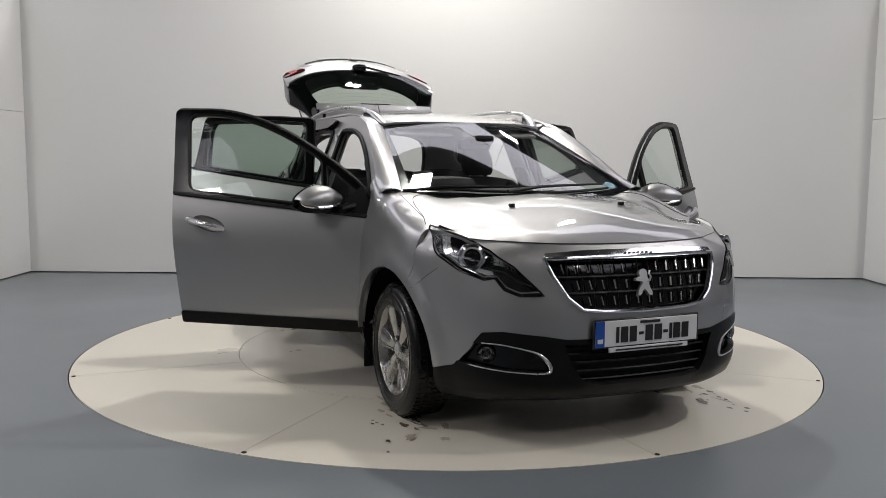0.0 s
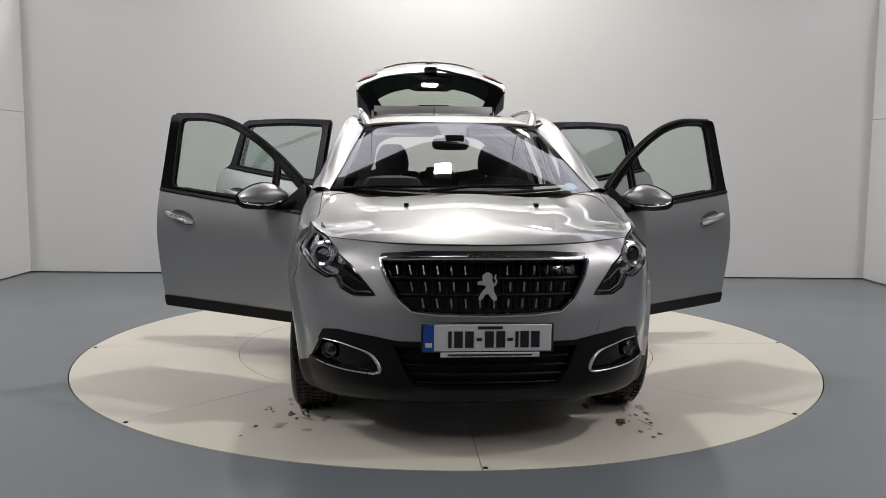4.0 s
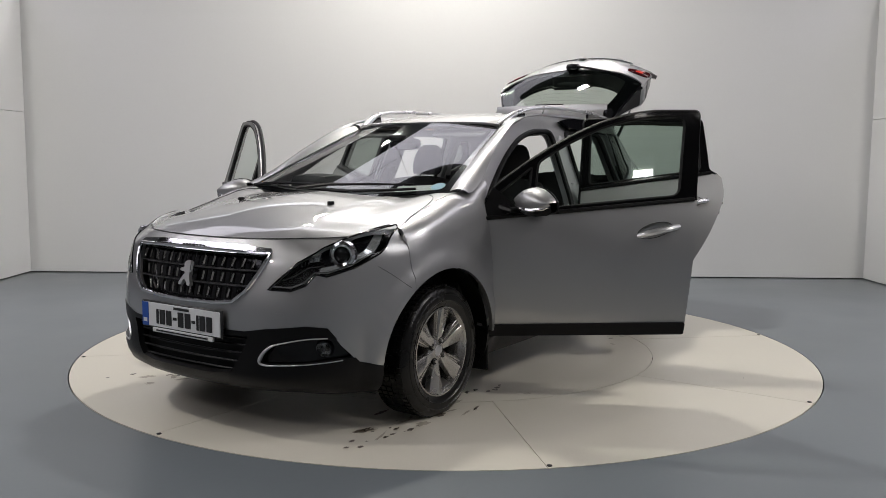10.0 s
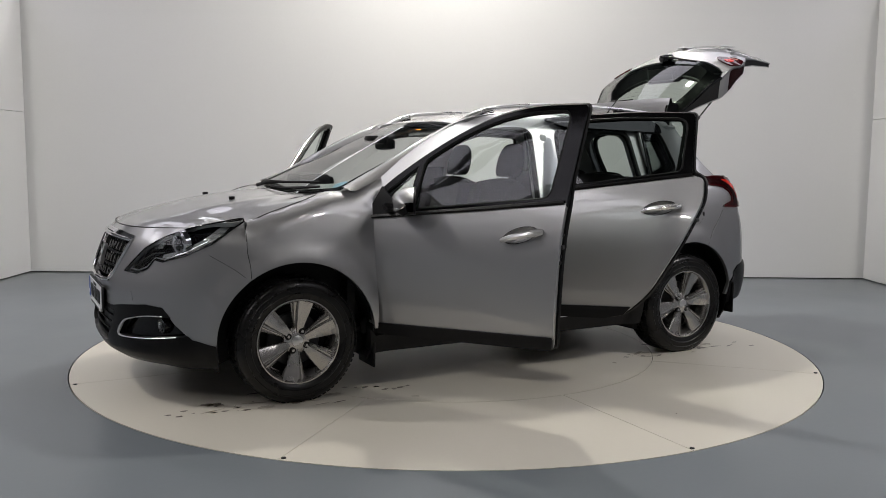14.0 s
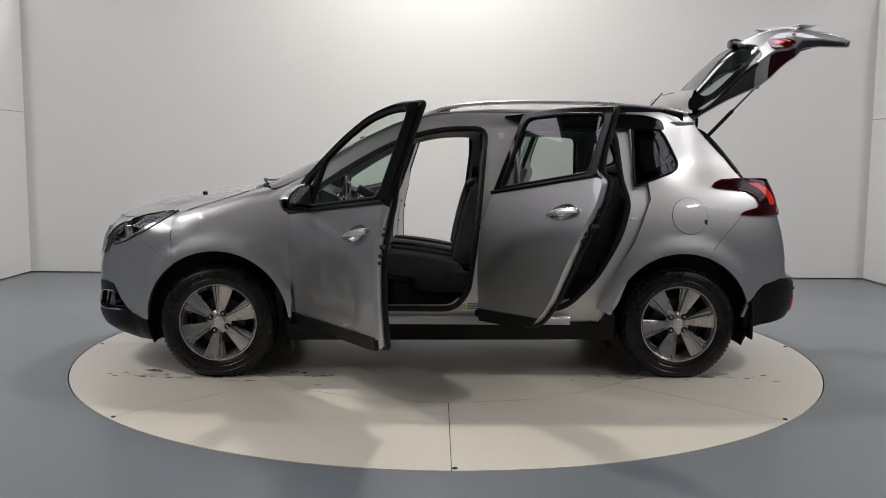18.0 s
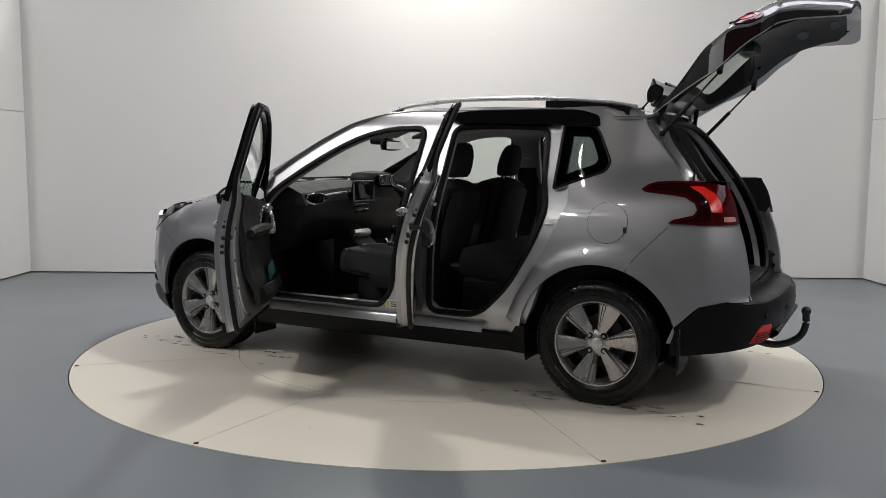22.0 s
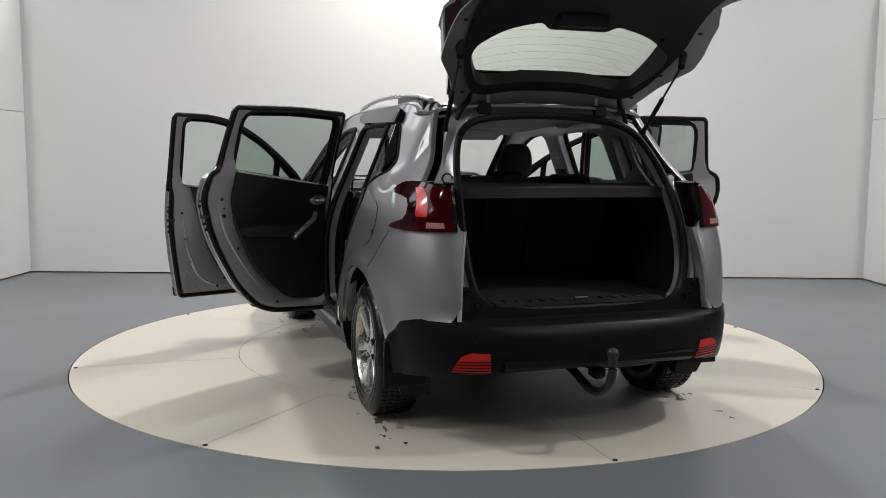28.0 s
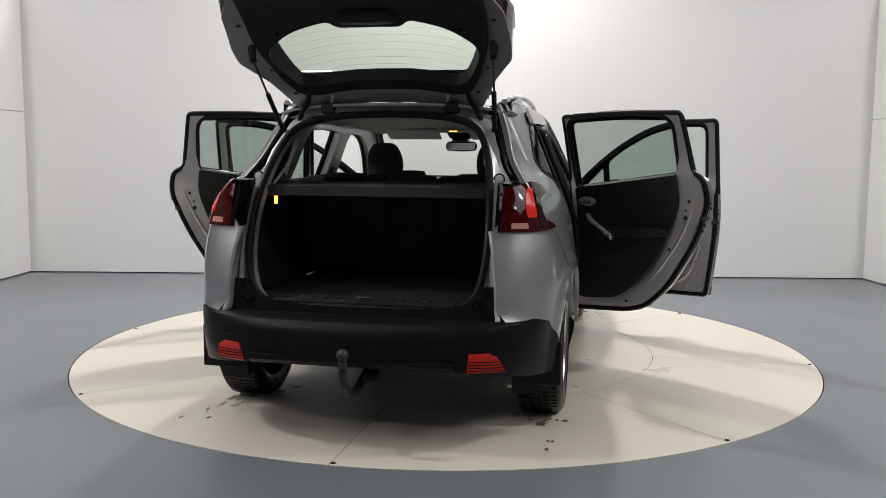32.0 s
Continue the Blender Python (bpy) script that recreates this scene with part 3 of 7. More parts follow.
# grille: dark mesh of bars and chrome ticks, with a chrome surround and a plain emblem
front_d = front_fn(-0.035)
grille = part("grille", sheet(sz(GRILLE), front_fn(-0.045), step=0.05, thick=0.006, out=(1, 0, 0)), BLACK_GLOSS, car, "black grille with chrome ticks")
gp = [p for p in sz(GRILLE)]


def grille_span(z):
    t = [(0.584, 0.20), (0.598, 0.30), (0.645, 0.36), (0.735, 0.42), (0.80, 0.45)]
    return float(np.interp(z, [a for a, _ in t], [b for _, b in t]))


for row, zc in enumerate((0.628, 0.693, 0.758)):
    w = s_front(grille_span(zc + 0.032)) - 0.01
    part("slat", tube([front_fn(-0.02)(s, zc + 0.032) for s in np.linspace(-w, w, 25)], 0.0045, 6, flat=1.2), GRILLE_BLACK, grille)
    part("slat_edge", tube([front_fn(-0.013)(s, zc + 0.033) for s in np.linspace(-w, w, 25)], 0.001, 4), DARK_METAL, grille)
    n = 8
    for k in range(-n, n + 1):
        s = (k + 0.5) * 0.058 + (0.010 if row % 2 else 0)
        if abs(s) > s_front(grille_span(zc - 0.015)) - 0.02:
            continue
        lean = 0.006 * s / 0.4
        a, b = front_fn(-0.012)(s - lean, zc - 0.018), front_fn(-0.012)(s + lean, zc + 0.018)
        if abs(s) > 0.06 or row == 0:
            part("chrome_tick", tube([a, b], 0.0042, 5, flat=1.0, up=(1, 0, 0)), ALLOY, grille)
        part("bar", tube([front_fn(-0.03)(s + 0.029, zc - 0.03), front_fn(-0.03)(s + 0.029, zc + 0.03)], 0.004, 4, up=(1, 0, 0)), GRILLE_BLACK, grille)
surround = [front_fn(0.004)(s, z) for s, z in dense(sz(GRILLE), 0.025)]
part("chrome_surround", tube(surround, 0.009, 8, closed=True, up=(1, 0, 0)), CHROME, grille, "chrome grille surround")
bar = fillet(sz([(-0.46, 0.798), (0.46, 0.798), (0.45, 0.822), (0.25, 0.834), (-0.25, 0.834), (-0.45, 0.822)]), 0.006)
part("chrome_bar", sheet(bar, front_fn(0.006), step=0.04, thick=0.012, out=(1, 0, 0)), CHROME, grille, "chrome bar over the grille")
for k in range(7):
    part("lettering", box((body(0, 0.815)[0] + 0.006, -0.066 + 0.022 * k, 0.816), (0.004, 0.012, 0.012), 0), DARK_METAL, grille)
# the emblem is a plain raised shape
em = [(-28, 13), (-10, 15), (-15, 27), (-6, 36), (9, 38), (17, 28), (14, 14), (20, 4), (17, -11), (30, -36), (14, -38), (6, -22), (-4, -18), (-15, -37), (-28, -36), (-15, -13), (-3, -2), (-9, 4), (-27, 4)]
em = [(a * 0.00146, 0.698 + b * 0.00146) for a, b in em]
emblem = part("emblem", sheet(rounded(sz(em), 1), front_fn(0.004), step=0.02, thick=0.018, out=(1, 0, 0)), SATIN, grille, "plain satin silver emblem")
part("emblem_curl", tube([front_fn(0.004)(a * 0.00146, 0.698 + b * 0.00146) for a, b in ((13, 0), (22, 4), (27, 14), (22, 22), (26, 31))], 0.004, 6, up=(1, 0, 0)), SATIN, emblem)

# lower grille
low = part("lower_grille", sheet(sz(LOWG), front_fn(-0.05), step=0.05, thick=0.006, out=(1, 0, 0)), GRILLE_BLACK, car, "black lower grille with thin slats")
for zc in (0.305, 0.34, 0.375, 0.41, 0.44):
    w = s_front(float(np.interp(zc, (0.28, 0.295, 0.36, 0.455), (0.25, 0.29, 0.335, 0.375)))) - 0.008
    part("slat", tube([front_fn(-0.022)(s, zc) for s in np.linspace(-w, w, 21)], 0.006, 6, flat=0.8), GRILLE_BLACK, low)

# fog lamps in their recesses
for sgn in (1, -1):
    fz = [(sgn * a, b) for a, b in fog_sz]
    f = part("fog_lamp", sheet(fz, front_fn(-0.035), step=0.04, thick=0.005, out=(1, 0, 0)), BLACK_GLOSS, car, "round fog lamp in a dark recess with a silver trim")
    c = Vector(front_fn(-0.012)(sgn * s_front(0.655), 0.402))
    q = Vector((1, 0.35 * sgn, 0)).to_track_quat("Y", "Z").to_matrix().to_4x4()
    part("reflector", moved(lathe([(0.004, -0.022), (0.02, -0.018), (0.032, 0.0)], 24), Matrix.Translation(c) @ q), CHROME, f)
    part("lens", moved(lathe([(0.0, 0.010), (0.02, 0.008), (0.034, 0.002)], 24), Matrix.Translation(c) @ q), CLEAR, f)
    part("bezel", moved(lathe([(0.032, -0.02), (0.032, 0.002), (0.036, 0.002), (0.036, -0.03)], 24), Matrix.Translation(c) @ q), BLACK_GLOSS, f)
    part("bulb_shield", moved(lathe([(0.0, 0.004), (0.010, 0.002), (0.011, -0.014)], 16), Matrix.Translation(c) @ q), DARK_METAL, f)
    for k in range(6):
        part("facet", tube([Vector(c) + q.to_3x3() @ Vector((r * math.cos(1.047 * k), -0.012 + 0.3 * r, r * math.sin(1.047 * k))) for r in (0.012, 0.030)], 0.002, 4), DARK_METAL, f)
    run_ = [(sgn * s_front(y), z) for y, z in ((0.665, 0.452), (0.60, 0.452), (0.51, 0.432), (0.462, 0.415), (0.425, 0.365), (0.43, 0.338), (0.50, 0.338), (0.60, 0.342), (0.705, 0.354))]
    part("silver_trim", tube([front_fn(0.004)(s, z) for s, z in rounded(run_, 2, False)], [0.0025 + 0.006 * math.exp(-((i - 17) / 5) ** 2) for i in range(len(rounded(run_, 2, False)))], 7, up=(1, 0, 0)), SATIN, f)

# headlamps: dark housing, chrome projector, bright wing and clear lens
for sgn in (1, -1):
    lz = [(sgn * a, b) for a, b in lamp_sz]
    h = part("headlamp", sheet(lz, front_fn(-0.045), step=0.03, thick=0.006, out=(1, 0, 0)), BLACK_GLOSS, car, "dark headlamp with a chrome-ringed projector")
    part("lens", sheet(lz, front_fn(0.004), step=0.03, thick=0, out=(1, 0, 0)), CLEAR, h)
    part("lens_rim", tube([front_fn(0.001)(s, z) for s, z in dense(lz, 0.02)], 0.004, 6, closed=True, up=(1, 0, 0)), BLACK_GLOSS, h)
    c = Vector(front_fn(-0.03)(sgn * s_front(0.715), 0.798))
    q = Vector((1, 0.45 * sgn, 0.0)).to_track_quat("Y", "Z").to_matrix().to_4x4()
    part("projector_ring", moved(lathe([(0.034, 0.0), (0.036, 0.014), (0.045, 0.018), (0.056, 0.012), (0.061, -0.012)], 28), Matrix.Translation(c) @ q), CHROME, h)
    part("projector", moved(lathe([(0.0, 0.016), (0.018, 0.013), (0.034, 0.0)], 24), Matrix.Translation(c) @ q), BLACK_GLOSS, h)
    wing_ = [(0.640, 0.716), (0.735, 0.752), (0.783, 0.805), (0.808, 0.862), (0.818, 0.896), (0.802, 0.885), (0.766, 0.812), (0.728, 0.772), (0.690, 0.752), (0.650, 0.742)]
    part("bright_wing", sheet([(sgn * a, b) for a, b in sz(wing_)], front_fn(-0.038), step=0.02, thick=0.004, out=(1, 0, 0)), REFLECTOR, h, "bright reflector round the projector")
    led = [(0.605, 0.765), (0.645, 0.77), (0.652, 0.80), (0.63, 0.808)]
    part("indicator", sheet([(sgn * a, b) for a, b in sz(led)], front_fn(-0.028), step=0.02, thick=0.006, out=(1, 0, 0)), REFLECTOR, h)
    for k in range(5):
        part("lamp_cell", tube([front_fn(-0.022)(sgn * s_front(0.566 + 0.014 * k), 0.742 + 0.006 * k), front_fn(-0.022)(sgn * s_front(0.572 + 0.014 * k), 0.772 + 0.006 * k)], 0.0022, 4), DARK_METAL, h)
    part("inner_rib", tube([front_fn(-0.02)(sgn * s_front(y), z) for y, z in ((0.50, 0.688), (0.56, 0.712), (0.61, 0.745), (0.66, 0.752))], 0.003, 5), DARK_METAL, h)
    for k in range(4):
        z = 0.772 + 0.009 * k
        part("lamp_cell", tube([front_fn(-0.024)(sgn * s_front(y), z + (y - 0.6) * 0.2) for y in (0.606, 0.63, 0.655)], 0.002, 4), CHROME, h)
    part("lower_edge", tube([front_fn(-0.012)(sgn * s_front(y), z) for y, z in ((0.47, 0.667), (0.545, 0.664), (0.595, 0.686), (0.628, 0.728), (0.668, 0.724), (0.732, 0.757), (0.778, 0.808))], 0.004, 6, up=(1, 0, 0)), CHROME, h)

# number plate: its characters are plain bars
px_ = 2.100
plate = part("number_plate", box((px_, 0, 0.496), (0.012, 0.535, 0.122), 0.004), INK, car, "white number plate with dark bars on a black holder")
part("plate_face", box((px_ + 0.006, 0, 0.496), (0.006, 0.515, 0.108), 0.002), PLATE_WHITE, plate)
part("plate_band", box((px_ + 0.010, -0.237, 0.496), (0.003, 0.042, 0.108), 0), PLATE_BLUE, plate, "blue band")
for k, (yc, w, hh) in enumerate(((-0.152, 0.014, 0.066), (-0.118, 0.034, 0.066), (-0.074, 0.034, 0.066), (-0.034, 0.022, 0.012), (0.006, 0.036, 0.066),
                                 (0.052, 0.036, 0.066), (0.09, 0.022, 0.012), (0.117, 0.013, 0.066), (0.148, 0.034, 0.066), (0.192, 0.034, 0.066))):
    part("dark_bar", box((px_ + 0.0105, yc, 0.490), (0.003, w, hh), 0), INK, plate)
part("small_bar", box((px_ + 0.0105, 0.01, 0.537), (0.003, 0.10, 0.011), 0), INK, plate)
part("small_bar", box((px_ + 0.0105, -0.237, 0.468), (0.003, 0.026, 0.018), 0), PLATE_WHITE, plate)
part("dealer_strip", box((px_ + 0.004, 0.01, 0.427), (0.012, 0.40, 0.020), 0.002), WHITE_PLASTIC, plate, "white strip with a thin dark line under the plate")
part("small_bar", box((px_ + 0.0115, 0.01, 0.427), (0.003, 0.34, 0.006), 0), DARK_METAL, plate)

# windscreen
W_HALF_B, W_HALF_T = 0.688, 0.520


def screen(u, v, off=0.0):
    hw = W_HALF_B + (W_HALF_T - W_HALF_B) * v ** 0.92
    y = u * hw
    xb, zb = 1.175 - 0.175 * u * u, 1.008 + 0.036 * u * u
    xt, zt = 0.325 - 0.085 * u * u, 1.422 - 0.034 * u * u
    x = xb + (xt - xb) * v
    z = zb + (zt - zb) * v + 0.006 * v * (1 - v) * 4
    return (x + off * 0.5, y, z + off * 0.86)


full = [(-1, 0), (1, 0), (1, 1), (-1, 1)]
ws = part("windscreen", sheet(full, screen, step=0.07, thick=0, out=(1, 0, 1)), SCREEN_GLASS, car, "clear green-tinted windscreen")
ws.visible_shadow = False
frit = [(-0.93, 0.05), (0.93, 0.05), (0.955, 0.955), (0.16, 0.955), (0.13, 0.80), (-0.13, 0.80), (-0.16, 0.955), (-0.955, 0.955)]
part("dark_border", sheet(full, lambda u, v: screen(u, v, -0.006), [fillet(frit, 0.05)], step=0.07, thick=0, out=(1, 0, 1)), BLACK_GLOSS, ws, "black printed edge of the windscreen")
part("tax_disc", sheet([(0.875 + 0.05 * math.cos(a), 0.105 + 0.042 * math.sin(a)) for a in np.linspace(0, 6.2, 20)], lambda u, v: screen(u, v, -0.010), step=0.05, thick=0.001, out=(1, 0, 1)), SKY_PAPER, ws, "round pale blue paper disc")
part("paper_strip", sheet([(0.56, 0.06), (0.92, 0.06), (0.92, 0.135), (0.56, 0.135)], lambda u, v: screen(u, v, -0.014), step=0.06, thick=0.001, out=(1, 0, 1)), PALE_PAPER, ws)
part("cowl", loft([[(1.185 - 0.175 * (y / 0.688) ** 2 + dx, y, 0.992 + 0.03 * (y / 0.72) ** 2 + dz) for y in np.linspace(-0.67, 0.67, 25)] for dx, dz in ((0.03, -0.02), (0.0, 0.006), (-0.05, 0.02), (-0.09, 0.0))]),
     BLACK_PLASTIC, car, "black plastic cowl under the windscreen")
for y0, y1, v1 in ((-0.18, 0.52, 0.06), (-0.68, 0.10, 0.07)):
    base = Vector((1.19 - 0.2 * (y0 / 0.7) ** 2, y0, 1.045))
    tip = Vector(screen(y1 / 0.72, v1 + 0.02, 0.02))
    w = part("wiper", tube([base, base.lerp(tip, 0.3) + Vector((0.02, 0, 0.014)), tip], [0.011, 0.009, 0.005], 6), BLACK_PLASTIC, car)
    part("blade", tube([Vector(screen((y1 - 0.28 + d) / 0.72, v1 * 0.8, 0.008)) for d in np.linspace(-0.28, 0.30, 9)], 0.007, 5), RUBBER, w)

# roof, with the A pillars running into it
ROOF_MID = spline([(-1.46, 1.462), (-1.2, 1.488), (-0.8, 1.506), (-0.3, 1.504), (0.05, 1.474), (0.2, 1.448), (0.335, 1.420)])


def roof_z(x, y):
    e = abs(y) / 0.60
    return ROOF_MID(x) - 0.022 * e ** 2 - 0.045 * e ** 6


ROOF_Y = lambda x: float(np.interp(-x, (-0.24, 0.0, 0.2, 1.0, 1.3, 1.42), (0.520, 0.575, 0.595, 0.600, 0.585, 0.540)))
flank_ = [(x, ROOF_Y(x)) for x in (0.12, 0.0, -0.2, -0.6, -1.0, -1.15, -1.30, -1.40)]
roof_outline = [(0.325 - 0.085 * (y / 0.52) ** 2, y) for y in np.linspace(-0.52, 0.52, 16)] + flank_
roof_outline += [(-1.43 - 0.02 * (1 - (y / 0.5) ** 2), y) for y in np.linspace(0.48, -0.48, 10)] + [(x, -y) for x, y in reversed(flank_)]
part("roof", sheet(roof_outline, lambda x, y: (x, y, roof_z(x, y)), step=0.06, thick=0.012), PAINT, car, "silver roof")
part("headliner", sheet([(x * 0.985, y * 0.96) for x, y in roof_outline], lambda x, y: (x, y, roof_z(x, y) - 0.035), step=0.1, thick=0.01), HEADLINER, car, "pale grey fabric headliner")

# door openings (left side, x and z)
BELT = lambda x: float(np.interp(x, (-1.08, -0.22, 0.64, 0.86), (1.140, 1.020, 0.930, 0.908)))
DOOR_F = fillet([(0.815, 0.312), (-0.165, 0.345), (-0.195, 0.75), (-0.21, 1.02), (-0.247, 1.449), (0.02, 1.447), (0.22, 1.402), (0.42, 1.312), (0.62, 1.192), (0.79, 1.070), (0.852, 0.98), (0.854, 0.60)],
                [0.05, 0.02, 0.3, 0.2, 0.02, 0.1, 0.1, 0.1, 0.1, 0.06, 0.08, 0.2])
DOOR_R = fillet([(-0.19, 0.322), (-0.225, 0.75), (-0.24, 1.02), (-0.268, 1.452), (-0.62, 1.468), (-0.99, 1.456), (-1.015, 1.145), (-1.082, 1.115), (-1.095, 1.00), (-1.0, 0.77), (-0.84, 0.50), (-0.71, 0.380), (-0.60, 0.350)],
                [0.03, 0.3, 0.2, 0.02, 0.2, 0.02, 0.03, 0.04, 0.06, 0.2, 0.2, 0.08, 0.06])
OPEN_F = fillet([(0.80, 0.385), (-0.02, 0.385), (-0.10, 0.48), (-0.135, 0.75), (-0.165, 1.02), (-0.20, 1.375), (0.03, 1.372), (0.22, 1.330), (0.40, 1.248), (0.58, 1.142), (0.76, 1.02), (0.825, 0.93), (0.825, 0.60)],
                [0.08, 0.12, 0.10, 0.2, 0.2, 0.06, 0.1, 0.1, 0.1, 0.1, 0.06, 0.06, 0.2])
OPEN_R = fillet([(-0.335, 0.385), (-0.345, 0.75), (-0.36, 1.02), (-0.385, 1.375), (-0.62, 1.385), (-0.93, 1.372), (-0.95, 1.085), (-0.985, 0.97), (-0.935, 0.80), (-0.80, 0.56), (-0.66, 0.42), (-0.58, 0.385)],
                [0.06, 0.3, 0.2, 0.05, 0.2, 0.06, 0.1, 0.1, 0.2, 0.2, 0.1, 0.06])
# side frame behind the doors: sill, pillars and roof rail
frame_outline = ([(0.87, 0.30), (-0.86, 0.30), (-0.93, 0.44), (-1.06, 0.80), (-1.12, 0.95), (-1.12, 1.10), (-1.04, 1.12), (-1.04, 1.47), (-0.62, 1.487), (-0.2, 1.485),
                 (0.05, 1.467), (0.25, 1.425), (0.45, 1.335), (0.65, 1.215), (0.82, 1.10), (0.90, 1.03)])
both("side_frame", sheet(frame_outline, lambda x, z: side(x, z, -0.030 - 0.02 * ease(0.42, 0.36, z) + 0.026 * ease(1.40, 1.46, z)), [OPEN_F, OPEN_R], step=0.035, thick=0.05, out=(0, 1, 0)),
     PAINT_IN, car, "silver door frame with sill and pillars")
for hole in (OPEN_F, OPEN_R):
    for sgn in (1, -1):
        ps = [side(x, z, -0.030 - 0.02 * ease(0.42, 0.36, z)) for x, z in dense(hole, 0.03)]
        part("door_seal", tube([(x, y * sgn, z) for x, y, z in ps], 0.016, 7, closed=True, up=(0, 1, 0)), RUBBER, car, "black rubber door seal")
# A pillar skin from the windscreen's edge to the door's top line
Z_LINE = spline([(-1.1, 1.472), (-0.2, 1.475), (0.05, 1.460), (0.25, 1.420), (0.45, 1.332), (0.65, 1.214), (0.82, 1.098), (0.95, 1.040)])
pil = []
for k in np.linspace(0, 1, 24):
    a = Vector(screen(1, k, 0.004))
    b = Vector(side(a.x - 0.025, Z_LINE(a.x - 0.025), -0.002))
    mid = (a + b) / 2 + Vector((0.010, 0.010, 0.014))
    pil.append([a, a.lerp(mid, 0.55) + Vector((0, 0, 0.005)), mid, mid.lerp(b, 0.5) + Vector((0, 0.005, 0.003)), b, b + Vector((0, -0.03, -0.01))])
both("a_pillar", loft(pil), PAINT, car, "silver windscreen pillar")
edge_rows = []
for x in np.linspace(0.245, -1.365, 44):
    yb = ROOF_Y(x)
    b = Vector(side(max(x - 0.02, -1.40), Z_LINE(max(x - 0.02, -1.1)), 0.002))
    a = Vector((x, yb - 0.01, roof_z(x, yb - 0.01) + 0.001))
    edge_rows.append([a, a.lerp(b, 0.35) + Vector((0, 0.005, 0.008)), a.lerp(b, 0.7) + Vector((0, 0.006, 0.005)), b, b + Vector((0, -0.02, -0.02))])
both("roof_edge", loft(edge_rows), PAINT, car)
strip = fillet([(-0.30, 1.445), (-0.48, 1.468), (-1.10, 1.462), (-1.205, 1.43), (-1.215, 1.378), (-1.0, 1.385), (-0.6, 1.395), (-0.42, 1.40)], [0.01, 0.1, 0.05, 0.04, 0.01, 0.1, 0.1, 0.05])
both("gloss_strip", sheet(strip, side_fn(0.012), step=0.05, thick=0.02, out=(0, 1, 0)), BLACK_GLOSS, car, "gloss black strip over the rear door")

# roof rails
rail = [(0.215, 0.500, 1.402), (0.17, 0.512, 1.430), (0.08, 0.530, 1.472), (-0.05, 0.55, 1.504), (-0.3, 0.556, 1.524), (-0.6, 0.558, 1.529), (-0.9, 0.555, 1.522), (-1.2, 0.545, 1.50), (-1.36, 0.535, 1.474)]
rail_path = [tuple(p) for p in catmull(rail, 5)]
r_r = [0.024 - 0.008 * ease(6, 16, i) for i in range(len(rail_path))]
for sgn in (1, -1):
    r = part("roof_rail", tube([(x, y * sgn, z) for x, y, z in rail_path], r_r, 10, flat=0.75), SATIN, car, "satin silver roof rail")
    foot = [(x, y * sgn, z) for x, y, z in ((0.20, 0.505, 1.400), (0.09, 0.528, 1.455), (0.0, 0.545, 1.480))]
    part("front_foot", loft([[(x, y + d * sgn, z) for x, y, z in foot] + [(x, y + d * sgn, roof_z(x, y) + 0.003) for x, y, z in reversed(foot)] for d in (-0.012, 0.012)], True, True), BLACK_GLOSS, r, "black rail foot")
    foot = [(x, 0.555 * sgn, z) for x, z in ((-0.88, 1.520), (-1.1, 1.503), (-1.33, 1.472))]
    part("rear_foot", loft([[(x, y + d * sgn, z) for x, y, z in foot] + [(x, y + d * sgn, roof_z(x, y) + 0.003) for x, y, z in reversed(foot)] for d in (-0.010, 0.010)], True, True), BLACK_GLOSS, r, "black rail foot")
part("aerial", tube([(-1.24, 0.0, roof_z(-1.24, 0)), (-1.25, 0, roof_z(-1.24, 0) + 0.02), (-1.36, 0.0, 1.63)], [0.014, 0.006, 0.003], 6), BLACK_PLASTIC, car, "thin black roof aerial")

# rear quarter panel with its window
QW = fillet([(-1.025, 1.382), (-1.185, 1.378), (-1.215, 1.345), (-1.285, 1.195), (-1.265, 1.150), (-1.015, 1.062)], [0.01, 0.03, 0.04, 0.05, 0.05, 0.01])
d_edge = [(-1.40, 1.47), (-1.445, 1.38), (-1.52, 1.29), (-1.60, 1.20), (-1.66, 1.115)]
quarter = ([(-1.0, 1.475), (-1.2, 1.478)] + d_edge + [(-1.72, 1.10), (-1.85, 1.05), (-1.95, 0.97), (-1.985, 0.90), (-1.99, 0.60), (-1.97, 0.545), (-1.85, 0.548), (-1.75, 0.525), (-1.64, 0.42), (-1.612, 0.345)]
           + wheel_arc(1, 0.392, 174, 8))
quarter += [(-0.87, 0.365), (-0.80, 0.40), (-0.845, 0.495), (-1.005, 0.765), (-1.100, 0.995), (-1.087, 1.115), (-1.02, 1.15)]
both("rear_quarter", sheet(quarter, side_fn(), [QW], step=0.035, thick=0.02, out=(0, 1, 0)), PAINT, car, "silver rear quarter panel")
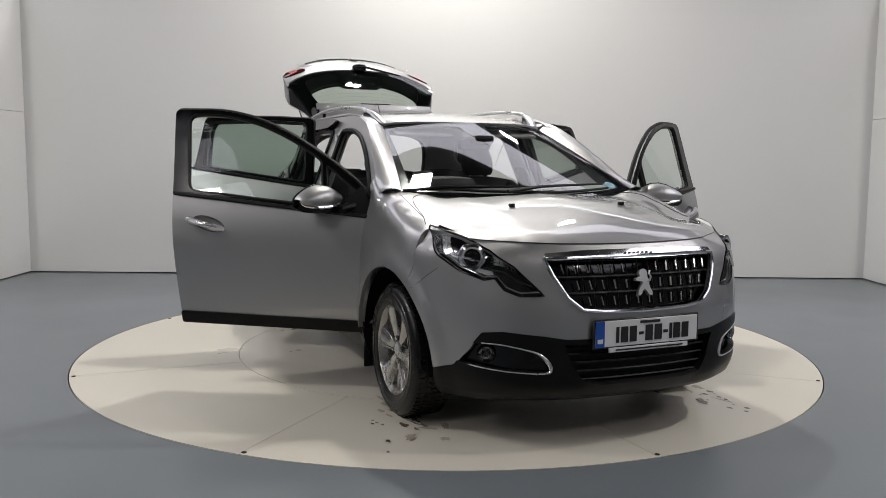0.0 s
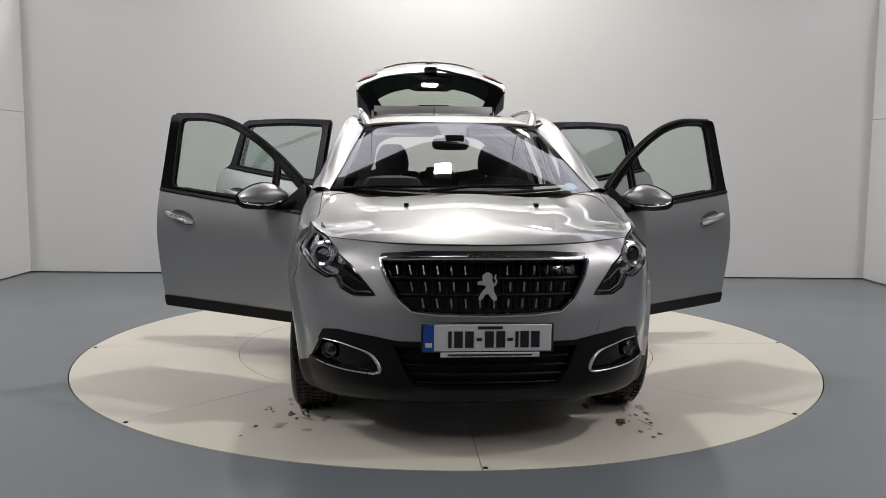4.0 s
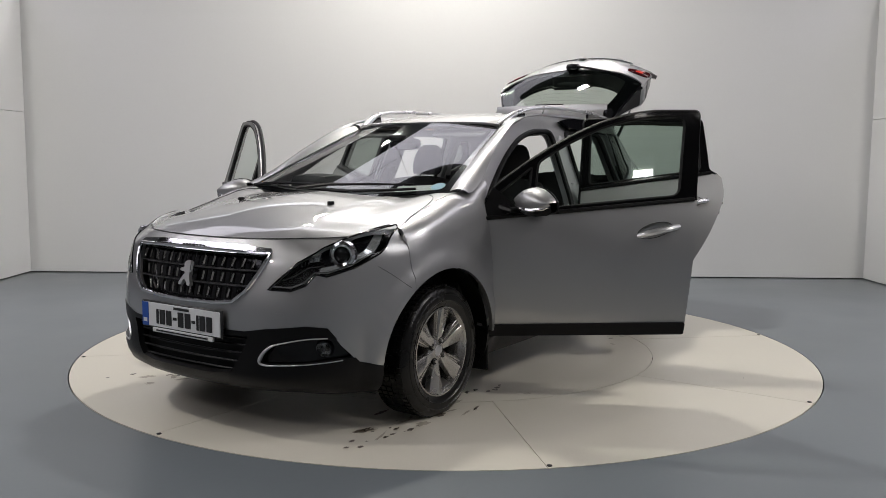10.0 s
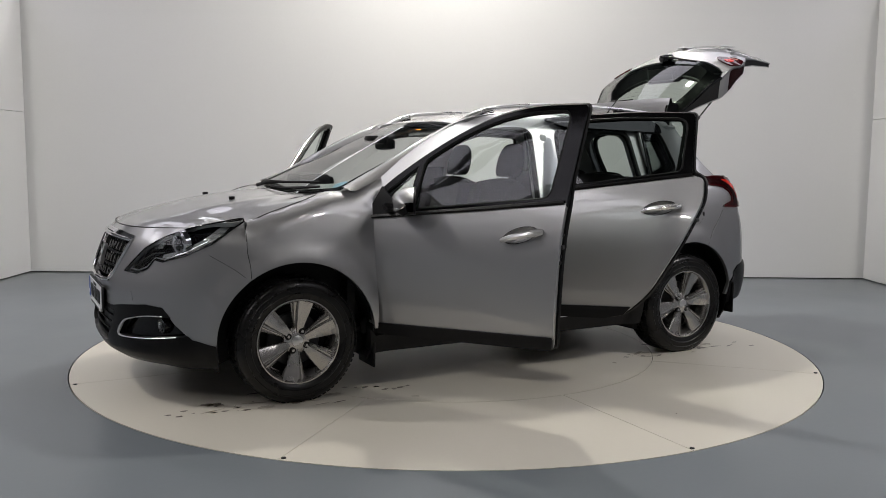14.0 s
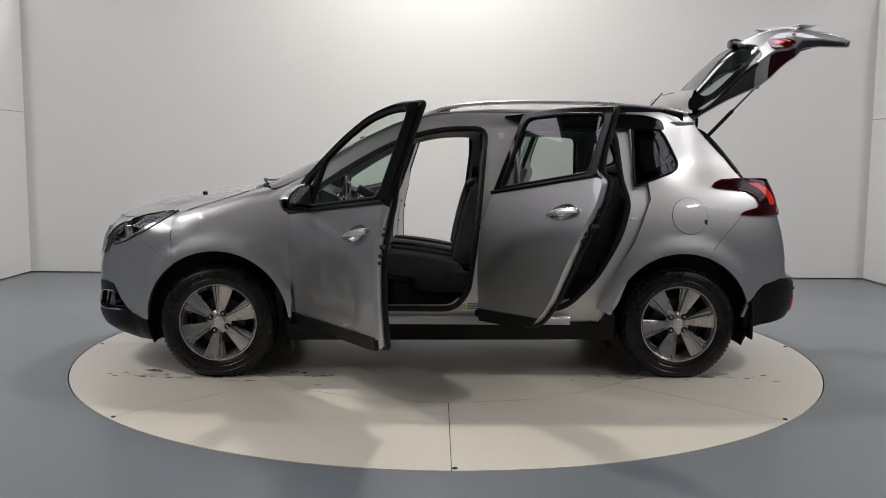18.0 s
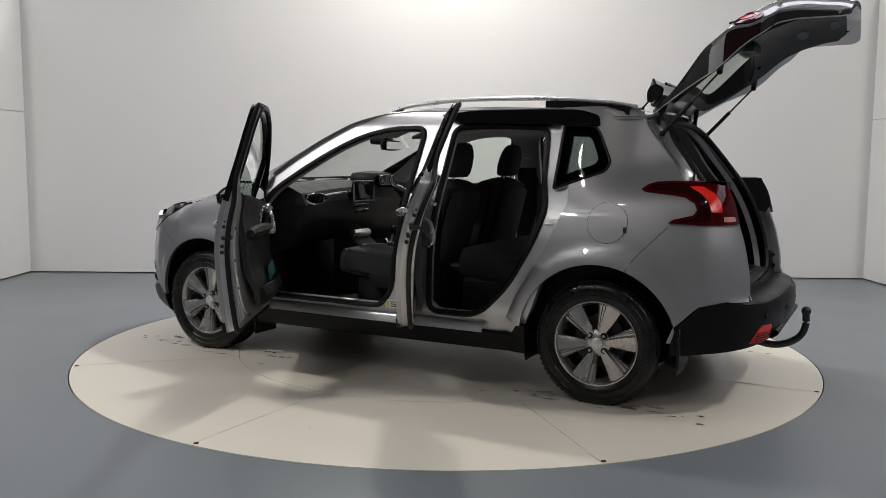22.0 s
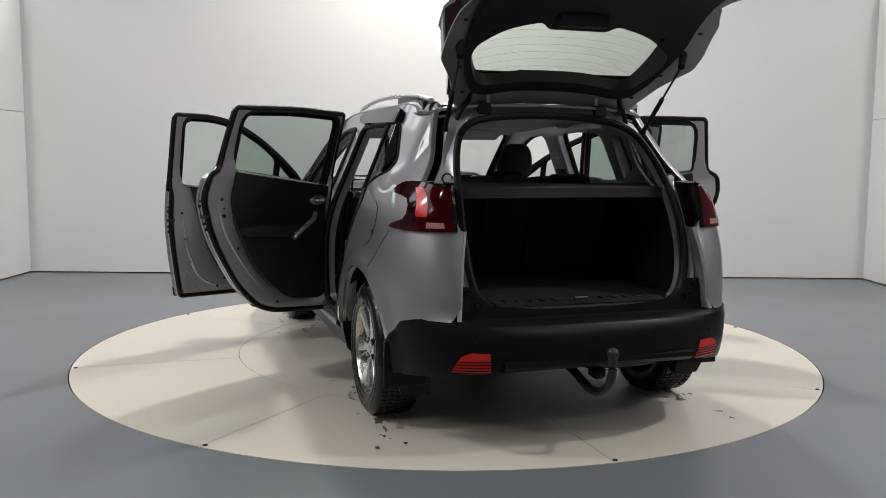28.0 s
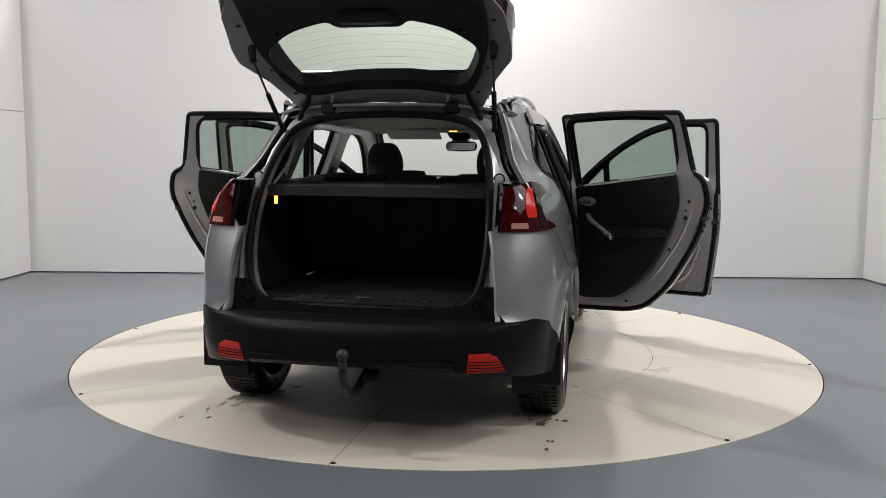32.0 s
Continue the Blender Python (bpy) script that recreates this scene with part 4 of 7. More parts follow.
for sgn in (1, -1):
    g = sheet(QW, side_fn(-0.004), step=0.06, thick=0, out=(0, 1, 0))
    q = part("quarter_window", g if sgn > 0 else mirror(g), PRIVACY, car, "dark tinted rear quarter window")
    part("window_seal", tube([(x, y * sgn, z) for x, y, z in [side(x, z, 0.0) for x, z in dense(QW, 0.03)]], 0.007, 6, closed=True, up=(0, 1, 0)), RUBBER, q)
    g = sheet([(x * 1.0 + (-1.13 - x) * 0.42, z + (1.25 - z) * 0.40) for x, z in QW], side_fn(-0.03), step=0.06, thick=0.004, out=(0, 1, 0))
    ring_ = sheet(QW, side_fn(-0.02), [[(x + (-1.13 - x) * 0.42, z + (1.24 - z) * 0.40) for x, z in QW]], step=0.06, thick=0.004, out=(0, 1, 0))
    part("dark_border", ring_ if sgn > 0 else mirror(ring_), BLACK_GLOSS, q)
both("panel_gap", tube([side(x, z, 0.0006) for x, z in ((-1.60, 0.893), (-1.56, 0.853), (-1.52, 0.812), (-1.48, 0.772), (-1.44, 0.725), (-1.412, 0.678))], 0.0016, 4), INK, car)
cap = [( -1.312 + 0.098 * math.cos(a), 0.905 + 0.098 * math.sin(a)) for a in np.linspace(0, 2 * math.pi, 40, endpoint=False)]
fuel = part("fuel_flap", sheet(cap, side_fn(0.003), step=0.03, thick=0.006, out=(0, 1, 0)), PAINT, car, "round silver fuel flap")
part("flap_gap", tube([side(x, z, 0.001) for x, z in cap], 0.0020, 5, closed=True, up=(0, 1, 0)), INK, fuel)
part("flap_notch", box(Vector(side(-1.400, 0.872, 0.003)), (0.016, 0.006, 0.028), 0.002), INK, fuel)

# sills, mudflaps and arch liners
sill = fillet([(0.90, 0.345), (0.87, 0.302), (-0.82, 0.302), (-0.86, 0.365), (-0.905, 0.365), (-0.90, 0.215), (0.885, 0.205)], 0.01)
both("sill_cover", sheet(sill, side_fn(-0.012), step=0.06, thick=0.05, out=(0, 1, 0)), BLACK_PLASTIC, car, "black plastic sill cover")
for wx, side_x in ((1.269, -1), (-1.269, -1)):
    fx = wx - 0.398 if wx > 0 else wx - 0.405
    z1, z0 = (0.36, 0.135) if wx > 0 else (0.42, 0.222)
    both("mudflap", box((fx, 0.742, (z0 + z1) / 2), (0.012, 0.20, z1 - z0), 0.004), RUBBER, car, "black rubber mudflap")
for k, (wx, wz) in enumerate(WHEELS):
    rows = [[(wx + r * math.cos(a), min(y, y_at(wx + r * math.cos(a), max(wz + r * math.sin(a), 0.2)) - 0.018), max(wz + r * math.sin(a), 0.16)) for a in np.linspace(-0.35, math.pi + 0.35, 26)] for r, y in ((0.392, 0.84), (0.405, 0.80), (0.41, 0.625), (0.15, 0.615))]
    both("arch_liner", loft(rows), BLACK_PLASTIC, car, "black wheel arch liner")


# ---------------------------------------------------------------- tail
def rz(pts):
    return [(math.copysign(S_END - s_rear(abs(y)), y), z) for y, z in pts]


r_x = lambda x: S_END - s_x(x)
run = [(0, 0.532), (r_x(-2.02), 0.532), (r_x(-1.95), 0.536), (r_x(-1.87), 0.552), (r_x(-1.76), 0.525), (r_x(-1.655), 0.425), (r_x(-1.632), 0.345), (r_x(-1.63), 0.285), (r_x(-1.75), 0.295), (r_x(-1.95), 0.318), (r_x(-2.03), 0.336), (r_x(-2.05), 0.352), (0, 0.355)]
rb_outline = run + [(-a, b) for a, b in reversed(run[1:-1])]
REFL = [(0.485, 0.342), (0.492, 0.425), (0.565, 0.428), (0.60, 0.412), (0.64, 0.345)]
part("rear_bumper", sheet(rb_outline, rear_fn(0.004), step=0.04, thick=0.03, out=(-1, 0, 0)), BLACK_PLASTIC, car, "black textured plastic rear bumper")
for sgn in (1, -1):
    g = sheet([(sgn * a, b) for a, b in rz(REFL)], rear_fn(0.008), step=0.03, thick=0.012, out=(-1, 0, 0))
    f = part("reflector", g, RED_BRIGHT, car, "red rear reflector with fine ribs")
    for k in range(4):
        z = 0.352 + 0.013 * k
        part("rib", tube([rear_fn(0.010)(sgn * s, z) for s in np.linspace(rz([(0.49, z)])[0][0], rz([(0.635 - 0.009 * k, z)])[0][0], 6)], 0.0022, 5), RED_LENS, f)
part("bumper_ledge", loft([[(body(S_END - s, 0.532)[0] + dx, math.copysign(body(S_END - s, 0.532)[1], sg), z) for s, sg in
                            [(abs(q), q) for q in np.linspace(-0.92, 0.92, 41)]] for dx, z in ((0.0, 0.530), (0.02, 0.545), (0.17, 0.545), (0.24, 0.53))]), BLACK_PLASTIC, car)
part("lower_valance", loft([[(x, y, z) for y in np.linspace(-0.44, 0.44, 17)] for x, z in ((-2.050, 0.392), (-2.066, 0.384), (-2.066, 0.366), (-2.04, 0.345), (-1.8, 0.335))]), BLACK_PLASTIC, car, "black lower valance of the rear bumper")
for y in (-0.55, -0.2, 0.2, 0.55):
    p = Vector(rear_fn(0.006)(math.copysign(S_END - s_rear(abs(y)), y), 0.47))
    part("parking_sensor", cushion(p, (0.004, 0.018, 0.018), 0.5, 2), BLACK_PLASTIC, car)

# tow bar
tow_path = [(-1.72, 0.0, 0.28), (-1.82, 0.0, 0.265), (-1.90, 0.0, 0.240), (-1.98, 0.0, 0.226), (-2.06, 0.0, 0.240), (-2.125, 0.0, 0.285), (-2.15, 0.0, 0.345), (-2.15, 0.0, 0.405)]
tow = part("tow_bar", tube([tuple(p) for p in catmull(tow_path, 5)], 0.019, 10), DARK_METAL, car, "swan-neck tow bar with a ball")
part("tow_ball", cushion((-2.15, 0, 0.422), (0.05, 0.05, 0.05), 1.0, 4), DARK_METAL, tow)
part("tow_socket", box((-1.92, -0.055, 0.285), (0.07, 0.06, 0.05), 0.012), BLACK_PLASTIC, tow)
part("cross_member", box((-1.72, 0, 0.325), (0.08, 0.9, 0.05), 0.01), DARK_METAL, tow)

# tail lamps, wrapped round the corners
def lamp_x(z, y):
    """Plan place at which the skin's half width falls to y."""
    lo, hi = -1.5, -2.06
    for _ in range(24):
        mid = (lo + hi) / 2
        lo, hi = (mid, hi) if side(mid, z)[1] > y else (lo, mid)
    return lo


LAMP_IN = 0.588
TAIL = [(-1.462, 1.070), (-1.485, 1.090), (-1.53, 1.105), (-1.62, 1.111), (-1.70, 1.110), (-1.80, 1.100)] + [(lamp_x(z, LAMP_IN), z) for z in (1.088, 1.04, 0.99, 0.94, 0.908)]
TAIL += [(-1.74, 0.908), (-1.602, 0.914), (-1.622, 0.930), (-1.672, 0.942), (-1.714, 0.952), (-1.731, 0.978), (-1.718, 1.011), (-1.673, 1.038), (-1.613, 1.048), (-1.48, 1.060)]
INNER = [(-1.690, 1.086), (-1.765, 1.086), (-1.822, 1.056), (-1.850, 1.012), (-1.856, 0.966), (-1.800, 0.966), (-1.786, 1.018), (-1.750, 1.054)]
ARM = [(-1.485, 1.074), (-1.54, 1.094), (-1.62, 1.100), (-1.690, 1.098), (-1.745, 1.060), (-1.780, 1.018), (-1.792, 0.960), (-1.80, 0.925), (-1.650, 0.922), (-1.72, 0.940), (-1.746, 0.978), (-1.728, 1.022), (-1.68, 1.052), (-1.615, 1.060)]
for sgn in (1, -1):
    fl = lambda g: g if sgn > 0 else mirror(g)
    tl = part("tail_lamp", fl(sheet(TAIL, side_fn(0.012), step=0.025, thick=0.035, out=(-0.5, 1, 0))), RED_LENS, car, "red wrap-round tail lamp")
    part("bright_lens", fl(sheet(fillet(INNER, 0.012), side_fn(0.0145), step=0.025, thick=0.004, out=(-0.5, 1, 0))), RED_BRIGHT, tl)
    part("smoked_lens", fl(sheet(fillet(ARM, 0.01), side_fn(0.0140), step=0.025, thick=0.003, out=(-0.5, 1, 0))), DARK_LENS, tl)
    rv = [(-1.86, 0.945), (-1.925, 0.945), (-1.93, 0.922), (-1.86, 0.922)]
    part("reverse_lens", fl(sheet(rv, side_fn(0.0145), step=0.025, thick=0.004, out=(-0.5, 1, 0))), PINK_LENS, tl)

# rear opening: painted gutter, black seal, boot
OPENING = [(0.0, 1.415), (0.30, 1.40), (0.44, 1.35), (0.50, 1.22), (0.525, 1.06), (0.535, 0.85), (0.51, 0.66), (0.45, 0.585), (0.35, 0.565), (0.0, 0.560)]
REAR_X = spline([(0.54, -1.885), (0.60, -1.878), (0.75, -1.85), (0.90, -1.80), (1.05, -1.725), (1.15, -1.655), (1.25, -1.58), (1.35, -1.505), (1.42, -1.45), (1.48, -1.42)])
rear_loop = rounded(OPENING + [(-y, z) for y, z in reversed(OPENING[1:-1])], 2)
gutter = [(0.0, 1.455), (0.36, 1.445), (0.475, 1.38), (0.54, 1.24), (0.565, 1.09), (0.565, 0.90), (0.565, 0.545), (0.0, 0.535)]
gutter = gutter + [(-y, z) for y, z in reversed(gutter[1:-1])]
part("boot_frame", sheet(gutter, lambda y, z: (REAR_X(z) + 0.018 + 0.05 * (abs(y) / 0.65) ** 4, y, z), [rear_loop], step=0.05, thick=0.03, out=(-1, 0, 0)), PAINT_IN, car, "silver frame of the open boot")
part("boot_seal", tube([(REAR_X(z) - 0.004, y, z) for y, z in dense(rear_loop, 0.04)], 0.017, 8, closed=True, up=(1, 0, 0)), RUBBER, car, "black rubber boot seal")
part("boot_lip", loft([[(REAR_X(0.56) + dx, y, z) for y in np.linspace(-0.64, 0.64, 21)] for dx, z in ((-0.012, 0.535), (-0.03, 0.548), (-0.012, 0.585 - 0.0), (0.03, 0.585))]), BLACK_PLASTIC, car, "black boot lip")
for sgn in (1, -1):
    tri = [(0.002, 0.540), (0.585, 0.540), (0.580, 0.68), (0.515, 0.68), (0.485, 0.635), (0.45, 0.605), (0.38, 0.588), (0.20, 0.576), (0.002, 0.574)]
    c = part("corner_trim", sheet([(sgn * y, z) for y, z in fillet(tri, 0.01)], lambda y, z: (REAR_X(z) - 0.03, y, z), step=0.04, thick=0.03, out=(-1, 0, 0)), BLACK_PLASTIC, car, "black corner trim with round buffers")
    for y, z, r in ((0.503, 0.598, 0.026), (0.545, 0.655, 0.017)):
        o = Matrix.Translation((REAR_X(z) - 0.03, sgn * y, z)) @ Matrix.Rotation(math.pi / 2, 4, "Z")
        part("buffer", moved(lathe([(r, 0.0), (r, 0.006), (r * 0.8, 0.006), (r * 0.7, -0.004), (r * 0.45, 0.0), (r * 0.4, 0.016), (0, 0.018)], 18), o), RUBBER, c)
    o = Matrix.Translation((-1.662, sgn * 0.556, 1.12)) @ Matrix.Rotation(math.pi / 2, 4, "Z")
    pg = part("round_plug", moved(lathe([(0.026, -0.004), (0.026, 0.004), (0.019, 0.005), (0.018, -0.002)], 18), o), DARK_METAL, car, "round pale plug beside the boot opening")
    part("plug_face", moved(lathe([(0.0185, 0.0), (0.018, 0.006), (0.012, 0.008), (0.0, 0.008)], 18), o), WHITE_PLASTIC, pg)

# painted corner between the flank and the boot opening: pillar with gutter, lamp side, lower return
EDGE_X = lambda z: float(np.interp(z, (1.10, 1.115, 1.20, 1.29, 1.38, 1.47), (-1.67, -1.66, -1.60, -1.52, -1.445, -1.40)))
EDGE_Y = lambda z: float(np.interp(z, (0.55, 0.85, 1.06, 1.22, 1.35, 1.42, 1.46), (0.540, 0.54, 0.535, 0.50, 0.43, 0.36, 0.32)))
lip, gut, strip_ = [], [], []
for z in np.linspace(1.100, 1.455, 18):
    a = Vector(side(EDGE_X(z), z, -0.001))
    b = Vector((REAR_X(z) + 0.004, EDGE_Y(z), z))
    w = min(0.07, (a.y - b.y) * 0.62)
    g1, g2 = a + Vector((-0.004, -0.42 * w, 0)), a + Vector((0.012, -w, 0))
    lip.append([a + Vector((0.012, 0.001, 0)), a, a + Vector((-0.006, -0.10 * w, 0)), a + Vector((-0.002, -0.28 * w, 0)), g1, g1 + Vector((0.02, -0.003, 0))])
    gut.append([g1 + Vector((0.016, 0, 0)), g1 + Vector((0.030, -0.012, 0)), g2 + Vector((0.022, 0.01, 0)), g2])
    strip_.append([g2 + Vector((0.02, 0.003, 0)), g2, g2.lerp(b, 0.3) + Vector((-0.006, 0, 0)), g2.lerp(b, 0.65) + Vector((0.004, 0, 0)), b + Vector((0.0, 0.006, 0)), b + Vector((0.02, 0, 0))])
both("boot_pillar", loft(lip), PAINT, car, "silver pillar beside the boot opening")
both("rain_gutter", loft(gut), BLACK_GLOSS, car, "black gutter of the boot opening")
both("inner_pillar", loft(strip_), PAINT_IN, car, "silver inner strip beside the boot seal")
hous, mid_ = [], []
for z in np.linspace(0.906, 1.106, 10):
    a = Vector(side(lamp_x(min(z, 1.088), LAMP_IN), z, 0.010))
    hous.append([a, a + Vector((0.004, -0.012, 0)), Vector((a.x + 0.03, 0.567, z)), Vector((REAR_X(z) + 0.016, 0.560, z))])
    mid_.append([Vector((REAR_X(z) + 0.016, 0.566, z)), Vector((REAR_X(z) - 0.006, 0.558, z)), Vector((REAR_X(z) - 0.008, 0.545, z)), Vector((REAR_X(z) + 0.006, EDGE_Y(z) - 0.004, z))])
both("lamp_side", loft(hous), BLACK_GLOSS, car, "black side of the tail lamp housing")
both("lamp_top", loft([[Vector(r.lerp(q, k)) + Vector((0, 0, 0.006 * math.sin(3.14 * k))) for k in (0, 0.3, 0.7, 1)] for r, q in zip(hous[-1], [Vector(side(EDGE_X(1.106) - 0.10 * k, 1.106, 0.006)) for k in (1, 0.7, 0.35, 0)])]), BLACK_PLASTIC, car)
both("latch_pillar", loft(mid_), PAINT_IN, car, "silver strip between tail lamp and boot seal")
low_rows = []
for z in np.linspace(0.548, 0.908, 12):
    a = Vector(side(-1.988, z, -0.001))
    low_rows.append([a + Vector((0.004, 0.01, 0)), a, a + Vector((0.004, -0.010, 0)), a + Vector((0.026, -0.014, 0)), Vector((REAR_X(z) + 0.01, 0.575, z)), Vector((REAR_X(z) - 0.006, 0.566, z)),
                     Vector((REAR_X(z) - 0.010, 0.550, z)), Vector((REAR_X(z) + 0.006, EDGE_Y(z) - 0.004, z))])
both("lower_return", loft(low_rows), PAINT_IN, car, "silver corner below the tail lamp")

# boot well
part("boot_floor", box((-1.34, 0, 0.58), (1.0, 1.06, 0.03), 0.01), CARPET, car, "black boot carpet")
part("boot_sill_plate", loft([[(x, y, z) for y in np.linspace(-0.40, 0.40, 13)] for x, z in ((-1.90, 0.588), (-1.86, 0.597), (-1.80, 0.597), (-1.79, 0.585))]), TRIM, car)
for k in range(-6, 7):
    if abs(k) > 1:
        part("sill_rib", box((-1.83, k * 0.058, 0.600), (0.05, 0.012, 0.006), 0.002), DARK_METAL, car)
part("lock_striker", tube([(-1.86, -0.03, 0.595), (-1.86, -0.03, 0.608), (-1.86, 0.03, 0.608), (-1.86, 0.03, 0.595)], 0.006, 6), DARK_METAL, car)
for sgn in (1, -1):
    part("boot_side_trim", loft([[(x, sgn * (0.56 + 0.03 * math.sin((z - 0.58) * 5)), z) for z in np.linspace(0.585, 1.08, 8)] for x in np.linspace(-1.80 , -0.85, 8)]), CARPET, car, "black boot side lining")
    part("shelf_support", box((-1.35, sgn * 0.555, 1.075), (0.72, 0.05, 0.05), 0.015), TRIM, car)
    dp = [(-1.00, 1.06), (-1.66, 1.06), (-1.60, 1.14), (-1.44, 1.36), (-1.40, 1.42), (-1.0, 1.43)]
    qh = [(x + (-1.13 - x) * 0.30, z + (1.24 - z) * 0.28) for x, z in QW]
    g = sheet(dp, lambda x, z: side(x, z, -0.075 - 0.10 * ease(-1.35, -1.65, x)), [qh], step=0.06, thick=0.012, out=(0, 1, 0))
    part("d_pillar_trim", g if sgn > 0 else mirror(g), HEADLINER, car, "pale grey pillar trim")
part("parcel_shelf", loft([[(x, y, z) for y in np.linspace(-0.53, 0.53, 11)] for x, z in ((-0.98, 1.085), (-1.62, 1.085), (-1.655, 1.078), (-1.655, 1.035), (-1.63, 1.03), (-1.62, 1.06), (-0.98, 1.06))]), FABRIC, car, "black fabric parcel shelf")
part("boot_light", box((-1.60, 0.500, 1.010), (0.02, 0.012, 0.040), 0.004), AMBER, car, "lit amber boot lamp")

# tailgate, built shut and swung up about its hinge
HINGE = Vector((-1.395, 0.0, 1.462))
SWING = 88.4
tail_m = Matrix.Translation(HINGE) @ Matrix.Rotation(radians(SWING), 4, "Y") @ Matrix.Translation(-HINGE)
GATE_X = spline([(0.53, -1.935), (0.56, -1.945), (0.62, -1.955), (0.75, -1.955), (0.84, -1.945), (0.93, -1.915), (1.0, -1.87), (1.06, -1.815), (1.15, -1.735), (1.25, -1.645), (1.35, -1.555), (1.42, -1.49), (1.47, -1.43)])


BULGE = spline([(0.50, 0.0), (0.56, 0.0), (0.70, 0.015), (0.80, 0.035), (0.90, 0.055), (1.0, 0.075), (1.08, 0.085), (1.15, 0.085), (1.25, 0.052), (1.35, 0.010), (1.40, 0.0), (1.47, 0.0)])


def gate_in(y, z):
    return (GATE_X(z) + 0.15 * (abs(y) / 0.6) ** 2.4, y, z)


def gate(y, z, off=0.0):
    full_ = 0.15 - 0.06 * ease(0.95, 1.08, z) * (1 - ease(1.16, 1.36, z))
    return (GATE_X(z) + full_ * (abs(y) / 0.6) ** 2.4 - 0.65 * BULGE(z) - off, y, z + off * 0.5 * ease(0.95, 1.1, z))


g_half = [(0.0, 1.468), (0.36, 1.462), (0.455, 1.425), (0.53, 1.27), (0.62, 1.13), (0.626, 1.06), (0.605, 0.925), (0.575, 0.89), (0.545, 0.86), (0.53, 0.60), (0.48, 0.558), (0.0, 0.545)]
g_loop = fillet(g_half + [(-y, z) for y, z in reversed(g_half[1:-1])], 0.02)
w_half = [(0.0, 1.435), (0.345, 1.43), (0.445, 1.40), (0.520, 1.27), (0.606, 1.138), (0.60, 1.118), (0.55, 1.100), (0.40, 1.075), (0.0, 1.065)]
w_loop = fillet(w_half + [(-y, z) for y, z in reversed(w_half[1:-1])], 0.03)
t_half = [(0.0, 1.062), (0.40, 1.072), (0.55, 1.097), (0.598, 1.116), (0.606, 1.142), (0.622, 1.142)] + g_half[5:]
t_loop = t_half + [(-y, z) for y, z in reversed(t_half[1:-1])]
gt = part("tailgate", sheet(t_loop, gate, step=0.045, thick=0.018, out=(-1, 0, 0.3)), PAINT, car, "silver tailgate, swung up wide open", m=tail_m)
u_half = [(0.0, 1.468), (0.36, 1.462), (0.455, 1.425), (0.53, 1.27), (0.619, 1.145)]
u_in = [(0.0, 1.436), (0.345, 1.431), (0.444, 1.40), (0.519, 1.27), (0.603, 1.145)]
u_loop = u_half + u_in[::-1] + [(-y, z) for y, z in u_in[1:]] + [(-y, z) for y, z in u_half[:0:-1]]
part("window_surround", sheet(u_loop, gate, step=0.045, thick=0.018, out=(-1, 0, 0.3)), BLACK_GLOSS, gt, "gloss black surround of the rear window")
rg = part("rear_window", sheet(w_loop, lambda y, z: gate(y, z, -0.003), step=0.07, thick=0, out=(-1, 0, 0.4)), REAR_TINT, gt, "green-tinted rear window with heater lines")
v_half = [(0.0, 1.352), (0.30, 1.348), (0.385, 1.328), (0.44, 1.25), (0.478, 1.165), (0.465, 1.128), (0.36, 1.098), (0.18, 1.088), (0.14, 1.118), (0.0, 1.122)]
v_loop = fillet(v_half + [(-y, z) for y, z in reversed(v_half[1:-1])], 0.085)
part("dark_border", sheet(w_loop, lambda y, z: gate(y, z, -0.008), [v_loop], step=0.06, thick=0, out=(-1, 0, 0.4)), BLACK_GLOSS, rg, "black printed edge of the rear window")
for k in range(9):
    z = 1.135 + 0.025 * k
    hw = float(np.interp(z, (1.1, 1.165, 1.27, 1.36, 1.39), (0.42, 0.45, 0.41, 0.36, 0.28))) - 0.01
    part("heater_line", tube([gate(y, z, -0.006) for y in np.linspace(-hw, hw, 9)], 0.00035, 4), DARK_METAL, rg)
inner_half = [(0.0, 1.395), (0.32, 1.390), (0.40, 1.36), (0.455, 1.27), (0.505, 1.12), (0.515, 1.05), (0.51, 0.93), (0.50, 0.86), (0.485, 0.66), (0.44, 0.625), (0.0, 0.615)]
i_loop = fillet(inner_half + [(-y, z) for y, z in reversed(inner_half[1:-1])], 0.03)


def inner(y, z):
    x, yy, zz = gate_in(y, z)
    k = 0.055 - 0.025 * ease(0.90, 0.62, z)
    return (x + k, yy, zz - 0.02)


part("inner_frame", sheet(g_loop, lambda y, z: (gate_in(y, z)[0] + 0.03, y * 0.985, z), [fillet([(a * 0.985, 0.6 + (b - 0.6) * 0.985) for a, b in i_loop], 0.01)], step=0.05, thick=0.006, out=(1, 0, -0.3)), PAINT_IN, gt, "silver inner frame of the tailgate")
gl_ = dense(g_loop, 0.04)
gs_v, gs_f = loft([[f(a, b) for a, b in gl_ + gl_[:1]] for f in (lambda y, z: gate(y * 0.997, z, -0.014), lambda y, z: Vector(gate(y, z)).lerp(Vector(gate_in(y * 0.99, z)), 0.5), lambda y, z: (gate_in(y, z)[0] + 0.03, y * 0.985, z))])
tall = lambda f: sum(gs_v[i][2] for i in f) / len(f)
wide = lambda f: abs(sum(gs_v[i][1] for i in f)) / len(f) > 0.56
part("gate_side", used((gs_v, [f for f in gs_f if not (0.925 < tall(f) < 1.15 and wide(f))])), TRIM, gt, "black edge of the tailgate")
